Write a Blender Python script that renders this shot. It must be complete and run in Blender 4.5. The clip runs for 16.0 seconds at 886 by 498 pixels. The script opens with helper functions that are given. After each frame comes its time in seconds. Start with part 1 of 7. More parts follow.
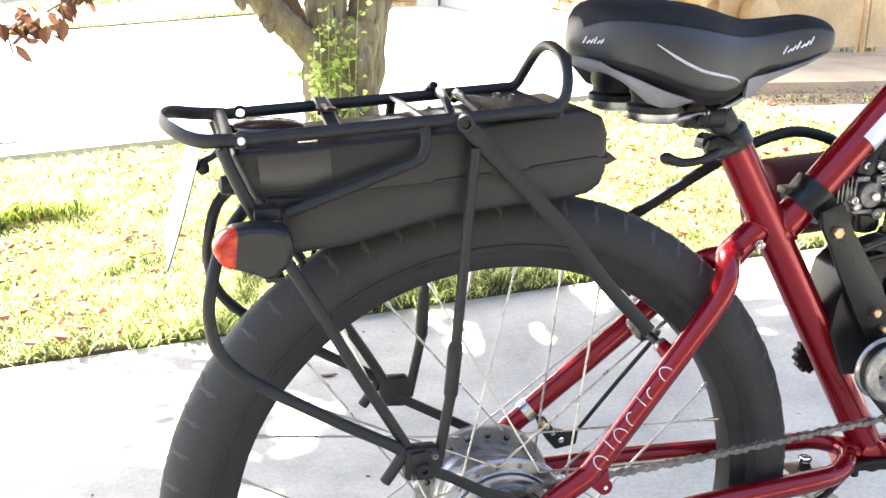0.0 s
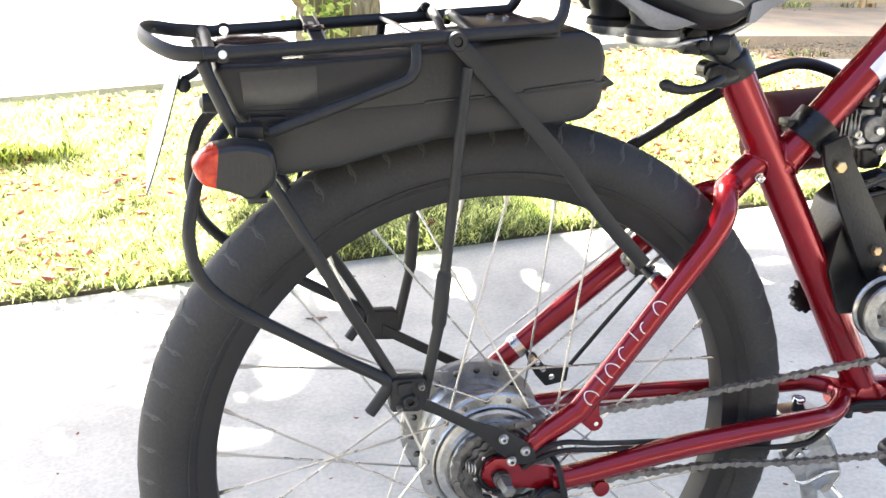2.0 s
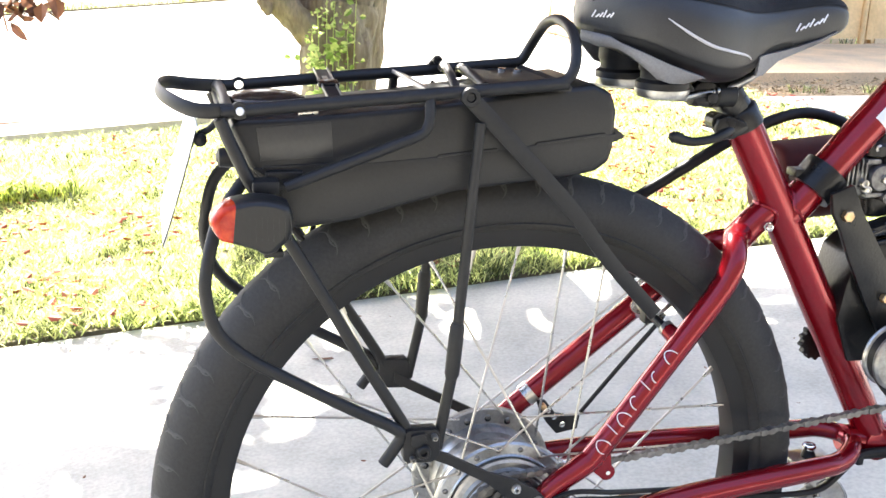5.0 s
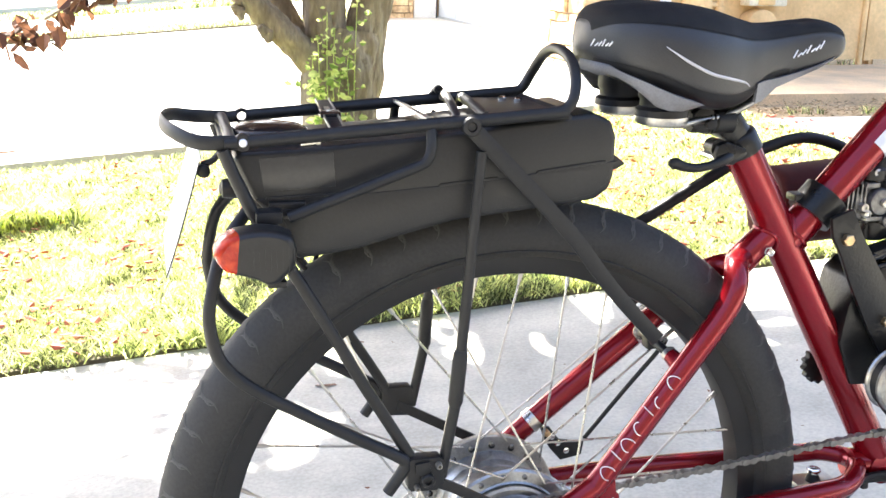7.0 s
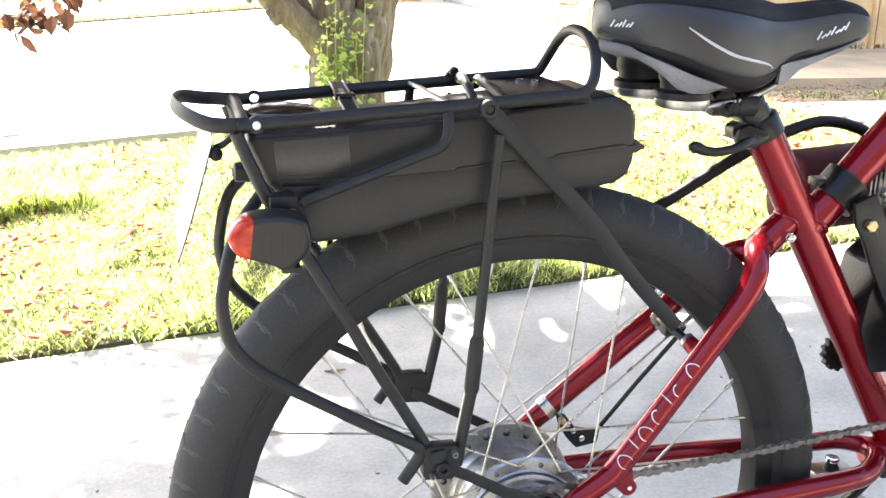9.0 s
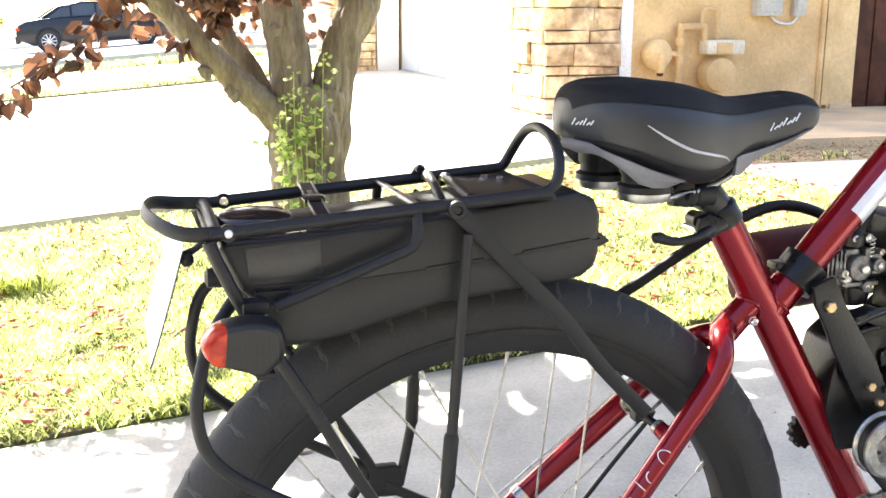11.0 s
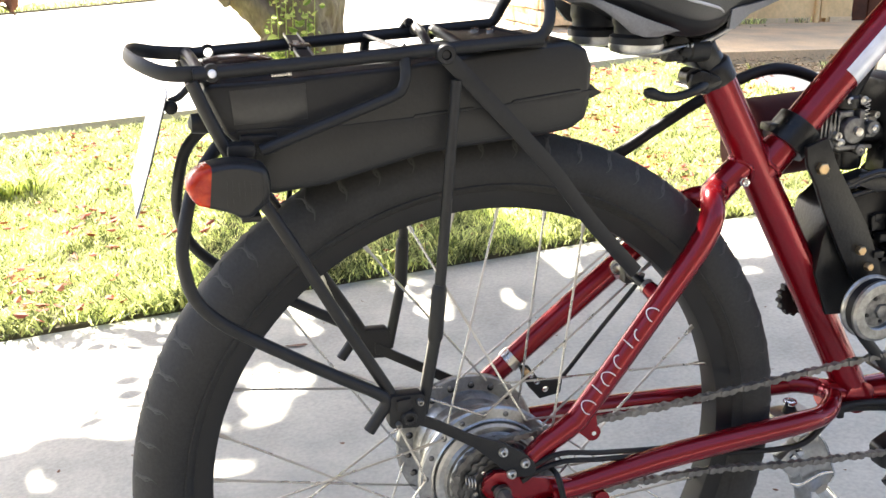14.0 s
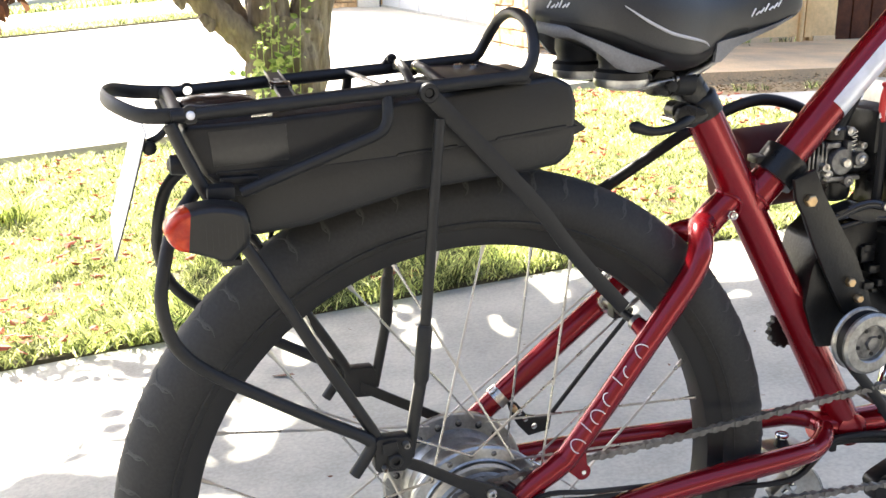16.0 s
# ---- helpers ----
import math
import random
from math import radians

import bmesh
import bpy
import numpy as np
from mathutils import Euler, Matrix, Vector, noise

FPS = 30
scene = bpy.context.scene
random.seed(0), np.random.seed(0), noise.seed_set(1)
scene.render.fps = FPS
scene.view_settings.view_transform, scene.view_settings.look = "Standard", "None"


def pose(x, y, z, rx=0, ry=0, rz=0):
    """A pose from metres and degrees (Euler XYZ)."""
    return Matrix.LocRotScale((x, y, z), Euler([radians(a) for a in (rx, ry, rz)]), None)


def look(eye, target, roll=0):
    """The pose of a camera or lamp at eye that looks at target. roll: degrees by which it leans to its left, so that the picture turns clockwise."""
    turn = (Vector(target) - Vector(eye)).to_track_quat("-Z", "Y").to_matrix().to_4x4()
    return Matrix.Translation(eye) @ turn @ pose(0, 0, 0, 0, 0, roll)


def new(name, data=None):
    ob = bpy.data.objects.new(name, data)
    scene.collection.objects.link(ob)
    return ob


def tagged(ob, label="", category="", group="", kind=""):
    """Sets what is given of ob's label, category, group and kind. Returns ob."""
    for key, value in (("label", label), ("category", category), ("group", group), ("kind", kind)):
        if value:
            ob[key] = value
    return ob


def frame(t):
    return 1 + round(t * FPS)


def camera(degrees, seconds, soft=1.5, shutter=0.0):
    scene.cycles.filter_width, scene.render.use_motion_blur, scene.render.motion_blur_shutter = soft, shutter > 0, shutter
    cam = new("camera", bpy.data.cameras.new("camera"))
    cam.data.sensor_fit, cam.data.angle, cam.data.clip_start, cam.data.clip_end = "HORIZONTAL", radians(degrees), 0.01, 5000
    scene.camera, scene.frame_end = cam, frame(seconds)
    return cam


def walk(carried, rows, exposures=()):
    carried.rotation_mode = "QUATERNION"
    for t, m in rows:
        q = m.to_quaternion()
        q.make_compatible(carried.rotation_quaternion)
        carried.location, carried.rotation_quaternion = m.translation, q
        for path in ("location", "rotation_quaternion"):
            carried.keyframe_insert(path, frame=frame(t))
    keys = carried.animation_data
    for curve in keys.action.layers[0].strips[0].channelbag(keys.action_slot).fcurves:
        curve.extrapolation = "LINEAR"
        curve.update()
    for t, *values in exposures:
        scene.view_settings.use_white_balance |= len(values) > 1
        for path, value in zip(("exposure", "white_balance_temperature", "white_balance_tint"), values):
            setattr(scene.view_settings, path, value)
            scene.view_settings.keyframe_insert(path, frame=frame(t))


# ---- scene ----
cam = camera(46.60, 16.0, soft=1.5)
ROWS = [
    (0, -0.3002, -0.9161, 0.8981, 73.836, -0.949, -14.511),
    (0.5, -0.2969, -0.9168, 0.879, 72.246, -0.544, -14.403),
    (1, -0.2924, -0.9099, 0.8611, 70.116, -1.082, -14.59),
    (1.5, -0.2923, -0.895, 0.8602, 71.735, -1.366, -14.487),
    (2, -0.2904, -0.8969, 0.8644, 71.378, -1.816, -14.6),
    (2.5, -0.2817, -0.8928, 0.8716, 72.974, -2.464, -16.431),
    (3, -0.2896, -0.9008, 0.8778, 73.426, -2.927, -16.031),
    (3.5, -0.2922, -0.897, 0.8846, 73.493, -2.504, -15.612),
    (4, -0.3026, -0.8962, 0.8819, 73.155, -2.257, -14.99),
    (6.5, -0.3003, -0.897, 0.8834, 74.141, -1.308, -14.476),
    (7, -0.3036, -0.8991, 0.8876, 74.505, -1.162, -14.663),
    (7.5, -0.3052, -0.8951, 0.8828, 73.773, -0.98, -14.219),
    (8, -0.3046, -0.8865, 0.8798, 73.443, -0.897, -13.972),
    (10.5, -0.3164, -0.8806, 0.9072, 75.9, -1.229, -15.549),
    (11, -0.3177, -0.8832, 0.9159, 77.177, -0.164, -16.814),
    (11.5, -0.3079, -0.8908, 0.906, 76.823, 0.486, -17.347),
    (12, -0.2991, -0.8856, 0.8837, 76.207, -1.094, -18.795),
    (12.5, -0.3036, -0.8741, 0.8654, 73.443, -1.194, -18.493),
    (13, -0.309, -0.8593, 0.8385, 70.912, -1.256, -17.97),
    (13.5, -0.3161, -0.8767, 0.8421, 71.977, -1.045, -16.973),
    (14, -0.3137, -0.8921, 0.8521, 72.923, -0.352, -17.034),
    (14.5, -0.3106, -0.8815, 0.8549, 72.576, 0.131, -17.934),
    (15, -0.2909, -0.8873, 0.8692, 74.372, 0.824, -18.908),
    (15.5, -0.2951, -0.8792, 0.8694, 74.178, 1.352, -18.357),
    (16, -0.3049, -0.875, 0.8648, 73.989, 0.039, -17.801),
]
EXPOSURES = [(0.0, 3.05, 6200, 12), (10.5, 2.98, 6290, 12), (11.5, 2.52, 6450, 12), (12.5, 2.28, 6450, 12), (13.5, 2.47, 6400, 12), (16.0, 2.50, 6400, 12)]
walk(cam, [(t, pose(x, y, z, rx, ry, rz)) for t, x, y, z, rx, ry, rz in ROWS], EXPOSURES)

# ---- sky and sun ----
SUN_TO = Vector((-0.28, 1.0, 0.95)).normalized()
world = bpy.data.worlds.new("sky")
scene.world = world
world.use_nodes = True
wn = world.node_tree
sky = wn.nodes.new("ShaderNodeTexSky")
sky.sky_type = "NISHITA"
sky.sun_disc = False
sky.air_density, sky.dust_density, sky.ozone_density = 0.8, 3.5, 0.6
sky.sun_elevation = math.asin(SUN_TO.z)
sky.sun_rotation = math.atan2(SUN_TO.x, SUN_TO.y)
wn.links.new(sky.outputs[0], wn.nodes["Background"].inputs[0])
wn.nodes["Background"].inputs[1].default_value = 0.115
sun_data = bpy.data.lights.new("sun", "SUN")
sun_data.energy = 5.0
sun_data.angle = radians(0.45)
sun_data.color = (1.0, 0.93, 0.80)
sun = new("sun", sun_data)
sun.matrix_world = look(SUN_TO * 30, (0, 0, 0))


# ---- materials ----
def mat(name, color, rough=0.5, metal=0.0, color2=None, scale=8.0, amount=0.5, bump=0.0, bump_scale=60.0, coat=0.0, fine=0.12, rand=0.0, island=0.0, transmission=0.0, stretch=1.0, gloss=0.5):
    m = bpy.data.materials.new(name)
    m.use_nodes = True
    nt = m.node_tree
    b = nt.nodes["Principled BSDF"]
    b.inputs["Roughness"].default_value = rough
    b.inputs["Metallic"].default_value = metal
    b.inputs["Specular IOR Level"].default_value = gloss
    b.inputs["Coat Weight"].default_value = coat
    b.inputs["Coat Roughness"].default_value = 0.08
    b.inputs["Transmission Weight"].default_value = transmission
    geo = nt.nodes.new("ShaderNodeTexCoord")
    n1 = nt.nodes.new("ShaderNodeTexNoise")
    n1.inputs["Scale"].default_value = scale
    n1.inputs["Detail"].default_value = 5.0
    mapping = nt.nodes.new("ShaderNodeMapping")
    mapping.inputs["Scale"].default_value = (1, 1, stretch)
    nt.links.new(geo.outputs["Object"], mapping.inputs[0])
    nt.links.new(mapping.outputs[0], n1.inputs["Vector"])
    ramp = nt.nodes.new("ShaderNodeMapRange")
    ramp.inputs[1].default_value, ramp.inputs[2].default_value = 0.35, 0.65
    ramp.inputs[3].default_value, ramp.inputs[4].default_value = 0.0, amount
    nt.links.new(n1.outputs[0], ramp.inputs[0])
    mix = nt.nodes.new("ShaderNodeMix")
    mix.data_type = "RGBA"
    c2 = color2 or tuple(c * 0.7 for c in color)
    mix.inputs[6].default_value, mix.inputs[7].default_value = (*color, 1), (*c2, 1)
    nt.links.new(ramp.outputs[0], mix.inputs[0])
    n2 = nt.nodes.new("ShaderNodeTexNoise")
    n2.inputs["Scale"].default_value = bump_scale
    n2.inputs["Detail"].default_value = 4.0
    nt.links.new(mapping.outputs[0], n2.inputs["Vector"])
    hsv = nt.nodes.new("ShaderNodeHueSaturation")
    nt.links.new(mix.outputs[2], hsv.inputs["Color"])
    val = nt.nodes.new("ShaderNodeMapRange")
    val.inputs[1].default_value, val.inputs[2].default_value = 0.3, 0.7
    val.inputs[3].default_value, val.inputs[4].default_value = 1 - fine, 1 + fine
    nt.links.new(n2.outputs[0], val.inputs[0])
    last = val.outputs[0]
    for strength, source, socket in ((rand, "ShaderNodeObjectInfo", "Random"), (island, "ShaderNodeNewGeometry", "Random Per Island")):
        if strength:
            info = nt.nodes.new(source)
            mr = nt.nodes.new("ShaderNodeMapRange")
            mr.inputs[3].default_value, mr.inputs[4].default_value = 1 - strength, 1 + strength
            nt.links.new(info.outputs[socket], mr.inputs[0])
            mul = nt.nodes.new("ShaderNodeMath")
            mul.operation = "MULTIPLY"
            nt.links.new(last, mul.inputs[0])
            nt.links.new(mr.outputs[0], mul.inputs[1])
            last = mul.outputs[0]
    nt.links.new(last, hsv.inputs["Value"])
    nt.links.new(hsv.outputs[0], b.inputs["Base Color"])
    rr = nt.nodes.new("ShaderNodeMapRange")
    rr.inputs[3].default_value, rr.inputs[4].default_value = max(0.02, rough - 0.08), min(1, rough + 0.08)
    nt.links.new(n1.outputs[0], rr.inputs[0])
    nt.links.new(rr.outputs[0], b.inputs["Roughness"])
    if bump:
        bp = nt.nodes.new("ShaderNodeBump")
        bp.inputs["Strength"].default_value = 0.6
        bp.inputs["Distance"].default_value = bump
        nt.links.new(n2.outputs[0], bp.inputs["Height"])
        nt.links.new(bp.outputs[0], b.inputs["Normal"])
    return m


def leafy(m, amount=0.45):
    """Lets light through thin leaves."""
    nt = m.node_tree
    b, out = nt.nodes["Principled BSDF"], nt.nodes["Material Output"]
    tr = nt.nodes.new("ShaderNodeBsdfTranslucent")
    link = b.inputs["Base Color"].links[0]
    nt.links.new(link.from_socket, tr.inputs[0])
    ms = nt.nodes.new("ShaderNodeMixShader")
    ms.inputs[0].default_value = amount
    nt.links.new(b.outputs[0], ms.inputs[1])
    nt.links.new(tr.outputs[0], ms.inputs[2])
    nt.links.new(ms.outputs[0], out.inputs[0])
    return m


def two_leaf_colors(m, first, second):
    """Each leaf or blade takes its own mix of two colours."""
    nt = m.node_tree
    mix = [n for n in nt.nodes if n.type == "MIX"][0]
    nt.links.remove(mix.inputs[0].links[0])
    info = nt.nodes.new("ShaderNodeNewGeometry")
    nt.links.new(info.outputs["Random Per Island"], mix.inputs[0])
    mix.inputs[6].default_value, mix.inputs[7].default_value = (*first, 1), (*second, 1)
    return m


M_CONC = mat("driveway_concrete", (0.490, 0.478, 0.402), 0.85, color2=(0.362, 0.354, 0.300), scale=6.5, amount=0.95, bump=0.0012, bump_scale=130, fine=0.12)
M_CONC2 = mat("far_concrete", (0.58, 0.56, 0.49), 0.85, color2=(0.49, 0.47, 0.41), scale=0.8, amount=0.7, bump=0.002, bump_scale=90)
M_PORCH = mat("porch_concrete", (0.82, 0.58, 0.32), 0.85, color2=(0.46, 0.36, 0.24), scale=2.5, amount=0.8, bump=0.002, bump_scale=90)
M_SOIL = mat("soil", (0.10, 0.085, 0.045), 0.95, color2=(0.05, 0.045, 0.02), scale=14, bump=0.01, bump_scale=60)
M_TURF = mat("turf", (0.06, 0.08, 0.02), 0.95, color2=(0.14, 0.12, 0.05), scale=5, bump=0.01, bump_scale=70, fine=0.35)
# the pale second blade colour stands in for glare on sunlit green grass
M_GRASS = leafy(two_leaf_colors(mat("grass_blades", (0.1, 0.2, 0.03), 0.55, bump_scale=6, fine=0.55, island=0.75), (0.115, 0.195, 0.032), (0.79, 0.81, 0.335)), 0.52)
M_MULCH = mat("mulch", (0.36, 0.27, 0.15), 0.95, color2=(0.14, 0.11, 0.05), scale=20, bump=0.01, bump_scale=60, island=0.4)
M_ROAD = mat("street_surface", (0.42, 0.41, 0.39), 0.85, color2=(0.34, 0.33, 0.32), scale=2, bump=0.002, bump_scale=120)
M_BARK = mat("bark", (0.31, 0.265, 0.205), 0.9, color2=(0.165, 0.130, 0.095), scale=14, amount=0.85, bump=0.012, bump_scale=70, fine=0.22, stretch=0.30)
M_PURPLE = leafy(two_leaf_colors(mat("plum_leaves", (0.1, 0.03, 0.03), 0.5, fine=0.1, island=0.3), (0.060, 0.030, 0.024), (0.21, 0.098, 0.052)), 0.32)
M_VINE = leafy(two_leaf_colors(mat("vine_leaves", (0.1, 0.25, 0.03), 0.5, fine=0.1, island=0.2), (0.26, 0.44, 0.08), (0.90, 0.93, 0.46)), 0.6)
M_FALLEN = two_leaf_colors(mat("fallen_leaves", (0.3, 0.1, 0.05), 0.8, fine=0.1, island=0.3), (0.52, 0.10, 0.045), (0.24, 0.085, 0.045))
M_DRYLEAF = mat("dry_brown_leaf", (0.17, 0.085, 0.045), 0.85, color2=(0.09, 0.045, 0.025), scale=60, island=0.3)
M_RUBBER = mat("tyre_rubber", (0.0152, 0.0150, 0.0145), 0.74, color2=(0.029, 0.0282, 0.0265), scale=14, amount=0.8, bump=0.0006, bump_scale=300, fine=0.2)
M_SCUFF = mat("tread_scuff", (0.066, 0.064, 0.060), 0.85, scale=60, bump=0.0004, bump_scale=400)
M_RIM = mat("black_rim", (0.013, 0.013, 0.0132), 0.55, scale=30, gloss=0.4)
M_RACK = mat("rack_black_paint", (0.0085, 0.0087, 0.0094), 0.5, gloss=0.38, color2=(0.016, 0.016, 0.0158), scale=40, amount=0.5, bump=0.0002, bump_scale=250)
M_PLASTIC = mat("black_plastic", (0.0088, 0.0091, 0.0094), 0.42, gloss=0.42, color2=(0.0160, 0.0158, 0.0152), scale=10, amount=0.7, bump=0.0003, bump_scale=350)
M_SATIN = mat("satin_black_plastic", (0.026, 0.0262, 0.0258), 0.34, gloss=0.5, color2=(0.028, 0.027, 0.026), scale=18, amount=0.6, bump=0.0002, bump_scale=300)
M_GLOSSBLACK = mat("gloss_black_plastic", (0.012, 0.012, 0.013), 0.17, gloss=0.5, scale=20, amount=0.5, fine=0.08)
M_RED = mat("red_frame_paint", (0.24, 0.0022, 0.0095), 0.24, metal=0.5, color2=(0.17, 0.002, 0.004), scale=6, amount=0.5, coat=0.4, fine=0.06, bump_scale=500)
M_DARKRED = mat("dark_red_paint", (0.082, 0.015, 0.011), 0.6, gloss=0.2, color2=(0.05, 0.012, 0.01), scale=12, fine=0.15)
M_DARKSTEEL = mat("dark_worn_steel", (0.20, 0.195, 0.18), 0.45, metal=0.8, color2=(0.035, 0.034, 0.032), scale=70, amount=0.85, bump=0.0003, bump_scale=300)
M_STEEL = mat("spoke_steel", (0.64, 0.63, 0.60), 0.28, metal=1.0, color2=(0.45, 0.42, 0.36), scale=30, amount=0.6)
M_ALU = mat("hub_aluminium", (0.48, 0.48, 0.465), 0.38, metal=1.0, color2=(0.27, 0.265, 0.255), scale=40, amount=0.7, bump=0.0002, bump_scale=300)
M_CHROME = mat("chrome", (0.78, 0.78, 0.77), 0.12, metal=1.0, scale=20, fine=0.04)
M_CHAIN = mat("chain_steel", (0.30, 0.29, 0.265), 0.45, metal=0.8, color2=(0.11, 0.10, 0.09), scale=60, amount=0.8, rand=0.2)
M_VINYL = mat("saddle_vinyl", (0.0165, 0.0165, 0.0172), 0.46, color2=(0.0235, 0.0235, 0.0245), scale=25, bump=0.0004, bump_scale=700)
M_FABRIC = mat("saddle_top_fabric", (0.0085, 0.0083, 0.0085), 0.75, gloss=0.28, scale=60, bump=0.0005, bump_scale=900)
M_GREY = mat("saddle_grey_trim", (0.17, 0.17, 0.18), 0.5, scale=30, bump=0.0003, bump_scale=500)
M_LITTER = mat("dry_litter", (0.36, 0.26, 0.145), 0.9, color2=(0.17, 0.125, 0.06), scale=20, island=0.35)
M_PIPING = mat("pale_piping", (0.55, 0.55, 0.56), 0.4, scale=30)
M_WHITE = mat("white_print", (0.75, 0.75, 0.76), 0.5, scale=50)
M_BAND = mat("white_reflective_band", (0.72, 0.74, 0.78), 0.30, metal=0.15, color2=(0.62, 0.64, 0.70), scale=10, coat=0.5)
M_LENS = mat("red_lens", (0.30, 0.010, 0.004), 0.2, scale=120, color2=(0.50, 0.05, 0.012), amount=0.9, gloss=0.3, bump=0.0006, bump_scale=260)
M_CABLE = mat("cable_rubber", (0.010, 0.010, 0.011), 0.5, gloss=0.3, scale=30)
M_ENGINE = mat("engine_black", (0.0056, 0.0056, 0.0058), 0.30, gloss=0.32, color2=(0.024, 0.0235, 0.0225), scale=30, bump=0.0005, bump_scale=300)
M_BRASS = mat("brass_bolts", (0.62, 0.44, 0.24), 0.35, metal=0.9, scale=80)
M_ZINC = mat("dull_zinc", (0.44, 0.44, 0.425), 0.36, metal=0.85, color2=(0.28, 0.28, 0.27), scale=30, amount=0.7, bump=0.0003, bump_scale=200)
M_CAST = mat("dull_cast_metal", (0.27, 0.265, 0.255), 0.45, metal=0.9, color2=(0.08, 0.08, 0.078), scale=90, amount=0.9, bump=0.0004, bump_scale=300)
M_PULLEY = mat("pulley_metal", (0.46, 0.45, 0.42), 0.34, metal=0.9, color2=(0.17, 0.165, 0.15), scale=70, amount=0.75, bump=0.0002, bump_scale=300)
M_WIRE = mat("red_wire", (0.55, 0.02, 0.02), 0.4, scale=50)
M_STUCCO = mat("tan_stucco", (0.86, 0.60, 0.290), 0.9, color2=(0.60, 0.39, 0.175), scale=2.6, amount=0.9, bump=0.004, bump_scale=40, fine=0.08)
M_STONE = mat("tan_stone", (0.80, 0.58, 0.34), 0.9, color2=(0.42, 0.27, 0.14), scale=9, amount=0.95, bump=0.02, bump_scale=22, rand=0.25, fine=0.25)
M_MORTAR = mat("mortar", (0.30, 0.21, 0.13), 0.95, scale=20, bump=0.004, bump_scale=90)
M_WHITEPAINT = mat("white_paint", (0.78, 0.77, 0.74), 0.55, color2=(0.70, 0.69, 0.66), scale=3)
M_TRIM = mat("white_trim_paint", (0.93, 0.91, 0.86), 0.6, color2=(0.88, 0.86, 0.80), scale=3)
M_DOOR = mat("brown_wood", (0.105, 0.034, 0.015), 0.55, gloss=0.25, color2=(0.045, 0.016, 0.008), scale=9, amount=0.8, bump=0.001, bump_scale=80)
M_DARK = mat("dark_brown_boards", (0.042, 0.039, 0.036), 0.8, scale=5)
M_METER = mat("meter_off_white", (0.80, 0.72, 0.54), 0.6, color2=(0.66, 0.58, 0.42), scale=6, amount=0.7)
M_BOX = mat("grey_box_paint", (0.56, 0.53, 0.46), 0.6, color2=(0.42, 0.39, 0.33), scale=5, amount=0.8)
M_ROOF = mat("brown_shingles", (0.16, 0.12, 0.09), 0.9, scale=6, bump=0.006, bump_scale=40)
M_CARPAINT = mat("black_car_paint", (0.006, 0.006, 0.008), 0.3, coat=0.25, scale=2, gloss=0.3)
M_CARWHITE = mat("white_car_paint", (0.75, 0.75, 0.76), 0.25, coat=1.0, scale=2)
M_CARGLASS = mat("car_glass", (0.05, 0.06, 0.07), 0.1, scale=2)
M_PLATE = mat("plate_aluminium", (0.90, 0.91, 0.91), 0.4, metal=0.0, scale=20)
M_BAR = mat("plate_dark_marks", (0.70, 0.72, 0.75), 0.5, scale=20)
M_HEDGE = leafy(two_leaf_colors(mat("hedge_leaves", (0.2, 0.15, 0.05), 0.6, island=0.3), (0.12, 0.16, 0.04), (0.45, 0.26, 0.05)), 0.4)

# ---- builders ----
SLOPE = math.tan(radians(4.6))
FLAT_X = 2.45


def gz(x):
    """The height of the ground: it rises along x up to the house, then runs level."""
    return SLOPE * max(-30.0, min(FLAT_X, x))


def to_mesh(name, verts, faces, smooth=False):
    me = bpy.data.meshes.new(name)
    me.from_pydata([tuple(v) for v in verts], [], faces)
    if smooth:
        me.polygons.foreach_set("use_smooth", [True] * len(me.polygons))
    me.update()
    return me


class Geo:
    """Collects vertices and faces of one mesh."""

    def __init__(self):
        self.v, self.f = [], []

    def add(self, verts, faces):
        n = len(self.v)
        self.v += [tuple(p) for p in verts]
        self.f += [tuple(i + n for i in f) for f in faces]
        return self

    def mesh(self, name, smooth=False):
        return to_mesh(name, self.v, self.f, smooth)


def part(name, data, material, parent=None, label="", bevel=0.0, sharp=40):
    if isinstance(data, Geo):
        data = data.mesh(name, True)
    if bevel:
        bm = bmesh.new()
        bm.from_mesh(data)
        edges = [e for e in bm.edges if len(e.link_faces) == 2 and e.calc_face_angle(0) > radians(30)]
        bmesh.ops.bevel(bm, geom=edges, offset=bevel, segments=2, affect="EDGES", profile=0.6)
        bm.to_mesh(data)
        bm.free()
        data.polygons.foreach_set("use_smooth", [True] * len(data.polygons))
    data.set_sharp_from_angle(angle=radians(sharp))
    if not data.materials:
        data.materials.append(material)
    ob = new(name, data)
    if parent is not None:
        ob.parent = parent
    return tagged(ob, label)


def smooth_path(pts, steps):
    """A smooth line through the points."""
    p = [Vector(q) for q in pts]
    if len(p) < 3 or steps < 2:
        return p
    p = [2 * p[0] - p[1]] + p + [2 * p[-1] - p[-2]]
    out = []
    for i in range(1, len(p) - 2):
        for k in range(steps):
            t = k / steps
            a, b, c, d = p[i - 1:i + 3]
            out.append(0.5 * ((2 * b) + (c - a) * t + (2 * a - 5 * b + 4 * c - d) * t * t + (3 * b - a - 3 * c + d) * t ** 3))
    return out + [p[-2]]


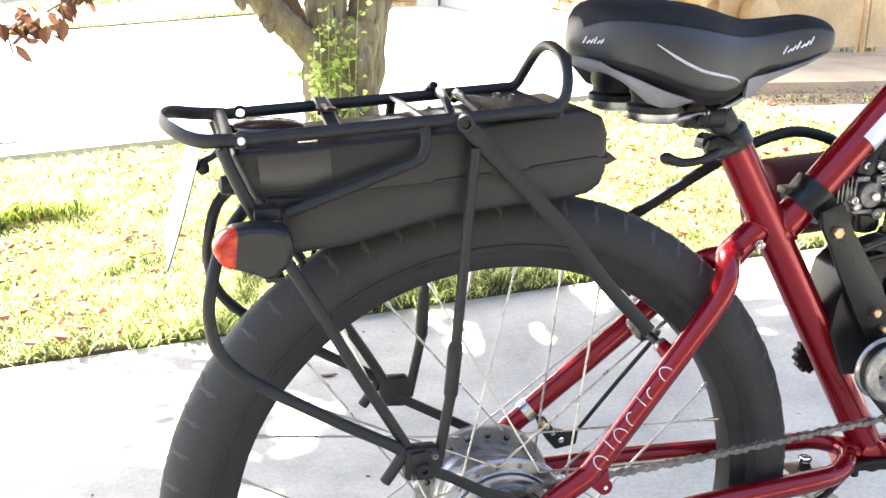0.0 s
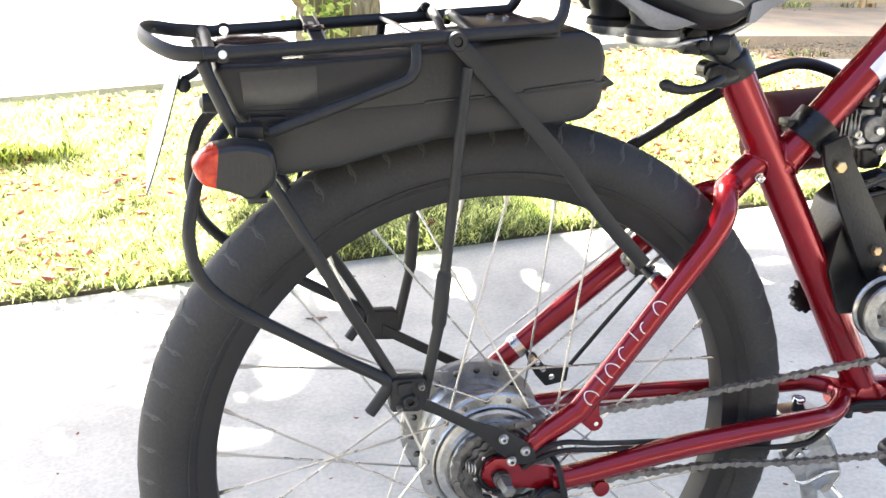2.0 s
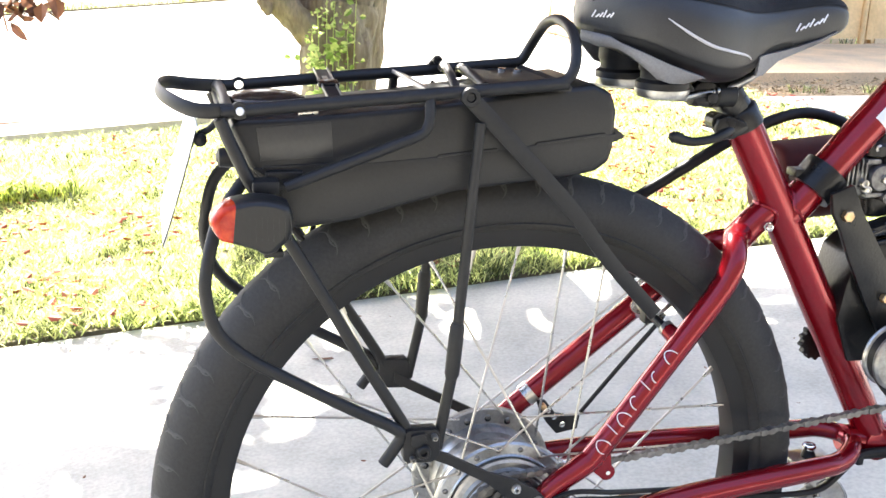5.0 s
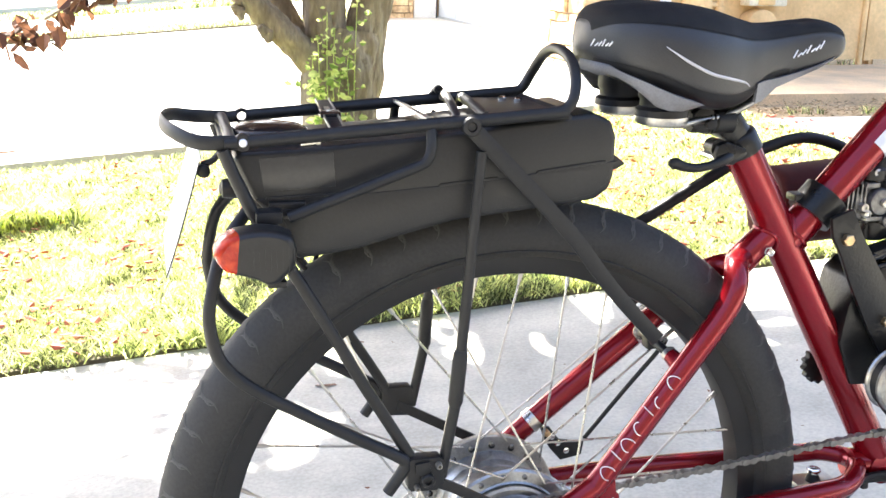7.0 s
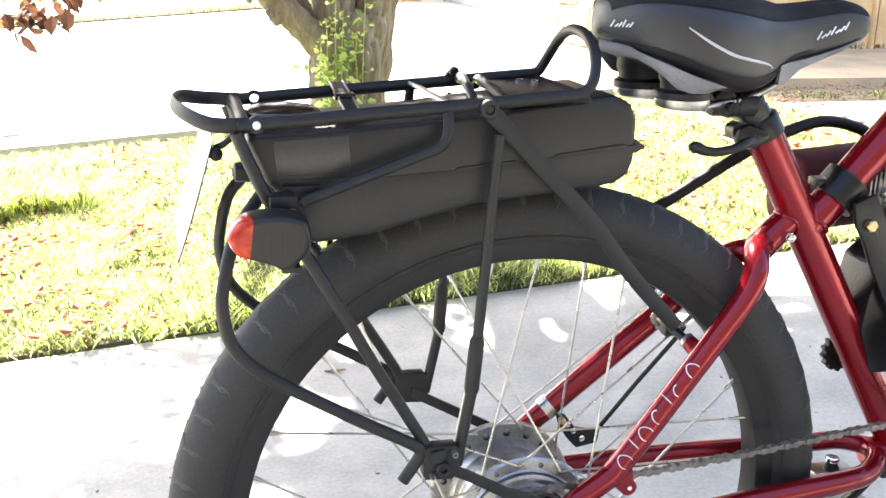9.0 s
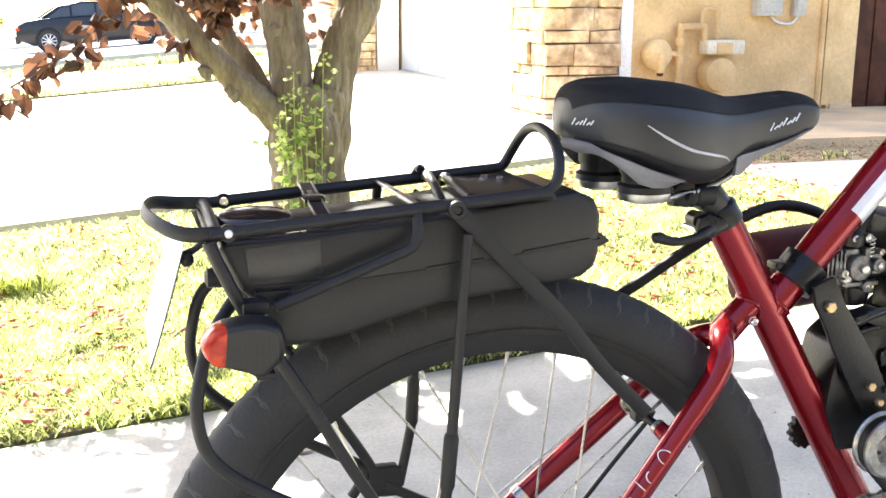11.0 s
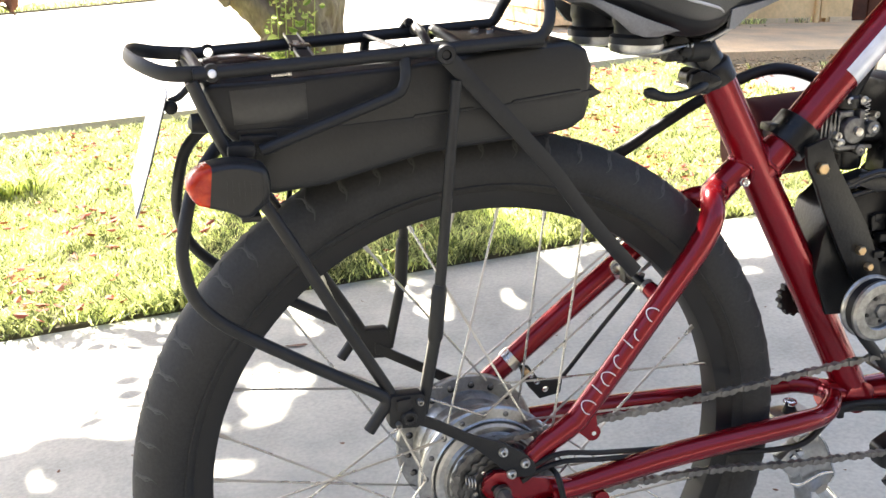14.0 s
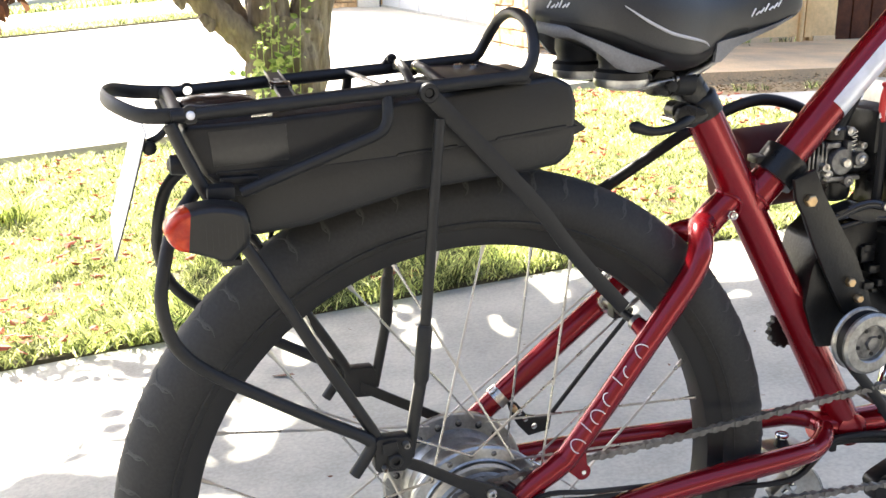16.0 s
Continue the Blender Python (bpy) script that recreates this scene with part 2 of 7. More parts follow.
def tube(pts, r, segs=12, steps=6, flat=1.0, geo=None, closed=False):
    """A round or flattened tube along a smooth line; r is one radius or one for each point."""
    geo = geo or Geo()
    path = smooth_path(pts, steps)
    n = len(path)
    rs = [r] * n if not isinstance(r, (list, tuple)) else list(np.interp(np.linspace(0, len(r) - 1, n), range(len(r)), r))
    verts, faces, side = [], [], None
    for i, p in enumerate(path):
        t = (path[min(i + 1, n - 1)] - path[max(i - 1, 0)]).normalized()
        if side is None:
            side = t.cross(Vector((0, 0, 1)) if abs(t.z) < 0.9 else Vector((0, 1, 0))).normalized()
        side = (side - t * side.dot(t)).normalized()
        up = t.cross(side)
        for k in range(segs):
            a = 2 * math.pi * k / segs
            verts.append(p + side * (rs[i] * math.cos(a)) * flat + up * (rs[i] * math.sin(a)))
    for i in range(n - 1):
        for k in range(segs):
            k2 = (k + 1) % segs
            faces.append((i * segs + k, i * segs + k2, (i + 1) * segs + k2, (i + 1) * segs + k))
    faces.append(tuple(reversed(range(segs))))
    faces.append(tuple(range((n - 1) * segs, n * segs)))
    return geo.add(verts, faces)


def lathe(profile, center, segs=32, axis="y", geo=None, closed=False):
    """Turns (radius, along) pairs round an axis through center."""
    geo = geo or Geo()
    c = Vector(center)
    verts, faces = [], []
    for r, h in profile:
        for k in range(segs):
            a = 2 * math.pi * k / segs
            u, w = r * math.cos(a), r * math.sin(a)
            verts.append(c + (Vector((u, h, w)) if axis == "y" else Vector((u, w, h)) if axis == "z" else Vector((h, u, w))))
    n = len(profile)
    for i in range(n if closed else n - 1):
        j = (i + 1) % n
        for k in range(segs):
            k2 = (k + 1) % segs
            faces.append((i * segs + k, j * segs + k, j * segs + k2, i * segs + k2))
    if not closed:
        faces.append(tuple(range(segs)))
        faces.append(tuple(reversed(range((n - 1) * segs, n * segs))))
    return geo.add(verts, faces)


def box(lo, hi, geo=None):
    geo = geo or Geo()
    (a, b, c), (d, e, f) = lo, hi
    v = [(a, b, c), (d, b, c), (d, e, c), (a, e, c), (a, b, f), (d, b, f), (d, e, f), (a, e, f)]
    return geo.add(v, [(0, 3, 2, 1), (4, 5, 6, 7), (0, 1, 5, 4), (1, 2, 6, 5), (2, 3, 7, 6), (3, 0, 4, 7)])


def plate_xz(outline, y0, y1, geo=None):
    """A flat plate: an outline in x and z, from y0 to y1."""
    geo = geo or Geo()
    n = len(outline)
    v = [(x, y0, z) for x, z in outline] + [(x, y1, z) for x, z in outline]
    return geo.add(v, [tuple(range(n)), tuple(reversed(range(n, 2 * n)))] + [(i, n + i, n + (i + 1) % n, (i + 1) % n) for i in range(n)])


def prism(outline, x0, x1, geo=None):
    """An outline in y and z, from x0 to x1."""
    geo = geo or Geo()
    n = len(outline)
    v = [(x0, y, z) for y, z in outline] + [(x1, y, z) for y, z in outline]
    return geo.add(v, [tuple(range(n)), tuple(reversed(range(n, 2 * n)))] + [(i, n + i, n + (i + 1) % n, (i + 1) % n) for i in range(n)])


def tidy(ob):
    bm = bmesh.new()
    bm.from_mesh(ob.data)
    bmesh.ops.recalc_face_normals(bm, faces=bm.faces)
    bm.to_mesh(ob.data)
    bm.free()
    return ob


def slab(name, x0, x1, y0, y1, lift, thick, material, label, category):
    xs = [x0] + [x for x in (-30.0, FLAT_X) if x0 < x < x1] + [x1]
    g = Geo()
    n = len(xs)
    v = []
    for y in (y0, y1):
        v += [(x, y, gz(x) + lift) for x in xs] + [(x, y, gz(x) + lift - thick) for x in xs]
    f = []
    for i in range(n - 1):
        f += [(i, i + 1, 2 * n + i + 1, 2 * n + i), (n + i + 1, n + i, 3 * n + i, 3 * n + i + 1), (i + 1, i, n + i, n + i + 1), (2 * n + i, 2 * n + i + 1, 3 * n + i + 1, 3 * n + i)]
    f += [(0, 2 * n, 3 * n, n), (n - 1, 2 * n - 1, 4 * n - 1, 3 * n - 1)]
    g.add(v, f)
    ob = part(name, g, material)
    return tidy(tagged(ob, label, category, kind="structure"))


def blades(count, area, height, width, rng, lean=0.5):
    """Bent grass blades strewn over x0, x1, y0, y1."""
    x0, x1, y0, y1 = area
    v, f = [], []
    for _ in range(count):
        x, y = rng.uniform(x0, x1), rng.uniform(y0, y1)
        if noise.noise((x * 15, y * 15, 9.0)) > 0.22 and rng.random() < 0.88:
            continue
        clump = 0.55 + 0.75 * (noise.noise((x * 2.3, y * 2.3, 0.0)) * 0.5 + 0.5) + 0.25 * noise.noise((x * 9, y * 9, 3.0))
        h = height * clump * rng.uniform(0.6, 1.25)
        a = rng.uniform(0, 2 * math.pi)
        dx, dy = math.cos(a) * width / 2, math.sin(a) * width / 2
        b = rng.uniform(0, 2 * math.pi)
        l = h * lean * rng.uniform(0.2, 1.4)
        lx, ly = math.cos(b) * l, math.sin(b) * l
        z = gz(x) + 0.005
        n = len(v)
        v += [(x - dx, y - dy, z), (x + dx, y + dy, z), (x + dx * .8 + lx * .35, y + dy * .8 + ly * .35, z + h * .6), (x - dx * .8 + lx * .35, y - dy * .8 + ly * .35, z + h * .6), (x + lx, y + ly, z + h * .95)]
        f += [(n, n + 1, n + 2, n + 3), (n + 3, n + 2, n + 4)]
    return v, f


def leaf_shape(center, along, side, length, width, v, f):
    """One folded leaf of six corners."""
    c, a, s = Vector(center), Vector(along).normalized(), Vector(side).normalized()
    up = a.cross(s) * (width * 0.18)
    n = len(v)
    v += [tuple(c), tuple(c + a * length * .35 + s * width * .5 + up), tuple(c + a * length * .75 + s * width * .36 + up), tuple(c + a * length), tuple(c + a * length * .75 - s * width * .36 + up), tuple(c + a * length * .35 - s * width * .5 + up)]
    f += [(n, n + 1, n + 2, n + 3), (n, n + 3, n + 4, n + 5)]


def rnd_dir(rng, zmin=-1.0, zmax=1.0):
    z, a = rng.uniform(zmin, zmax), rng.uniform(0, 2 * math.pi)
    r = math.sqrt(max(0, 1 - z * z))
    return Vector((r * math.cos(a), r * math.sin(a), z))


# ---- ground ----
def build_ground():
    g = Geo()
    xs = [-900, -200, -30, -8, FLAT_X, 9, 60, 300, 900]
    ys = [-900, -100, -8, 4, 23.9, 41, 120, 900]
    g.add([(x, y, gz(x) - 0.06) for y in ys for x in xs], [(j * 9 + i, j * 9 + i + 1, (j + 1) * 9 + i + 1, (j + 1) * 9 + i) for j in range(7) for i in range(8)])
    tagged(part("ground", g, M_TURF), "dry green ground reaching to the horizon", "ground", kind="structure")


build_ground()
slab("driveway", -9, 7.5, -7, 1.5, 0.0, 0.12, M_CONC, "light grey concrete driveway, dappled by tree shade", "driveway")
slab("far_driveway", -13, FLAT_X + 0.57, 4.1, 12.19, 0.045, 0.17, M_CONC2, "pale sunlit concrete driveway before the garage", "driveway")
slab("walkway", FLAT_X - 0.02, 7.5, 1.52, 3.5, 0.004, 0.12, M_CONC2, "pale concrete walkway beside the lawn", "walkway")
slab("porch_slab", 2.4, 7.5, 4.02, 5.7, 0.05, 0.18, M_PORCH, "tan concrete porch slab before the house wall", "porch")
slab("planting_strip", 2.42, 7.5, 3.5, 4.02, -0.01, 0.12, M_MULCH, "narrow bed of dry brown mulch by the porch", "planting bed")
slab("lawn_soil", -9, FLAT_X - 0.02, 1.515, 4.08, 0.006, 0.10, M_SOIL, "soil and thatch under the lawn", "lawn")
slab("far_lawn_soil", -13, 2.7, 12.32, 13.4, 0.075, 0.16, M_TURF, "narrow strip of far lawn", "lawn")
# dark soil strip, which also imitates the shaded near side of the grass
slab("far_lawn_edge", -13, 2.7, 12.20, 12.315, 0.065, 0.16, M_SOIL, "dark soil strip, also standing for the far lawn's shaded edge", "lawn edge")
slab("sidewalk", -13, 2.7, 13.45, 18.6, 0.0, 0.10, M_CONC2, "sunlit pale concrete beyond the far lawn", "pavement")
slab("road", -120, 60, 24.0, 41.0, -0.04, 0.10, M_ROAD, "pale sunlit street surface", "road")


TUFTS = [(-0.90, 2.95), (-0.80, 2.98), (-0.98, 3.05), (-1.05, 2.85), (-0.72, 2.95), (0.02, 1.56), (-0.25, 1.54), (0.95, 1.58)]


def build_grass():
    rng = random.Random(5)
    v, f = [], []
    for count, area, height, width, lean in (
            (120000, (-2.2, FLAT_X - 0.03, 1.52, 2.7), 0.034, 0.0040, 1.2),
            (90000, (-3.4, FLAT_X - 0.03, 2.7, 4.03), 0.036, 0.0060, 1.2),
            (9000, (-3.2, FLAT_X - 0.03, 1.490, 1.60), 0.032, 0.0036, 1.5),
            (7000, (0.05, 1.0, 1.52, 2.05), 0.062, 0.0042, 1.1)):
        w, h = blades(count, area, height, width, rng, lean)
        n = len(v)
        v += w
        f += [tuple(i + n for i in q) for q in h]
    # a few rank tufts
    for x, y in TUFTS:
        tall = y > 2
        w, h = blades(900 if tall else 300, (x - 0.10, x + 0.10, y - (0.14 if tall else 0.04), y + (0.14 if tall else 0.04)), 0.115 if tall else 0.05, 0.006, rng, 1.0)
        n = len(v)
        v += w
        f += [tuple(i + n for i in q) for q in h]
    tagged(part("lawn_grass", to_mesh("lawn_grass", v, f), M_GRASS), "short sunlit green lawn grass, paler blades imitating sun glare", "grass", kind="stuff")
    v, f = blades(9000, (-6.0, 2.7, 12.40, 13.4), 0.11, 0.016, rng, 0.7)
    w, h = blades(5200, (-5.0, 2.0, 12.27, 12.40), 0.125, 0.013, rng, 0.8)
    n = len(v)
    v += w
    f += [tuple(i + n for i in q) for q in h]
    w, h = blades(6000, (-4.0, 2.2, 18.7, 20.6), 0.09, 0.03, rng, 0.7)
    n = len(v)
    v += w
    f += [tuple(i + n for i in q) for q in h]
    for x, y, n in ((3.98, 5.58, 60), (3.90, 5.56, 40), (4.35, 5.57, 50), (2.75, 3.60, 70), (3.15, 3.58, 50), (2.55, 3.95, 60)):
        # stray weeds in the bed and along the wall
        w, h = blades(n, (x - 0.10, x + 0.10, y - 0.03, y + 0.03), 0.045, 0.006, rng, 1.1)
        w = [(p[0], p[1], p[2] + 0.05 if y > 5 else p[2]) for p in w]
        n0 = len(v)
        v += w
        f += [tuple(i + n0 for i in q) for q in h]
    tagged(part("far_lawn_grass", to_mesh("far_lawn_grass", v, f), M_GRASS), "strips of far green lawn grass", "grass", kind="stuff")
    v, f = [], []
    spots = [(rng.uniform(-2.2, FLAT_X), 1.5 + 2.4 * rng.random() ** 0.75) for _ in range(170)] + [(rng.uniform(-1.3, -0.25), rng.uniform(1.55, 2.5)) for _ in range(30)]
    for k in range(2000):
        x, y = spots[k % 200]
        x, y = x + rng.gauss(0, 0.07), max(1.49, y + rng.gauss(0, 0.06))
        d = rnd_dir(rng, -0.3, 0.3)
        leaf_shape((x, y, gz(x) + rng.uniform(0.028, 0.046)), d, d.cross(rnd_dir(rng, 0.7, 1.0)), rng.uniform(0.02, 0.042), rng.uniform(0.012, 0.024), v, f)
    tagged(part("fallen_leaves", to_mesh("fallen_leaves", v, f), M_FALLEN), "dry red-brown leaves fallen on the lawn", "leaves", kind="stuff")
    v, f = [], []
    for _ in range(2400):
        x, y = rng.uniform(2.45, 5.2), 3.52 + 0.42 * rng.random() ** 1.6
        d = rnd_dir(rng, -0.2, 0.6)
        leaf_shape((x, y, gz(x) + rng.uniform(0.0, 0.035)), d, d.cross(rnd_dir(rng, 0.5, 1.0)), rng.uniform(0.012, 0.036), rng.uniform(0.004, 0.010), v, f)
    for _ in range(40):
        x, y = rng.uniform(2.9, 4.2), rng.uniform(4.9, 5.55)
        d = rnd_dir(rng, -0.1, 0.8)
        leaf_shape((x, y, gz(x) + 0.03), d, d.cross(rnd_dir(rng, 0.5, 1.0)), rng.uniform(0.02, 0.05), rng.uniform(0.008, 0.02), v, f)
    tagged(part("mulch_litter", to_mesh("mulch_litter", v, f), M_LITTER), "dry brown plant litter in the bed", "leaves", kind="stuff")
    v, f = [], []
    for x, y in ((-0.0325, 1.171),):
        d = rnd_dir(rng, -0.1, 0.15)
        leaf_shape((x, y, gz(x) + 0.004), d, d.cross(rnd_dir(rng, 0.75, 0.95)), 0.062, 0.030, v, f)
    for _ in range(70):
        x, y = rng.uniform(-0.8, 1.5), rng.uniform(-0.2, 1.45)
        d = rnd_dir(rng, -0.1, 0.1)
        leaf_shape((x, y, gz(x) + 0.003), d, d.cross(rnd_dir(rng, 0.9, 1.0)), rng.uniform(0.004, 0.014), rng.uniform(0.003, 0.006), v, f)
    tagged(part("driveway_leaves", to_mesh("driveway_leaves", v, f), M_DRYLEAF), "few curled brown leaves and bits on the concrete", "leaves", kind="stuff")
    v, f = [], []
    pts = [(-1.138, 4.42), (-1.09, 4.405), (-1.04, 4.412), (-0.99, 4.392), (-0.951, 4.385)]
    for i, (x, y) in enumerate(pts):
        r = 0.006 - 0.0008 * i
        for k in range(6):
            a = k * math.pi / 3
            v.append((x, y + r * math.cos(a), gz(x) + 0.052 + r * math.sin(a)))
    for i in range(4):
        for k in range(6):
            f.append((i * 6 + k, i * 6 + (k + 1) % 6, i * 6 + 6 + (k + 1) % 6, i * 6 + 6 + k))
    f += [tuple(range(6)), tuple(range(29, 23, -1))]
    tagged(part("twig", to_mesh("twig", v, f), M_DRYLEAF), "thin dry brown twig lying on the concrete driveway", "twig")


build_grass()
# unseen dark wall, added to cut the skylight from behind the camera
tagged(part("wall_behind", box((-8, -3.4, -0.8), (9, -3.2, 2.5)), M_DARK), "unseen dark brown wall added behind the camera to dim skylight", "wall", kind="structure")

# ---- the bicycle ----
AXLE = Vector((0, 0, 0.339))
bike = tagged(new("bicycle"), "red motorised cruiser bicycle with black rack, on its centre stand", "bicycle")


def wheel():
    rim = part("rear_wheel", lathe([(0.266, -0.010), (0.2672, -0.0150), (0.272, -0.0172), (0.2845, -0.0182), (0.2845, 0.0182), (0.272, 0.0172), (0.2672, 0.0150), (0.266, 0.010)], AXLE, 96, closed=True), M_RIM, bike, "black rear rim")
    tidy(rim)
    prof = []
    for k in range(28):
        a = 2 * math.pi * k / 28
        r = 0.0305 + (0.0008 if abs(math.cos(a)) > 0.8 and math.cos(a) > 0 else 0)
        prof.append((0.3075 + r * math.cos(a) * (1.0 if math.cos(a) > 0 else 0.95), 0.0300 * math.sin(a)))
    tidy(part("tyre", lathe(prof, AXLE, 120, closed=True), M_RUBBER, rim, "fat black balloon tyre with worn tread", sharp=60))
    for y in (-0.0262, 0.0262):
        tidy(part("bead_line", lathe([(0.2915, y - 0.0008), (0.2925, y - 0.0012 if y < 0 else y + 0.0012), (0.2935, y)], AXLE, 96, closed=True), M_RUBBER, rim, "raised line on the sidewall" if y < 0 else "", sharp=60))
    # wavy sipes over both shoulders, worn pale and standing a little proud
    def sipe(sgn, sec0, sec1, wave, slant, width):
        v = []
        for i in range(11):
            t = i / 10
            sec = sgn * (sec0 + (sec1 - sec0) * t)
            ang = wave * math.sin(t * 5.5) + slant * t
            w = width * math.sin(math.pi * min(0.97, max(0.03, t))) ** 0.7 / 0.33
            for k, lift in ((-1, -0.0004), (0, 0.0006), (1, -0.0004)):
                rr = 0.3075 + (0.0313 if math.cos(sec) > 0.8 else 0.0305) * math.cos(sec) + lift * math.cos(sec)
                v.append((rr * math.cos(ang + k * w), (0.0300 + lift) * math.sin(sec), rr * math.sin(ang + k * w)))
        me = to_mesh("tread_groove", v, [(3 * i + k, 3 * i + k + 1, 3 * i + k + 4, 3 * i + k + 3) for i in range(10) for k in (0, 1)], True)
        me.materials.append(M_SCUFF)
        return me

    for sgn in (-1, 1):
        me, me2 = sipe(sgn, 0.16, 1.24, 0.013, 0.050, 0.0020), sipe(sgn, 0.25, 1.05, -0.010, -0.030, 0.0018)
        for k in range(124):
            ob = new("tread_groove", me if k % 2 else me2)
            ob.parent = rim
            ob.matrix_basis = Matrix.Translation(AXLE) @ Matrix.Rotation(2 * math.pi * (k + (0.5 if sgn > 0 else 0)) / 124, 4, "Y")
    hub = part("hub", lathe([(0.052, -0.0330), (0.0572, -0.0345), (0.0580, -0.0372), (0.0592, -0.0378), (0.0605, -0.0362), (0.0705, -0.0355), (0.0725, -0.0335), (0.0725, -0.0305), (0.070, -0.0285), (0.0565, -0.0265), (0.0545, -0.021), (0.0545, -0.012), (0.0535, -0.010), (0.0535, 0.010), (0.0545, 0.012), (0.0545, 0.024), (0.0575, 0.030), (0.0585, 0.038), (0.0585, 0.043), (0.05, 0.047), (0.02, 0.050)], AXLE, 64), M_ALU, rim, "large ringed grey aluminium hub shell", sharp=20)
    tidy(hub)
    tidy(part("hub_drum", lathe([(0.02, -0.050), (0.044, -0.0485), (0.0455, -0.0465), (0.0475, -0.0462), (0.0485, -0.0440), (0.0490, -0.0420), (0.0540, -0.0415), (0.0568, -0.0400), (0.0574, -0.0340), (0.03, -0.030)], AXLE, 64), M_ALU, rim, "stepped hub drum", sharp=20))
    # narrow darker ring laid on the drum's step
    tidy(part("dust_groove", lathe([(0.0456, -0.0472), (0.0472, -0.0468), (0.0480, -0.0450)], AXLE, 64), M_DARKSTEEL, rim, "narrow dark ring round the drum"))
    far = tidy(part("far_flange", lathe([(0.0550, 0.0370), (0.0735, 0.0375), (0.0755, 0.0385), (0.0755, 0.043), (0.0550, 0.043)], AXLE, 64, closed=True), M_ALU, rim, "dull spoke flange", sharp=20))
    hole = lathe([(0.0002, -0.0006), (0.0034, -0.0006), (0.0036, 0.0006)], (0, 0, 0), 12).mesh("flange_hole", True)
    hole.materials.append(M_CABLE)
    for k in range(18):
        a = radians(86.2 + 20 * k)
        ob = new("flange_hole", hole)
        ob.parent = far
        ob.location = AXLE + Vector((0.0635 * math.cos(a), 0.0370, 0.0635 * math.sin(a)))
    for sgn in (-1, 1):
        head = lathe([(0.0008, -0.002), (0.0028, -0.0012), (0.0028, 0.0012), (0.0008, 0.002)], (0, 0, 0), 10).mesh("spoke_head", True)
        head.materials.append(M_CHAIN)
        for k in range(18):
            a = radians(86.2 + 10 * (0 if sgn > 0 else 1) + 20 * k)
            p = AXLE + Vector((0.0655 * math.cos(a), -0.0355 if sgn < 0 else 0.0375, 0.0655 * math.sin(a)))
            ob = new("spoke_head", head)
            ob.parent = rim
            ob.location = p
    for k in range(36):
        a = radians(86.24 + 10 * (11 - k))
        near = k % 2 == 1
        turn = -1 if k % 4 in (0, 1) else 1
        b = a + turn * radians(50)
        y = -0.0365 if near else 0.040
        p = AXLE + Vector((0.0655 * math.cos(b), y, 0.0655 * math.sin(b)))
        q = AXLE + Vector((0.268 * math.cos(a), 0.002 if near else -0.002, 0.268 * math.sin(a)))
        g = tube([p, q], 0.00125, 8, 1)
        d = (p - q).normalized()
        tube([q - d * 0.002, q + d * 0.014], [0.0026, 0.002], 8, 1, geo=g)
        part("spoke", g, M_STEEL, rim, "thin steel spoke" if k == 0 else "")
    # sprocket, lock ring and coaster parts
    for teeth, r0, y in ((20, 0.0425, -0.052), (17, 0.0345, -0.0552), (15, 0.0295, -0.0584)):
        out = []
        for k in range(teeth * 4):
            a = 2 * math.pi * k / (teeth * 4)
            r = r0 if k % 4 in (1, 2) else r0 - 0.0026
            out.append((AXLE.x + r * math.cos(a), AXLE.z + r * math.sin(a)))
        tidy(part("sprocket", plate_xz(out, y - 0.0011, y + 0.0011), M_DARKSTEEL, rim, "worn steel sprocket" if teeth == 20 else ""))
    tidy(part("lock_ring", lathe([(0.008, -0.0605), (0.020, -0.0605), (0.0245, -0.0600), (0.026, -0.0590), (0.026, -0.050), (0.01, -0.050)], AXLE, 32), M_ENGINE, rim))
    tidy(part("bearing_ring", lathe([(0.012, -0.0622), (0.0180, -0.0622), (0.0195, -0.0607), (0.012, -0.0600)], AXLE, 32), M_ENGINE, rim))
    for k in range(3):
        part("coil_turn", lathe([(0.0054, -0.0006), (0.0064, -0.0006), (0.0067, 0.0), (0.0064, 0.0006), (0.0054, 0.0006), (0.0051, 0.0)], AXLE + Vector((-0.0320 + 0.0030 * k, -0.0640, 0.0115 - 0.001 * k)), 24, axis="x", closed=True), M_STEEL, rim, "bright wire coil by the lock ring" if k == 0 else "")
    for k in range(6):
        a = radians(60 * k + 12)
        part("ring_screw", lathe([(0.001, -0.0622), (0.0022, -0.0618), (0.0022, -0.059)], AXLE + Vector((0.0232 * math.cos(a), 0, 0.0232 * math.sin(a))), 8), M_STEEL, rim)
    tidy(part("axle", lathe([(0.003, -0.0770), (0.0052, -0.0765), (0.0052, 0.08), (0.009, 0.08), (0.009, 0.088), (0.0052, 0.088), (0.0052, 0.1), (0.004, 0.102)], AXLE, 16), M_STEEL, rim, "steel axle"))
    nut = tidy(part("axle_nut", lathe([(0.0025, -0.0990), (0.0050, -0.0985), (0.0068, -0.0965), (0.0070, -0.0950), (0.0070, -0.0800), (0.0066, -0.0775), (0.0050, -0.0770)], AXLE, 6), M_CHAIN, rim, "long dull hexagon axle nut", sharp=20))
    part("nut_collar", lathe([(0.005, -0.0785), (0.0084, -0.0780), (0.0088, -0.0755), (0.0088, -0.0725), (0.005, -0.0720)], AXLE, 24), M_DARKSTEEL, nut)
    return rim


wheel()


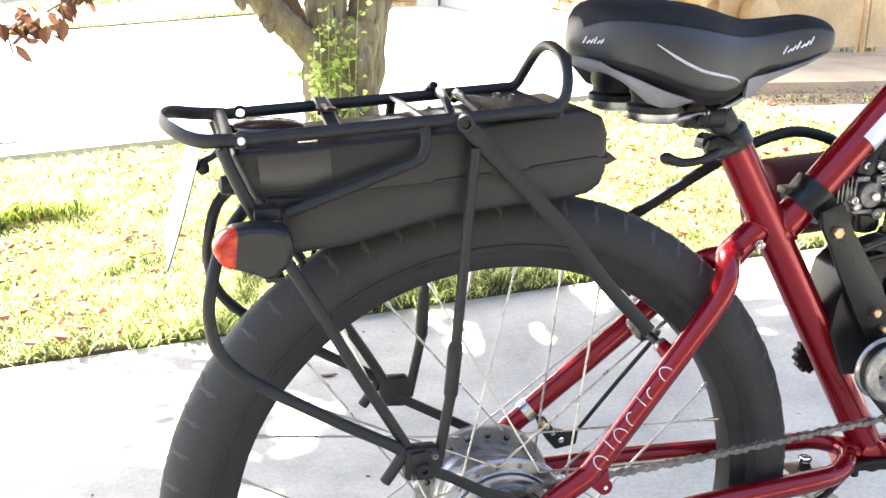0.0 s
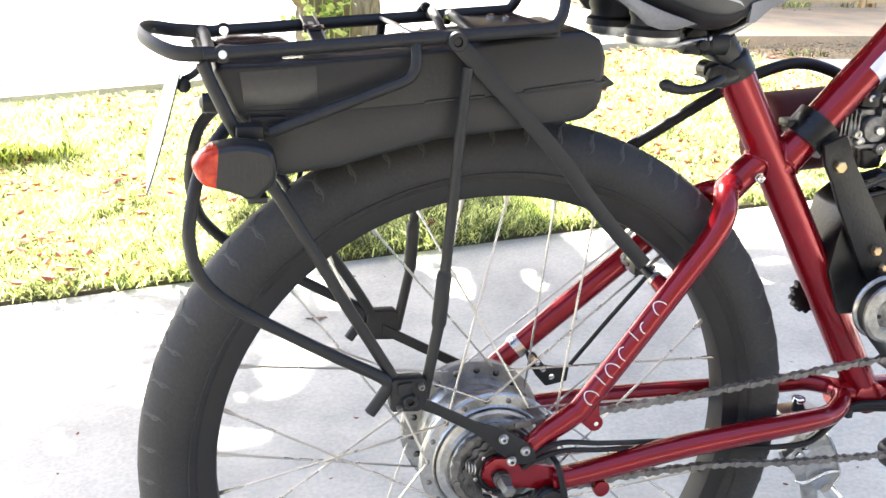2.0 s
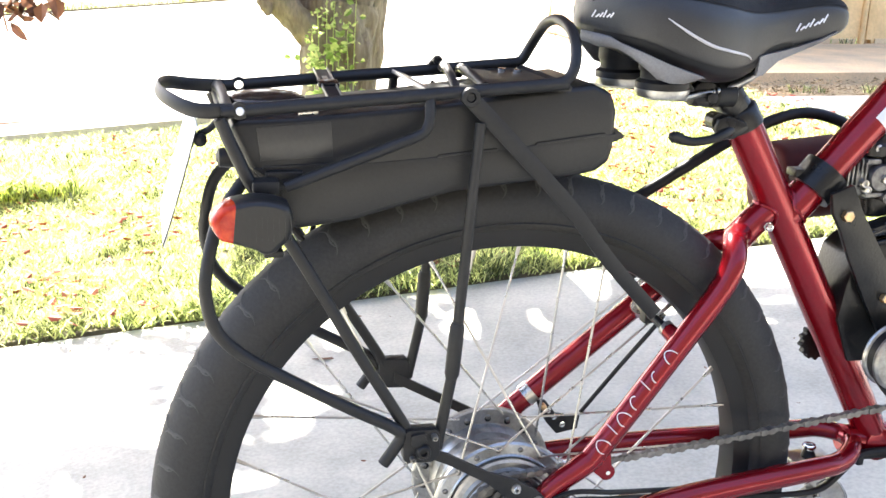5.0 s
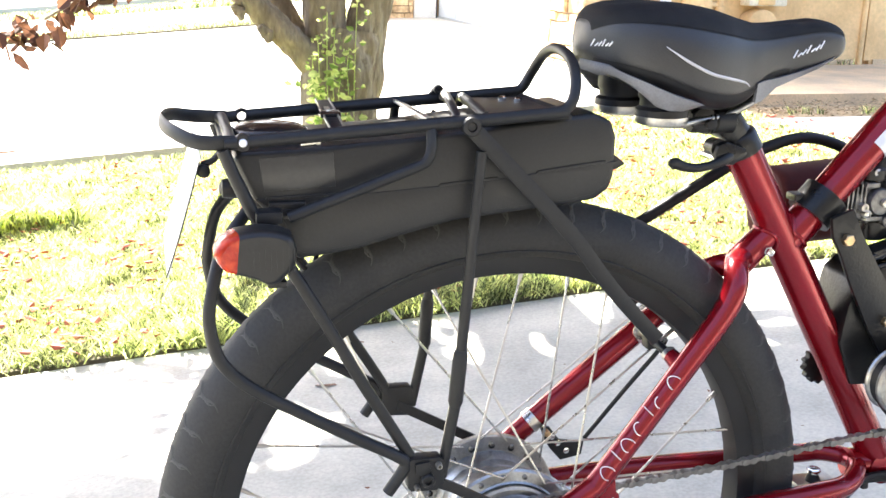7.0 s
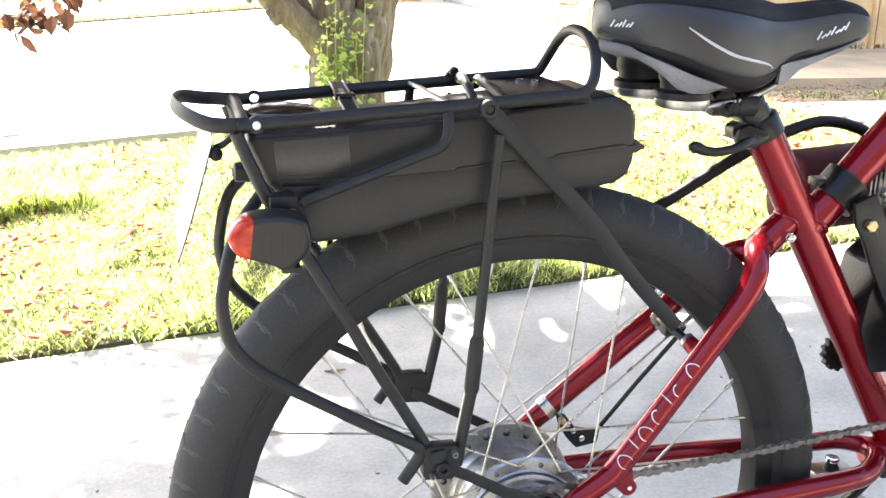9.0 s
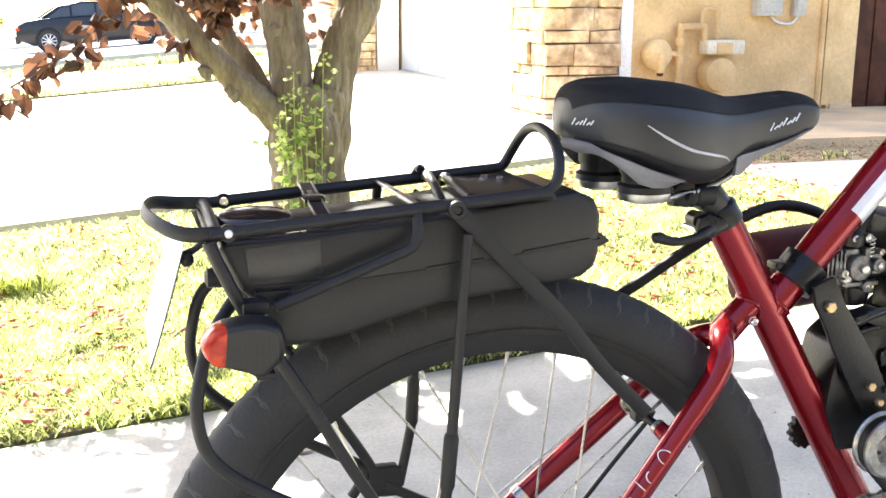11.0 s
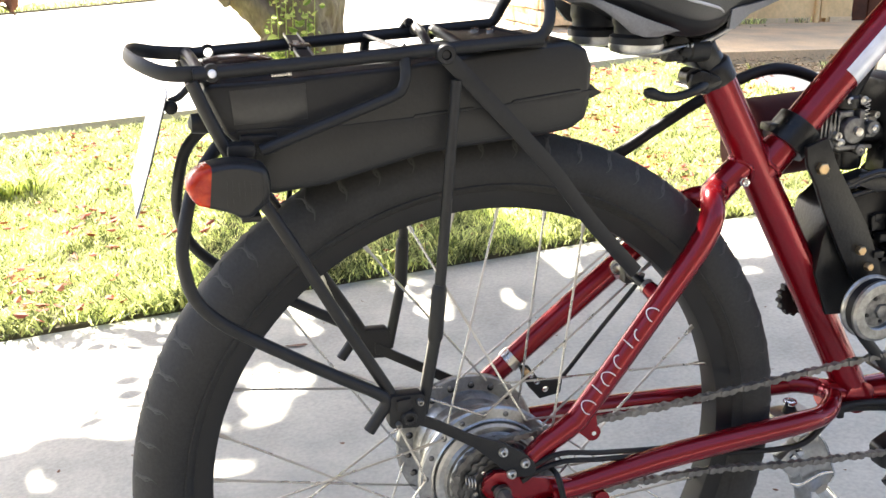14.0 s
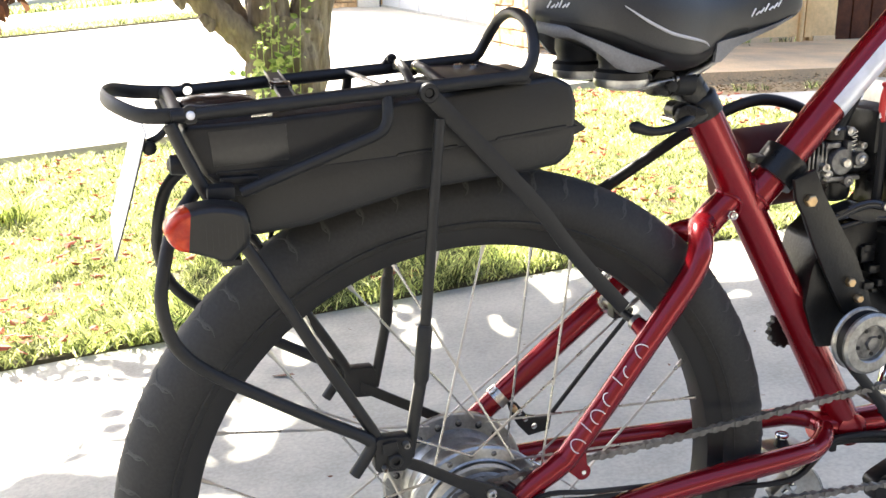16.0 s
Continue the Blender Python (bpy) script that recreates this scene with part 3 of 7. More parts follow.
def red_frame():
    fr = part("frame", tube([(0.2415, 0, 0.716), (0.455, 0, 0.350)], 0.0185, 24, 1), M_RED, bike, "glossy metallic red steel frame")
    part("seat_collar", tube([(0.2270, 0, 0.7410), (0.2310, 0, 0.7340), (0.2330, 0, 0.7305), (0.2425, 0, 0.7145)], [0.0140, 0.0152, 0.0196, 0.0200], 28, 2), M_ENGINE, fr, "black seat clamp collar")
    part("top_tube", tube([(0.300, 0, 0.620), (0.330, 0, 0.652), (0.387, 0, 0.716), (0.476, 0, 0.812), (0.60, 0, 0.935)], 0.0185, 24, 5), M_RED, fr)
    u, w = Vector((0.3875, 0, 0.7165)), Vector((0.4590, 0, 0.7940))
    along = (w - u).normalized()
    up = Vector((-along.z, 0, along.x))
    v, f = [], []
    for i in range(9):
        c = u.lerp(w, i / 8)
        for rr in (0.0184, 0.0190):
            v += [tuple(c + up * (rr * math.cos(radians(a))) + Vector((0, -rr * math.sin(radians(a)), 0))) for a in range(58, 239, 9)]
    n = 21
    for i in range(8):
        o, q = i * 2 * n, (i + 1) * 2 * n
        for k in range(n - 1):
            f += [(o + n + k, q + n + k, q + n + k + 1, o + n + k + 1), (o + k, o + k + 1, q + k + 1, q + k)]
        f += [(o, q, q + n, o + n), (o + n - 1, o + 2 * n - 1, q + 2 * n - 1, q + n - 1)]
    for o in (0, 16 * n):
        f += [(o + k, o + k + 1, o + n + k + 1, o + n + k) for k in range(n - 1)]
    tidy(part("white_band", Geo().add(v, f), M_BAND, fr, "white reflective panel on the top tube"))
    part("bottom_tube", tube([(0.412, 0, 0.357), (0.4433, 0, 0.3540), (0.5123, 0, 0.3550), (0.66, 0, 0.362)], 0.0165, 20, 3), M_RED, fr)
    tidy(part("bottom_bracket", lathe([(0.012, -0.019), (0.019, -0.017), (0.019, 0.017), (0.012, 0.019)], (0.450, 0, 0.3535), 24), M_RED, fr))
    # lower stays swing together in a yoke before the wheel
    part("chain_stay", tube([(0.052, -0.066, 0.3285), (0.080, -0.064, 0.3285), (0.200, -0.052, 0.3395), (0.345, -0.042, 0.3475), (0.3854, -0.034, 0.3480), (0.406, -0.024, 0.354), (0.418, -0.008, 0.3575), (0.4185, 0.004, 0.358)], [0.0112, 0.0118, 0.0125, 0.0122, 0.0115, 0.0108, 0.0105, 0.0105], 18, 6), M_RED, fr)
    part("chain_stay", tube([(0.030, 0.064, 0.336), (0.080, 0.060, 0.344), (0.200, 0.052, 0.350), (0.3677, 0.036, 0.3546), (0.394, 0.030, 0.3575), (0.410, 0.018, 0.3585), (0.4185, 0.006, 0.3585), (0.4185, -0.004, 0.358)], [0.0115, 0.0115, 0.0112, 0.0108, 0.0106, 0.0105, 0.0105, 0.0105], 18, 6), M_RED, fr)
    part("stay_neck", tube([(0.286, 0, 0.632), (0.267, 0, 0.617), (0.248, -0.001, 0.5985), (0.242, -0.002, 0.592)], [0.0150, 0.0150, 0.0155, 0.011], 20, 4), M_RED, fr)
    part("seat_stay", tube([(0.022, -0.066, 0.356), (0.040, -0.063, 0.374), (0.0721, -0.061, 0.3935), (0.092, -0.0585, 0.412), (0.177, -0.052, 0.521), (0.212, -0.047, 0.566), (0.2235, -0.042, 0.588), (0.2300, -0.030, 0.6005), (0.2395, -0.014, 0.6035), (0.258, 0.0, 0.607)], [0.0085, 0.0105, 0.0115, 0.0115, 0.0118, 0.0120, 0.0120, 0.0122, 0.0125, 0.012], 18, 6), M_RED, fr)
    part("seat_stay", tube([(0.004, 0.066, 0.370), (0.0383, 0.062, 0.400), (0.110, 0.059, 0.4607), (0.188, 0.055, 0.5265), (0.208, 0.050, 0.548), (0.2175, 0.040, 0.569), (0.2235, 0.026, 0.583), (0.233, 0.012, 0.593), (0.248, 0.002, 0.598)], [0.0095, 0.0115, 0.0125, 0.0125, 0.0120, 0.0118, 0.0118, 0.0120, 0.0120], 18, 6), M_RED, fr)
    for s in (-1, 1):
        drop = plate_xz([(-0.0190, 0.3400), (-0.0160, 0.3520), (-0.0060, 0.3590), (0.0060, 0.3580), (0.0180, 0.3680), (0.0300, 0.3785), (0.0480, 0.3860), (0.0610, 0.3810), (0.0500, 0.3640), (0.0340, 0.3545), (0.0310, 0.3485), (0.0630, 0.3410), (0.0840, 0.3375), (0.0825, 0.3165), (0.0580, 0.3170), (0.0340, 0.3215), (0.0220, 0.3245), (0.0040, 0.3250), (-0.0110, 0.3295)], s * 0.066 - 0.0035, s * 0.066 + 0.0035)
        tidy(part("dropout", drop, M_RED, fr, "thick red dropout plate" if s < 0 else "", bevel=0.0012))
    part("axle_slot", plate_xz([(-0.0105, 0.3420), (-0.0085, 0.3455), (-0.0040, 0.3470), (0.0040, 0.3440), (0.0040, 0.3340), (-0.0060, 0.3360)], -0.0701, -0.0690), M_CABLE, fr, "dark slot round the axle")
    for s in (-1, 1):
        part("brake_bridge", tube([(0.172, s * 0.052, 0.508), (0.167, s * 0.043, 0.514), (0.163, s * 0.034, 0.5185)], [0.0095, 0.0092, 0.0078], 14, 3), M_RED, fr)
        part("bridge_collar", tube([(0.1635, s * 0.0345, 0.5182), (0.1622, s * 0.0305, 0.5196)], 0.0082, 14, 1), M_STEEL, fr)
    part("bridge_rod", tube([(0.163, -0.034, 0.5185), (0.158, -0.012, 0.5235), (0.1575, 0.012, 0.5235), (0.163, 0.034, 0.5185)], 0.0045, 12, 3), M_ENGINE, fr, "black rod between the stays")
    tidy(part("bridge_clamp", box((0.152, -0.006, 0.514), (0.164, 0.008, 0.531)), M_RACK, fr, bevel=0.002))
    part("stay_bolt", lathe([(0.0016, -0.0185), (0.0020, -0.0215), (0.0042, -0.0210), (0.0042, -0.0170), (0.0050, -0.0170), (0.0050, -0.012)], (0.2715, -0.002, 0.6150), 6), M_CHROME, fr, "chrome hexagon bolt")
    ear = plate_xz([(0.0830, 0.4060), (0.0780, 0.3900)] + [(0.0960 + 0.0085 * math.cos(radians(k)), 0.3850 + 0.0085 * math.sin(radians(k))) for k in range(-150, 61, 30)] + [(0.0985, 0.4060), (0.0960, 0.4140)], -0.0665, -0.0605)
    tidy(part("mount_ear", ear, M_RED, fr, bevel=0.001))
    part("ear_eyelet", lathe([(0.0012, -0.0005), (0.0023, -0.0005), (0.0023, 0.0005)], (0.0965, -0.067, 0.3852), 12), M_CHROME, fr)
    tidy(part("stay_tab", tube([(0.1085, -0.069, 0.3110), (0.1085, -0.060, 0.3110)], 0.0085, 20, 1), M_RED, fr, bevel=0.001))
    # weld beads where tubes run into the seat tube
    axis_a, axis_d = Vector((0.2415, 0, 0.716)), (Vector((0.455, 0, 0.350)) - Vector((0.2415, 0, 0.716))).normalized()
    for start, end, rad in (((0.387, 0, 0.716), (0.300, 0, 0.620), 0.0190), ((0.242, 0, 0.592), (0.286, 0, 0.632), 0.0156)):
        u, d = Vector(start), (Vector(end) - Vector(start)).normalized()
        e = Vector((-d.z, 0, d.x))
        ring = []
        for k in range(28):
            a = 2 * math.pi * k / 28
            p = u + e * (rad * math.cos(a)) + Vector((0, rad * math.sin(a), 0))
            for _ in range(200):
                q = p - axis_a
                if (q - axis_d * q.dot(axis_d)).length < 0.0190:
                    break
                p = p + d * 0.0006
            ring.append(p)
        g = tube(ring + ring[:1], 0.0021, 8, 2)
        part("weld_bead", g, M_RED, fr, "painted weld bead")
    # name on the seat stay as a row of plain white strokes
    a, b = Vector((0.0890, 0, 0.4150)), Vector((0.1620, 0, 0.5095))
    d = (b - a).normalized()
    nrm = Vector((-d.z, 0, d.x))
    def loop(c, w, h, a0, a1, n):
        return [c + d * (w * math.cos(a0 + (a1 - a0) * i / n)) + nrm * (h * math.sin(a0 + (a1 - a0) * i / n)) for i in range(n + 1)]

    length = (b - a).length
    strokes = []
    for t, kind in ((0.0, "ring"), (0.145, "bar"), (0.28, "ring"), (0.45, "arc"), (0.59, "bar"), (0.72, "hook"), (0.91, "ring")):
        c = a + d * (length * t)
        if kind == "ring":
            strokes.append(loop(c, 0.0064, 0.0084, 0.0, 6.283, 14))
        elif kind == "arc":
            strokes.append(loop(c, 0.0062, 0.0080, 0.9, 5.4, 12))
        elif kind == "hook":
            strokes.append(loop(c, 0.0060, 0.0066, 1.2, 3.6, 8))
        else:
            strokes.append([c - nrm * 0.0065, c + nrm * 0.002 + d * 0.001, c + nrm * 0.0100 + d * 0.002])
    for k, pts in enumerate(strokes):
        out = []
        for p in pts:
            off = (p - a).dot(nrm)
            y = -0.0585 + 0.0065 * (p - a).dot(d) / length
            out.append(Vector((p.x, y - math.sqrt(max(1e-8, 0.0118 ** 2 - min(off * off, 0.000125))), p.z)))
        part("white_stroke", tube(out, 0.00052, 6, 3), M_WHITE, fr, "thin white painted stroke" if k == 0 else "")
    return fr


FRAME = red_frame()


def chain():
    def link_plate(h, w, y):
        return plate_xz([(-0.0085, 0.0), (-0.0075, h), (-0.004, h * 1.2), (0.0, w), (0.004, h * 1.2), (0.0075, h), (0.0085, 0.0), (0.0075, -h), (0.004, -h * 1.2), (0.0, -w), (-0.004, -h * 1.2), (-0.0075, -h)], -y, y)

    link, narrow = link_plate(0.0029, 0.0020, 0.0037), link_plate(0.0024, 0.0016, 0.0023)
    ch = part("chain", tube([(0.0, -0.052, 0.3840), (0.115, -0.052, 0.3912), (0.232, -0.052, 0.4005), (0.357, -0.052, 0.4135), (0.60, -0.052, 0.4365)], 0.0012, 6, 1), M_CHAIN, bike, "dull dry steel roller chain")
    ms = [link.mesh("chain_link", False), narrow.mesh("chain_link", False)]
    for m in ms:
        m.materials.append(M_CHAIN)
    runs = [((0.0, 0.3840), (0.115, 0.3912), (0.232, 0.4005), (0.357, 0.4135), (0.62, 0.438)), ((0.02, 0.301), (0.133, 0.3125), (0.242, 0.3140), (0.333, 0.3065), (0.448, 0.3020), (0.62, 0.297))]
    n = 0
    for run in runs:
        path = smooth_path([(x, -0.052, z) for x, z in run], 60)
        acc, nxt = 0.0, 0.0
        for p, q in zip(path, path[1:]):
            acc += (q - p).length
            if acc >= nxt:
                ob = new("chain_link", ms[n % 2])
                ob.parent = ch
                ob.matrix_basis = Matrix.Translation(p) @ Matrix.Rotation(-math.atan2(q.z - p.z, q.x - p.x), 4, "Y")
                nxt += 0.0127
                n += 1
    for k in range(12):
        a = radians(90 + 15 + k * 16.5)
        ob = new("chain_link", ms[k % 2])
        ob.parent = ch
        ob.matrix_basis = Matrix.Translation(AXLE + Vector((0.0415 * math.cos(a), -0.052, 0.0415 * math.sin(a)))) @ Matrix.Rotation(-(a + math.pi / 2), 4, "Y")


chain()


def pierced_rail(rk, name, x0, x1, y, rail_z, hole, r):
    """A rail in two lengths with a drilled, flattened eye between them."""
    g = tube([(x0, y, rail_z(x0)), (hole - 0.0042, y, rail_z(hole - 0.0042))], r, 14, 1)
    tube([(hole + 0.0042, y, rail_z(hole + 0.0042)), (x1, y, rail_z(x1))], r, 14, 1, geo=g)
    bore = 0.0040 if y > 0 else 0.0027
    lathe([(bore, -0.0036), (0.0066, -0.0036), (0.0072, -0.0024), (0.0072, 0.0024), (0.0066, 0.0036), (bore, 0.0036)], (hole, y, rail_z(hole)), 24, geo=g, closed=True)
    return part(name, g, M_RACK, rk)


def flat_bar(a, b, across, width, thick):
    """A flat bar from a to b; across is the direction of its width."""
    a, b, w = Vector(a), Vector(b), Vector(across).normalized() * (width / 2)
    n = (b - a).cross(w).normalized() * (thick / 2)
    v = [a - w - n, a + w - n, a + w + n, a - w + n, b - w - n, b + w - n, b + w + n, b - w + n]
    return Geo().add(v, [(0, 1, 2, 3), (7, 6, 5, 4), (0, 4, 5, 1), (1, 5, 6, 2), (2, 6, 7, 3), (3, 7, 4, 0)])


def rack():
    N, F, r = -0.072, 0.072, 0.0056
    rail_z = lambda x: 0.7470 + 0.0205 * (x + 0.25) / 0.28
    rk = tidy(part("luggage_rack", tube([(-0.090, N, rail_z(-0.090)), (0.026, N, rail_z(0.026))], r, 14, 1), M_RACK, bike, "black painted steel luggage rack"))
    tidy(pierced_rail(rk, "rail", -0.264, -0.089, N, rail_z, -0.2495, r))
    tidy(pierced_rail(rk, "rail", -0.264, 0.030, F, rail_z, -0.2405, r))
    # white disc imitates daylight showing through the near rail's hole
    part("rail_rivet", lathe([(0.0005, -0.0014), (0.0026, -0.0010), (0.0034, 0.0002), (0.0034, 0.003)], (-0.2495, N - r * 0.9, rail_z(-0.2495)), 16), M_WHITE, rk, "white disc standing for light through the rail's hole")
    part("rear_hoop", tube([(-0.255, N, rail_z(-0.255)), (-0.285, N + 0.004, 0.7475), (-0.305, N + 0.03, 0.7535), (-0.3125, 0, 0.7560), (-0.305, F - 0.03, 0.7545), (-0.285, F - 0.004, 0.7490), (-0.255, F, rail_z(-0.255))], 0.0062, 14, 6, flat=0.36), M_RACK, rk, "flat curved strap hoop at the tail")
    part("front_arch", tube([(0.020, F, rail_z(0.020)), (0.0290, F, 0.7680), (0.0350, 0.0715, 0.7725), (0.0420, 0.066, 0.7880), (0.0460, 0.045, 0.8070), (0.0456, 0.012, 0.8140), (0.0414, -0.030, 0.8100), (0.0369, -0.058, 0.7980), (0.0325, -0.070, 0.7815), (0.0255, N, 0.7702), (0.012, N, rail_z(0.012))], 0.0050, 14, 5), M_RACK, rk, "upright arch at the front")
    part("cross_bar", tube([(-0.260, N, rail_z(-0.260)), (-0.2585, -0.04, rail_z(-0.26) + 0.001), (-0.2585, 0.04, rail_z(-0.26) + 0.001), (-0.260, F, rail_z(-0.260))], [0.0062, 0.0048, 0.0048, 0.0062], 12, 4), M_RACK, rk)
    tidy(part("cross_bar", flat_bar((-0.0880, N, rail_z(-0.09) - 0.001), (-0.0920, F, rail_z(-0.09)), (1, 0.03, -0.35), 0.0125, 0.0032), M_CHAIN, rk, "worn flat steel cross bar", bevel=0.0008))
    tidy(part("deck_plate", box((-0.036, N + 0.004, rail_z(0) - 0.006), (0.032, F - 0.016, rail_z(0) - 0.001)), M_RACK, rk, bevel=0.001))
    tidy(part("deck_gusset", plate_xz([(0.022, rail_z(0) - 0.0045), (0.030, rail_z(0) + 0.002), (0.034, rail_z(0) - 0.0045)], -0.05, 0.064), M_RACK, rk, bevel=0.0008))
    for x, y in ((0.0, 0.03), (0.012, 0.02)):
        part("deck_bolt", lathe([(0.004, 0.0), (0.004, 0.003), (0.002, 0.004)], (x, y, rail_z(0) - 0.001), 10, axis="z"), M_CHROME, rk)
    # spring clip hung over the far rail, with turned-up edges and a slot
    a, b = Vector((-0.1650, 0.072, rail_z(-0.165) + 0.0072)), Vector((-0.1690, -0.058, rail_z(-0.165) - 0.004))
    clip = part("clip", flat_bar(a, b, (1, 0, 0), 0.0130, 0.0022), M_RACK, rk, "flat black spring clip across the deck", bevel=0.0006)
    tidy(clip)
    for s in (-1, 1):
        o = Vector((s * 0.0062, 0, 0.0016))
        tidy(part("clip_lip", flat_bar(a + o, b + o, (0, 0, 1), 0.0034, 0.0013), M_CHAIN, clip, bevel=0.0004))
    c = a.lerp(b, 0.40) + Vector((0, 0, 0.0018))
    tidy(part("clip_buckle", flat_bar(c, a.lerp(b, 0.54) + Vector((0, 0, 0.0018)), (1, 0, 0), 0.0185, 0.0042), M_GLOSSBLACK, clip, bevel=0.0012))
    c = a.lerp(b, 0.24) + Vector((0, 0, 0.0014))
    tidy(part("clip_slot", flat_bar(c, c + (b - a).normalized() * 0.014, (1, 0, 0), 0.0045, 0.0008), M_STEEL, clip))
    for pts in (((-0.0494, 0.064, 0.7640), (-0.0520, 0.045, 0.7685), (-0.0570, 0.0, 0.7630), (-0.0600, -0.03, 0.7550)), ((-0.0360, 0.052, 0.7590), (-0.0370, 0.040, 0.7665), (-0.0394, 0.0, 0.7665), (-0.0400, -0.050, 0.7615))):
        part("deck_rod", tube(pts, 0.0042, 10, 4), M_RACK, rk)
        u, w = Vector(pts[1]), Vector(pts[2])
        part("rod_end", tube([u, u.lerp(w, 0.35)], 0.0045, 10, 1), M_STEEL, rk, "bare steel rod end")
    tidy(part("rail_ear", plate_xz([(-0.064, 0.762), (-0.0570, 0.7715), (-0.0530, 0.7735), (-0.0495, 0.7715), (-0.046, 0.763)], 0.0685, 0.0755), M_RACK, rk, bevel=0.001))
    part("rail_bolt", lathe([(0.0022, -0.001), (0.0028, -0.003), (0.0045, -0.0025), (0.0045, 0.003)], (-0.0545, 0.062, 0.7715), 12), M_RACK, rk)
    tidy(part("rail_eye", lathe([(0.0042, -0.0030), (0.0075, -0.0030), (0.0082, -0.0020), (0.0082, 0.005), (0.0042, 0.005)], (-0.0615, -0.0790, 0.7570), 20, closed=True), M_RACK, rk))
    part("eye_bolt", lathe([(0.0016, -0.0006), (0.0034, -0.0006), (0.0040, 0.0004), (0.0040, 0.004)], (-0.0615, -0.0795, 0.7570), 12), M_RACK, rk, "dull bolt in the rail eye")
    # legs, side bars and clamps; on the far side the feet sit a little further forward
    for s in (-1, 1):
        y = s * 0.074

        def skew(pts):
            return pts if s < 0 else [(p[0] + 0.011 * k, *p[1:-1], p[-1] - 0.004 * k) for p in pts for k in (max(0.0, min(1.0, (0.70 - p[-1]) / 0.2)),)]

        leg = tube(skew([(-0.0505, y, 0.735), (-0.0660, s * 0.078, 0.545)]), [0.0047, 0.0050], 12, 1)
        tube(skew([(-0.0655, s * 0.078, 0.555), (-0.0705, s * 0.0805, 0.505), (-0.0830, s * 0.084, 0.440)]), 0.0052, 12, 1, geo=leg)
        part("upright_leg", leg, M_RACK, rk)
        part("leg_sleeve", tube(skew([(-0.0652, s * 0.0780, 0.558), (-0.0657, s * 0.0782, 0.554), (-0.0700, s * 0.0803, 0.510), (-0.0706, s * 0.0805, 0.506)]), [0.0054, 0.0068, 0.0068, 0.0054], 14, 1), M_RACK, rk)
        part("rear_leg", tube(skew([(-0.2655, y, 0.741), (-0.2555, y, 0.716), (-0.2385, y, 0.6800), (-0.213, s * 0.0745, 0.6395), (-0.184, s * 0.076, 0.589), (-0.1555, s * 0.078, 0.537), (-0.1255, s * 0.081, 0.486), (-0.1105, s * 0.083, 0.458), (-0.1065, s * 0.084, 0.432)]), 0.0053, 12, 4), M_RACK, rk)
        part("side_bar", tube([(-0.0945, s * 0.072, 0.7555), (-0.0950, s * 0.0765, 0.742), (-0.0970, s * 0.078, 0.733), (-0.1030, s * 0.078, 0.7262), (-0.1230, s * 0.078, 0.7185), (-0.1680, s * 0.078, 0.7020), (-0.2150, s * 0.078, 0.6850)], 0.0047, 12, 5), M_RACK, rk)
        part("side_guard", tube(skew([(-0.243, s * 0.05, 0.690), (-0.268, s * 0.072, 0.660), (-0.2800, s * 0.084, 0.620), (-0.2815, s * 0.087, 0.596), (-0.2740, s * 0.088, 0.5680), (-0.2510, s * 0.088, 0.5430), (-0.2060, s * 0.088, 0.5140), (-0.1610, s * 0.088, 0.4870), (-0.1260, s * 0.088, 0.4670), (-0.1170, s * 0.088, 0.4580), (-0.1220, s * 0.088, 0.4470), (-0.1330, s * 0.088, 0.4310)]), 0.0055, 12, 6), M_RACK, rk, "bent side guard tube")
        y0, y1 = min(s * 0.078, s * 0.0925), max(s * 0.078, s * 0.0925)
        clamp = plate_xz(skew([(-0.1150, 0.4600), (-0.1120, 0.4635), (-0.0860, 0.4630), (-0.0825, 0.4590), (-0.0815, 0.4360), (-0.0890, 0.4300), (-0.1125, 0.4315), (-0.1155, 0.4350)]), y0, y1)
        tidy(part("clamp", clamp, M_RACK, rk, "black clamp block joining the rack tubes" if s < 0 else "", bevel=0.002))
        q = s * 0.0935
        tidy(part("clamp_cheek", plate_xz(skew([(-0.1095, 0.4600), (-0.0965, 0.4615), (-0.0950, 0.4520), (-0.1015, 0.4480), (-0.1090, 0.4500)]), min(q, q + s * 0.003), max(q, q + s * 0.003)), M_RACK, rk, bevel=0.0008))
        for x, z, rr in ((-0.0980, 0.4430, 0.0068), (-0.0880, 0.4565, 0.0030), (-0.1075, 0.4365, 0.0026)):
            part("clamp_bolt", lathe([(rr * 0.45, -0.0010), (rr * 0.5, -0.004), (rr * 0.85, -0.0042), (rr, -0.0028), (rr, 0.003)] if s < 0 else [(rr, -0.003), (rr, 0.003), (rr * 0.5, 0.004)], (x + (0.011 if s > 0 else 0), s * 0.0945, z - (0.004 if s > 0 else 0)), 12), M_RACK if rr > 0.003 else M_CHAIN, rk)
        arm = plate_xz([(-0.0960, 0.4415), (-0.0700, 0.4300), (-0.0310, 0.4072), (-0.0040, 0.3965), (0.0190, 0.3820), (0.0290, 0.3710), (0.0315, 0.3610), (0.0240, 0.3570), (0.0100, 0.3580), (-0.0080, 0.3735), (-0.0310, 0.3948), (-0.0700, 0.4188), (-0.0960, 0.4315)] if s < 0 else [(-0.088, 0.445), (-0.0060, 0.3985), (0.008, 0.390), (0.008, 0.377), (-0.0060, 0.3865), (-0.088, 0.433)], s * 0.079 - 0.0022, s * 0.079 + 0.0022)
        tidy(part("foot_arm", arm, M_RACK, rk, "flat black arm bolted to the dropout" if s < 0 else "", bevel=0.001))
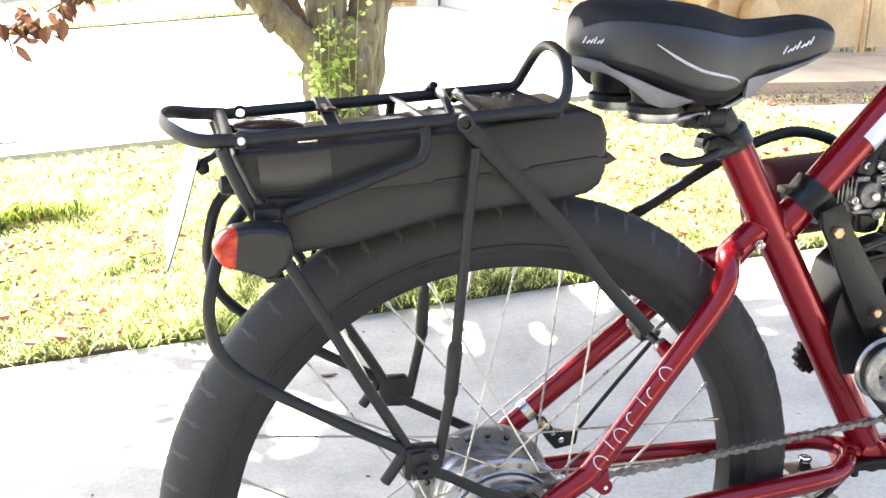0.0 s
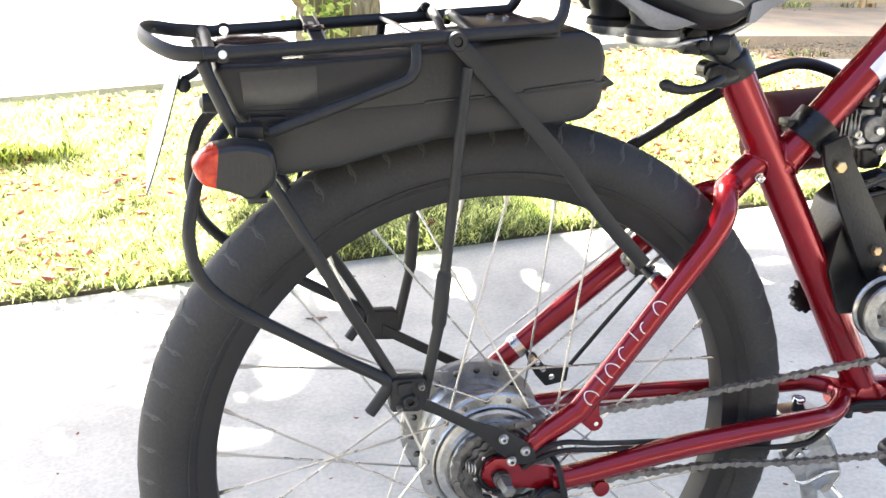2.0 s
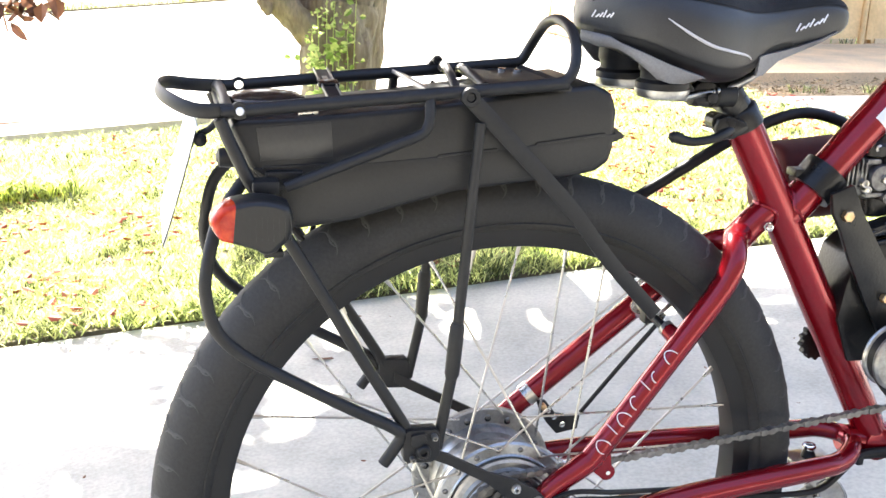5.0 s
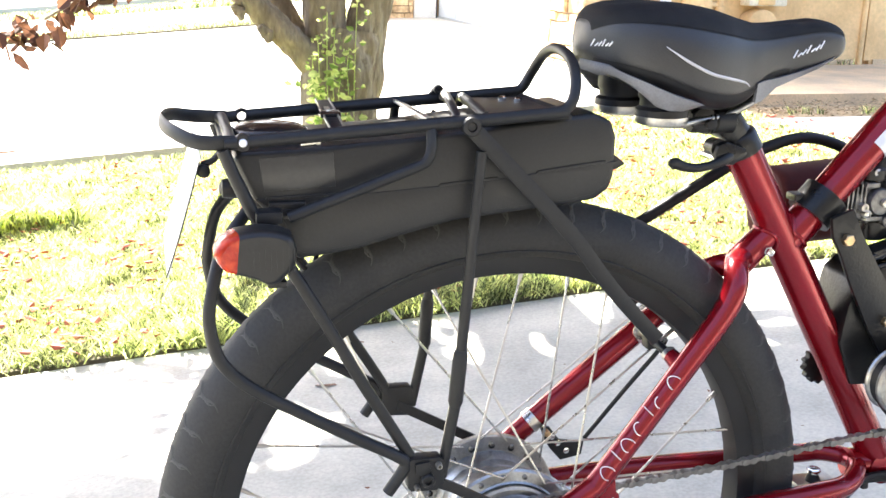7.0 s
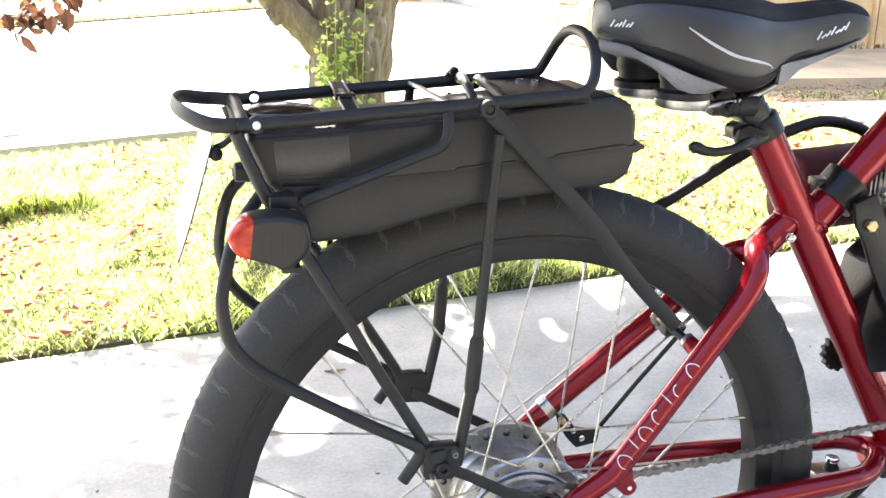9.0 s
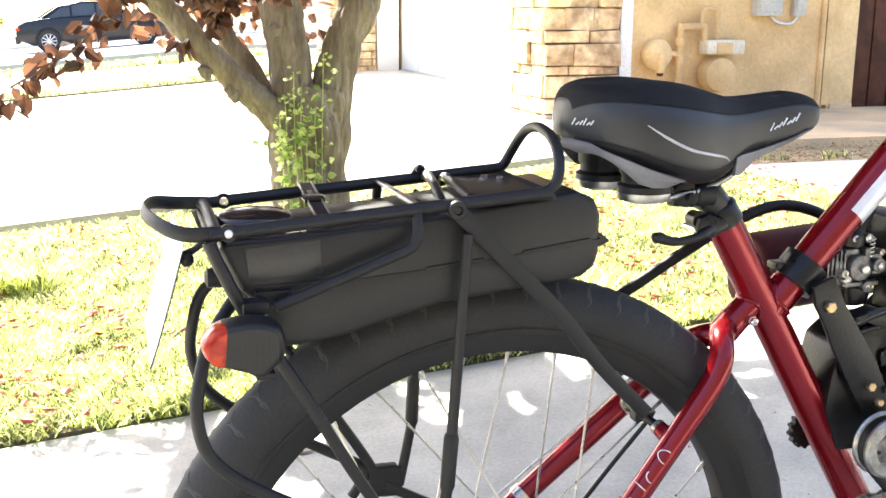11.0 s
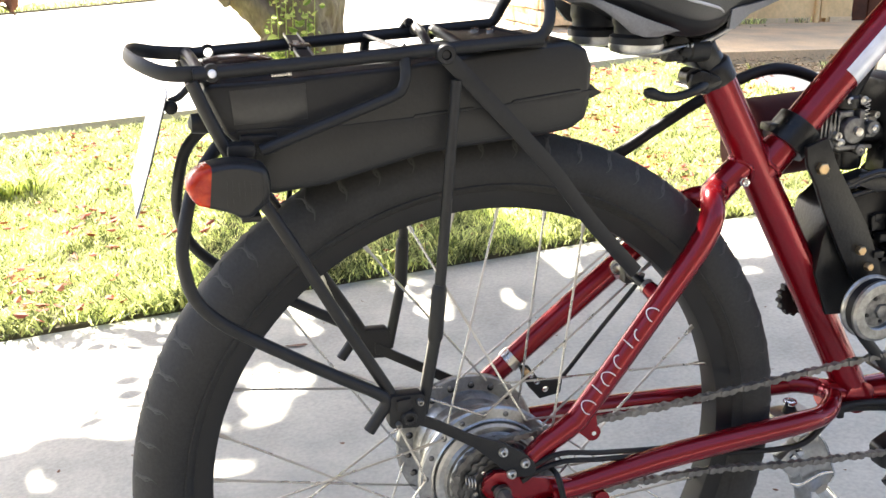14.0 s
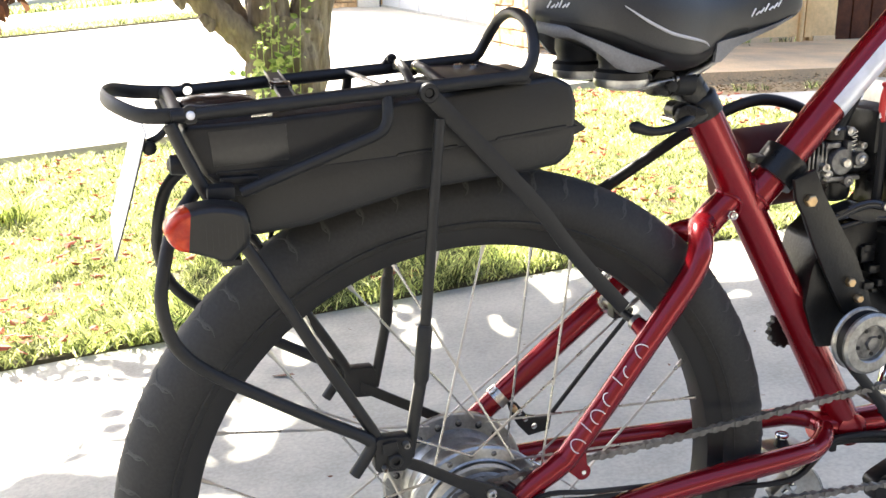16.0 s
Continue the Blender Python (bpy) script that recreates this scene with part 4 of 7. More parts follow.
        for x, z in ((-0.0035, 0.3875), (0.0190, 0.3725), (0.0055, 0.3632)) if s < 0 else ():
            bolt = part("arm_bolt", lathe([(0.0015, -0.0008), (0.0017, -0.0034), (0.0034, -0.0034), (0.0040, -0.0026), (0.0043, -0.0006), (0.0048, -0.0006), (0.0048, 0.002)], (x, s * 0.0825, z), 14), M_STEEL, rk, "bright socket bolt")
            part("socket", lathe([(0.0002, -0.0011), (0.0015, -0.0011), (0.0015, -0.0006)], (x, s * 0.0825, z), 6), M_CABLE, bolt)
        strap = [(-0.0600, s * 0.0745, 0.7555), (-0.024, s * 0.0735, 0.7195), (0.010, s * 0.072, 0.6850), (0.043, s * 0.0695, 0.6500), (0.083, s * 0.0640, 0.6010), (0.140, s * 0.050, 0.5420)] if s < 0 else [(-0.0600, 0.0745, 0.745), (-0.010, 0.0735, 0.7110), (0.050, 0.0715, 0.6640), (0.110, 0.0640, 0.6080), (0.168, 0.050, 0.5480)]
        part("front_strap", tube(strap, 0.0074, 10, 4, flat=0.25), M_RACK, rk, "flat black brace strap" if s < 0 else "")
    part("cross_wire", tube([(-0.262, N, 0.741), (-0.262, F, 0.741)], 0.004, 8, 1), M_RACK, rk)


rack()


def superbox(lo, hi, taper=0.0, segs=28, power=5.0, rings=7, front=0.0):
    """A box with generously rounded sides and ends, lengthwise along x."""
    g = Geo()
    (x0, y0, z0), (x1, y1, z1) = lo, hi
    xs, rs = [], []
    for i in range(rings):
        t = i / (rings - 1)
        xs += [t]
    prof = [(0.0, 0.80), (0.012, 0.92), (0.04, 0.985), (0.10, 1.0), (0.5, 1.0), (0.90, 1.0), (0.96, 0.97), (0.988, 0.90), (1.0, 0.78)]
    v, f = [], []
    for t, s in prof:
        for k in range(segs):
            a = 2 * math.pi * k / segs
            c, sn = math.cos(a), math.sin(a)
            cy = math.copysign(abs(c) ** (2 / power), c)
            cz = math.copysign(abs(sn) ** (2 / power), sn)
            y = (y0 + y1) / 2 + cy * (y1 - y0) / 2 * s
            z = (z0 + z1) / 2 + cz * (z1 - z0) / 2 * s + taper * (t - 0.5) + front * t
            v.append((x0 + (x1 - x0) * t, y, z))
    n = len(prof)
    for i in range(n - 1):
        for k in range(segs):
            k2 = (k + 1) % segs
            f.append((i * segs + k, (i + 1) * segs + k, (i + 1) * segs + k2, i * segs + k2))
    f += [tuple(range(segs)), tuple(reversed(range((n - 1) * segs, n * segs)))]
    return g.add(v, f)


def battery():
    seam = [(-0.2420, 0.6980), (-0.1500, 0.7000), (-0.0500, 0.7065), (0.0200, 0.7150), (0.0770, 0.7215)]
    top = [(0.0790, 0.7420), (0.0730, 0.7570), (0.0570, 0.7640), (0.0000, 0.7580), (-0.1000, 0.7460), (-0.2000, 0.7385), (-0.2500, 0.7370), (-0.2575, 0.7320)]
    bottom = [(-0.2230, 0.6770), (-0.2100, 0.6470), (-0.2030, 0.6440), (-0.1560, 0.6495), (-0.1180, 0.6595), (-0.0690, 0.6715), (0.0000, 0.6785), (0.0360, 0.6815), (0.0620, 0.6860), (0.0745, 0.6950), (0.0785, 0.7080)]
    up = tidy(part("battery_box", plate_xz([(-0.2420, 0.6980)] + bottom + top, -0.0605, 0.0605), M_PLASTIC, bike, "black plastic battery case under the rack", bevel=0.0048, sharp=60))
    low = [(x + 0.003, z - 0.0006) for x, z in reversed(seam)] + [(x + (0.004 if x < -0.19 else -0.004 if x > 0.05 else 0), z + 0.0055) for x, z in bottom]
    tidy(part("lower_case", plate_xz(low, -0.0612, 0.0612), M_PLASTIC, up, bevel=0.0005, sharp=60))
    for k in range(3):
        # moulded ledges along the side, faint
        x0 = (-0.232, -0.084, 0.004)[k]
        x1 = (-0.150, -0.030, 0.070)[k]
        z0, z1 = float(np.interp(x0, [p[0] for p in seam], [p[1] for p in seam])), float(np.interp(x1, [p[0] for p in seam], [p[1] for p in seam]))
        tidy(part("ledge", plate_xz([(x0, z0 - 0.0012), (x1, z1 - 0.0012), (x1 - 0.001, z1 + 0.0012), (x0 + 0.001, z0 + 0.0012)], -0.0621, -0.0560), M_PLASTIC, up, bevel=0.0006))
    tidy(part("end_catch", plate_xz([(0.072, 0.7285), (0.0815, 0.7245), (0.0905, 0.7180), (0.0905, 0.7160), (0.0815, 0.7120), (0.072, 0.7105)], -0.056, -0.034), M_PLASTIC, up, bevel=0.0015))
    tidy(part("cap", lathe([(0.034, -0.006), (0.0345, 0.006), (0.033, 0.0100), (0.028, 0.0130), (0.016, 0.0152), (0.004, 0.0158)], (-0.2220, 0.0, 0.7370), 40, axis="z"), M_GLOSSBLACK, up, "low domed glossy cap", sharp=60))
    # steel strip stands in for sky reflected on the glossy case top
    tidy(part("top_plate", flat_bar((-0.2010, -0.046, 0.7405), (-0.1840, -0.046, 0.7418), (0, 1, 0), 0.012, 0.004), M_STEEL, up, "bright strip imitating the sky's reflection on the case top", bevel=0.0012))
    tidy(part("latch", box((-0.2300, -0.0680, 0.6800), (-0.1990, -0.0560, 0.6960)), M_PLASTIC, up, bevel=0.003))
    for k in range(3):
        part("latch_rib", box((-0.2280, -0.0692, 0.6825 + 0.0048 * k), (-0.2010, -0.0670, 0.6848 + 0.0048 * k)), M_PLASTIC, up)
    tidy(part("side_panel", plate_xz([(-0.2330, 0.7035), (-0.2360, 0.7310), (-0.1750, 0.7350), (-0.1735, 0.7060)], -0.0611, -0.0580), M_SATIN, up, "smoother satin panel at the tail end", bevel=0.0004))
    knob = part("lock_knob", lathe([(0.004, -0.010), (0.0080, -0.008), (0.0088, 0.002), (0.008, 0.012)], (-0.2570, -0.03, 0.7010), 18, axis="x"), M_PLASTIC, up)
    part("key_slot", lathe([(0.001, -0.0112), (0.0035, -0.0108), (0.0035, -0.008)], (-0.2570, -0.03, 0.7010), 12, axis="x"), M_STEEL, knob)


battery()


def puffy(outline, y0, y1):
    """An outline in x and z, swelling between two softly rounded faces."""
    pts = [Vector((p.x, p.z)) for p in smooth_path([(x, 0, z) for x, z in outline + outline[:1]], 3)][:-1]
    n = len(pts)
    mid = sum(pts, Vector((0, 0))) / n
    v, f = [], []
    prof = ((0.0, 0.80), (0.015, 0.86), (0.05, 0.92), (0.13, 0.97), (0.28, 1.0), (0.75, 1.0), (0.92, 0.96), (1.0, 0.86))
    for t, s in prof:
        v += [(mid.x + (p.x - mid.x) * s, y0 + (y1 - y0) * t, mid.y + (p.y - mid.y) * s) for p in pts]
    for i in range(len(prof) - 1):
        f += [(i * n + k, i * n + (k + 1) % n, (i + 1) * n + (k + 1) % n, (i + 1) * n + k) for k in range(n)]
    f += [tuple(range(n)), tuple(reversed(range((len(prof) - 1) * n, len(prof) * n)))]
    return Geo().add(v, f)


def tail_light():
    shell = [(-0.2795, 0.6666), (-0.2778, 0.6720), (-0.2728, 0.6778), (-0.2654, 0.6820), (-0.2560, 0.6840), (-0.2433, 0.6854), (-0.2295, 0.6838), (-0.2197, 0.6806), (-0.2160, 0.6747), (-0.2147, 0.6626), (-0.2176, 0.6522), (-0.2238, 0.6467), (-0.2296, 0.6411), (-0.2381, 0.6403), (-0.2443, 0.6441), (-0.2546, 0.6477), (-0.2659, 0.6513), (-0.2712, 0.6530), (-0.2762, 0.6590)]
    tl = puffy(shell, -0.121, -0.088).mesh("tail_light", True)
    lens = tl.copy()
    # the lens is the tail end of the shell, cut off on a slant
    for data, side in ((tl, False), (lens, True)):
        bm = bmesh.new()
        bm.from_mesh(data)
        cutting = bmesh.ops.bisect_plane(bm, geom=bm.verts[:] + bm.edges[:] + bm.faces[:], plane_co=(-0.2610, -0.121, 0.6650), plane_no=(1.0, 0.15, -0.10), clear_outer=side, clear_inner=not side)
        bmesh.ops.holes_fill(bm, edges=[e for e in bm.edges if e.is_boundary])
        bm.to_mesh(data)
        bm.free()
    tl = tidy(part("tail_light", tl, M_PLASTIC, bike, "black tail light housing with red lens", sharp=60))
    tidy(part("lens", lens, M_LENS, tl, "red plastic lens", sharp=60))
    tidy(part("light_bracket", box((-0.244, -0.086, 0.681), (-0.222, -0.066, 0.692)), M_RACK, tl, bevel=0.003))
    for k in range(8):
        part("rib", box((-0.2490 + 0.0045 * k, -0.1213, 0.652), (-0.2484 + 0.0045 * k, -0.1205, 0.671)), M_PLASTIC, tl)
    for k, w in enumerate((0.0008, 0.006, 0.0025, 0.0035)):
        part("moulded_mark", box((-0.249 + 0.0065 * k, -0.1190, 0.6765), (-0.249 + 0.0065 * k + w, -0.1165, 0.6774)), M_GREY, tl)
    tidy(part("light_foot", box((-0.238, -0.108, 0.6345), (-0.222, -0.085, 0.640)), M_PLASTIC, tl, bevel=0.002))
    part("light_cable", tube([(-0.205, 0.0, 0.63), (-0.19, 0.0, 0.615), (-0.18, 0.02, 0.63), (-0.175, 0.03, 0.66)], 0.0025, 8, 4), M_CABLE, tl)
    return tl


LIGHT = tail_light()
for ob in [LIGHT] + list(LIGHT.children):
    ob.data.transform(Matrix.Translation((0.002, 0, 0)))


def number_plate():
    p = tagged(new("number_plate"), "small bare aluminium number plate hung behind the rack", "number plate")
    p.matrix_basis = pose(-0.281, 0.005, 0.722, 0, 17, 1.0)
    tidy(part("sheet", box((-0.0008, -0.002, -0.112), (0.0008, 0.150, 0.0)), M_PLATE, p, bevel=0.0004))
    part("edge", tube([(0.0, -0.0035, -0.004), (0.0006, -0.0035, -0.04), (0.0002, -0.0035, -0.08), (-0.0012, -0.0035, -0.112)], 0.0006, 8, 4), M_RACK, p, "thin dark rolled edge")
    for k in range(5):
        part("bar", box((-0.0014, 0.012 + 0.027 * k, -0.078), (0.0014, 0.030 + 0.027 * k, -0.036)), M_BAR, p, "dark stamped bar")
    part("hook", tube([(0.004, 0.008, -0.008), (0.012, 0.006, 0.0), (0.018, 0.004, 0.016), (0.010, 0.002, 0.022)], 0.003, 8, 4), M_RACK, p, "black wire hook")
    part("hook_screw", lathe([(0.003, -0.006), (0.006, -0.004), (0.006, 0.004), (0.003, 0.006)], (0.006, 0.006, -0.012), 12), M_RACK, p)


number_plate()


def saddle():
    sx = [0.0610, 0.0640, 0.0710, 0.0830, 0.1060, 0.1400, 0.178, 0.212, 0.241, 0.271, 0.3005, 0.3230, 0.3350, 0.3390]
    shw = [0.005, 0.019, 0.036, 0.056, 0.074, 0.079, 0.070, 0.052, 0.038, 0.030, 0.027, 0.022, 0.013, 0.004]
    szt = [0.826, 0.839, 0.848, 0.8545, 0.8580, 0.8580, 0.8530, 0.844, 0.8385, 0.8405, 0.843, 0.838, 0.829, 0.821]
    szb = [0.809, 0.804, 0.800, 0.796, 0.787, 0.772, 0.763, 0.767, 0.785, 0.791, 0.797, 0.805, 0.812, 0.817]
    fine = [Vector(p) for p in smooth_path(list(zip(sx, shw, szt)), 5)]
    low = [Vector(p) for p in smooth_path(list(zip(sx, szb, szb)), 5)]
    xs, hw, zt, zb = [p.x for p in fine], [max(0.003, p.y) for p in fine], [p.z for p in fine], [p.y for p in low]
    segs = 48

    def ring(i, grow=0.0):
        out = []
        for k in range(segs):
            a = 2 * math.pi * k / segs
            c, s = math.cos(a), math.sin(a)
            zm = zb[i] + (zt[i] - zb[i]) * 0.45
            y = (hw[i] + grow) * math.copysign(abs(c) ** (0.62 if s > 0 else 0.36), c)
            z = zm + ((zt[i] - zm + grow) * abs(s) ** 0.8 if s > 0 else -(zm - zb[i] + grow) * abs(s) ** 0.55)
            if s > 0 and 0.09 < xs[i] < 0.30:
                z -= 0.005 * max(0, 1 - abs(y) / 0.016)
            out.append((xs[i], y, z))
        return out

    def surf_y(x, z):
        """How far out the side of the saddle lies at that place."""
        h, t, b = np.interp(x, xs, hw), np.interp(x, xs, zt), np.interp(x, xs, zb)
        zm = b + (t - b) * 0.45
        s = ((z - zm) / (t - zm)) ** 1.25 if z > zm else ((zm - z) / (zm - b)) ** 1.82
        return h * max(0.0, 1 - min(1.0, s) ** 2) ** 0.31

    def skin(ks, rows, grow=0.0):
        g = Geo()
        rr = [ring(i, grow) for i in rows]
        v = [r[k % segs] for r in rr for k in ks]
        m = len(ks)
        f = [(i * m + k, i * m + k + 1, (i + 1) * m + k + 1, (i + 1) * m + k) for i in range(len(rr) - 1) for k in range(m - 1)]
        return g.add(v, f)

    g = Geo()
    v, f = [], []
    for i in range(len(xs)):
        v += ring(i)
    for i in range(len(xs) - 1):
        for k in range(segs):
            k2 = (k + 1) % segs
            f.append((i * segs + k, (i + 1) * segs + k, (i + 1) * segs + k2, i * segs + k2))
    f += [tuple(range(segs)), tuple(reversed(range((len(xs) - 1) * segs, len(xs) * segs)))]
    g.add(v, f)
    sd = tidy(part("saddle", g, M_VINYL, bike, "wide black padded cruiser saddle with grey trim", sharp=80))
    part("top_panel", skin(list(range(4, 21)), list(range(6, 61)), 0.0009), M_FABRIC, sd, "black fabric top panel", sharp=80)
    for s in (-1, 1):
        trim_x = [0.0612, 0.0645, 0.069, 0.075, 0.081, 0.090, 0.100, 0.110, 0.120, 0.132, 0.142, 0.152]
        trim_up = [0.8072, 0.8065, 0.8058, 0.8044, 0.8000, 0.7958, 0.7915, 0.7870, 0.7830, 0.7790, 0.7760, 0.7725]
        trim_low = [0.7975, 0.7965, 0.7940, 0.7950, 0.7935, 0.7875, 0.7790, 0.7700, 0.7668, 0.7665, 0.7690, 0.7715]
        v, f = [], []
        for x, zu, zl in zip(trim_x, trim_up, trim_low):
            h = np.interp(x, xs, hw)
            v += [(x, s * (h * 0.96), zu), (x, s * (h + 0.0022), zu - 0.001), (x, s * (h + 0.0018), (zu + zl) / 2), (x, s * (h - 0.001), zl), (x, s * (h * 0.92), zl)]
        for i in range(len(trim_x) - 1):
            for k in range(5):
                k2 = (k + 1) % 5
                f.append((i * 5 + k, i * 5 + k2, i * 5 + 5 + k2, i * 5 + 5 + k))
        f += [tuple(range(5)), tuple(range(len(v) - 5, len(v)))]
        tidy(part("grey_trim", Geo().add(v, f), M_GREY, sd, "grey plastic trim under the padding" if s < 0 else "", sharp=60))
        v, f = [], []
        for x, zu, zl in ((0.2225, 0.7865, 0.7690), (0.2310, 0.7885, 0.7690), (0.2507, 0.7905, 0.7815), (0.2723, 0.7945, 0.7885), (0.2976, 0.8015, 0.7975), (0.317, 0.8085, 0.8062)):
            h = np.interp(x, xs, hw)
            v += [(x, s * (h - 0.003), zu), (x, s * (h + 0.0012), zu), (x, s * (h - 0.001), zl), (x, s * (h - 0.006), zl)]
        for i in range(5):
            for k in range(4):
                k2 = (k + 1) % 4
                f.append((i * 4 + k, i * 4 + k2, i * 4 + 4 + k2, i * 4 + 4 + k))
        f += [(0, 1, 2, 3), (20, 21, 22, 23)]
        tidy(part("nose_trim", Geo().add(v, f), M_GREY, sd, "grey wedge under the nose" if s < 0 else "", sharp=60))
        seam = [(x, s * (surf_y(x, z) + 0.0004), z) for x, z in ((0.1126, 0.8226), (0.1235, 0.8157), (0.1339, 0.8097), (0.147, 0.8035), (0.1606, 0.7984), (0.178, 0.7945), (0.1926, 0.7915), (0.205, 0.7885), (0.2115, 0.7850))]
        part("piping", tube(seam, [0.0004, 0.0012, 0.0014, 0.0014, 0.0012, 0.0006], 8, 4), M_PIPING, sd)
        # maker's marks as plain slanted bars
        for x0, z0, n, pitch, h, lift in ((0.0650, 0.8195, 6, 0.0018, 0.0055, 0.0002), (0.2675, 0.8085, 7, 0.0050, 0.0068, 0.0014)):
            for k in range(n):
                x, z = x0 + pitch * k, z0 + lift * k
                hh = h * (0.5 if k % 3 == 1 else 0.75 if k % 3 else 1.1)
                pts = [(x + pitch * q, s * (surf_y(x + pitch * q, z + hh * e) + 0.0003), z + hh * e) for q, e in ((0, 0), (0.45, 0.5), (0.9, 1.0))]
                part("white_mark", tube(pts, 0.0008, 6, 1), M_WHITE, sd)
        ex = 0.1305 if s < 0 else 0.125
        part("elastomer", lathe([(0.015, -0.036), (0.0245, -0.034), (0.0245, -0.027), (0.0205, -0.024), (0.0205, -0.018), (0.0225, -0.015), (0.0225, 0.010), (0.018, 0.020)], (ex, s * 0.040, 0.791), 20, axis="z"), M_CABLE, sd, "black rubber spring block")
        part("spring_cup", lathe([(0.014, -0.005), (0.0235, -0.002), (0.0250, 0.002), (0.0250, 0.005)], (ex, s * 0.040, 0.753), 20, axis="z"), M_ALU, sd)
        part("rail", tube([(ex, s * 0.040, 0.750), (0.150, s * 0.036, 0.748), (0.172, s * 0.028, 0.750), (0.210, s * 0.021, 0.755), (0.245, s * 0.018, 0.772), (0.262, s * 0.012, 0.792)], 0.0034, 10, 5), M_ALU if s < 0 else M_RACK, sd)
    part("under_pan", skin(list(range(27, 46)), list(range(7, 45)), 0.001), M_CABLE, sd)
    tidy(part("rail_block", plate_xz([(0.190, 0.757), (0.232, 0.760), (0.252, 0.776), (0.240, 0.792), (0.190, 0.778)], -0.0155, 0.0155), M_CABLE, sd, bevel=0.004))
    part("seat_post", tube([(0.2415, 0, 0.716), (0.222, 0, 0.7495)], 0.0135, 18, 1), M_RACK, sd)
    tidy(part("post_clamp", lathe([(0.006, -0.026), (0.0120, -0.0245), (0.0130, -0.021), (0.0108, -0.018), (0.0130, -0.015), (0.0108, -0.012), (0.0130, -0.009), (0.0140, 0.024), (0.008, 0.026)], (0.184, 0, 0.7500), 24), M_ENGINE, sd, "ribbed black seat clamp"))
    tidy(part("clamp_head", plate_xz([(0.172, 0.762), (0.205, 0.764), (0.222, 0.757), (0.238, 0.735), (0.226, 0.724), (0.212, 0.730), (0.200, 0.744), (0.178, 0.742)], -0.017, 0.017), M_ENGINE, sd, bevel=0.005))
    part("clamp_barrel", lathe([(0.004, -0.020), (0.0100, -0.0185), (0.0112, -0.012), (0.0112, -0.005), (0.0095, -0.004), (0.0095, -0.0025), (0.0125, -0.002), (0.0125, 0.0), (0.0098, 0.0005), (0.0098, 0.002), (0.0125, 0.0025), (0.0125, 0.0045), (0.0100, 0.0055), (0.0118, 0.008), (0.0118, 0.026), (0.007, 0.029)], (0.1905, -0.016, 0.7478), 20, axis="x"), M_RACK, sd, "ribbed black clamp barrel", sharp=30)
    part("collar_ear", tube([(0.2035, -0.006, 0.7225), (0.2035, -0.022, 0.7225)], 0.0085, 16, 1), M_ENGINE, sd)
    part("clamp_nut", lathe([(0.002, -0.037), (0.005, -0.036), (0.005, -0.030), (0.004, -0.028)], (0.186, 0, 0.7475), 12), M_CABLE, sd)
    tidy(part("release_cam", plate_xz([(0.1985, 0.7265), (0.2085, 0.7300), (0.2285, 0.7235), (0.232, 0.7165), (0.2165, 0.7060), (0.204, 0.7070), (0.1965, 0.7145)], -0.029, -0.017), M_ENGINE, sd, bevel=0.004))
    part("quick_release", tube([(0.214, -0.024, 0.7150), (0.2035, -0.030, 0.7120), (0.1914, -0.031, 0.7080), (0.1760, -0.030, 0.7055), (0.1640, -0.029, 0.7070), (0.1560, -0.028, 0.7100), (0.1510, -0.028, 0.7095), (0.1488, -0.028, 0.7085)], [0.0062, 0.0052, 0.0044, 0.0044, 0.0048, 0.0058, 0.0054, 0.0020], 14, 5, flat=0.9), M_RACK, sd, "black quick release lever")
    part("release_bolt", lathe([(0.002, -0.0315), (0.0036, -0.0305), (0.0036, 0.010), (0.003, 0.012)], (0.2055, 0, 0.7115), 12), M_CHROME, sd)


saddle()


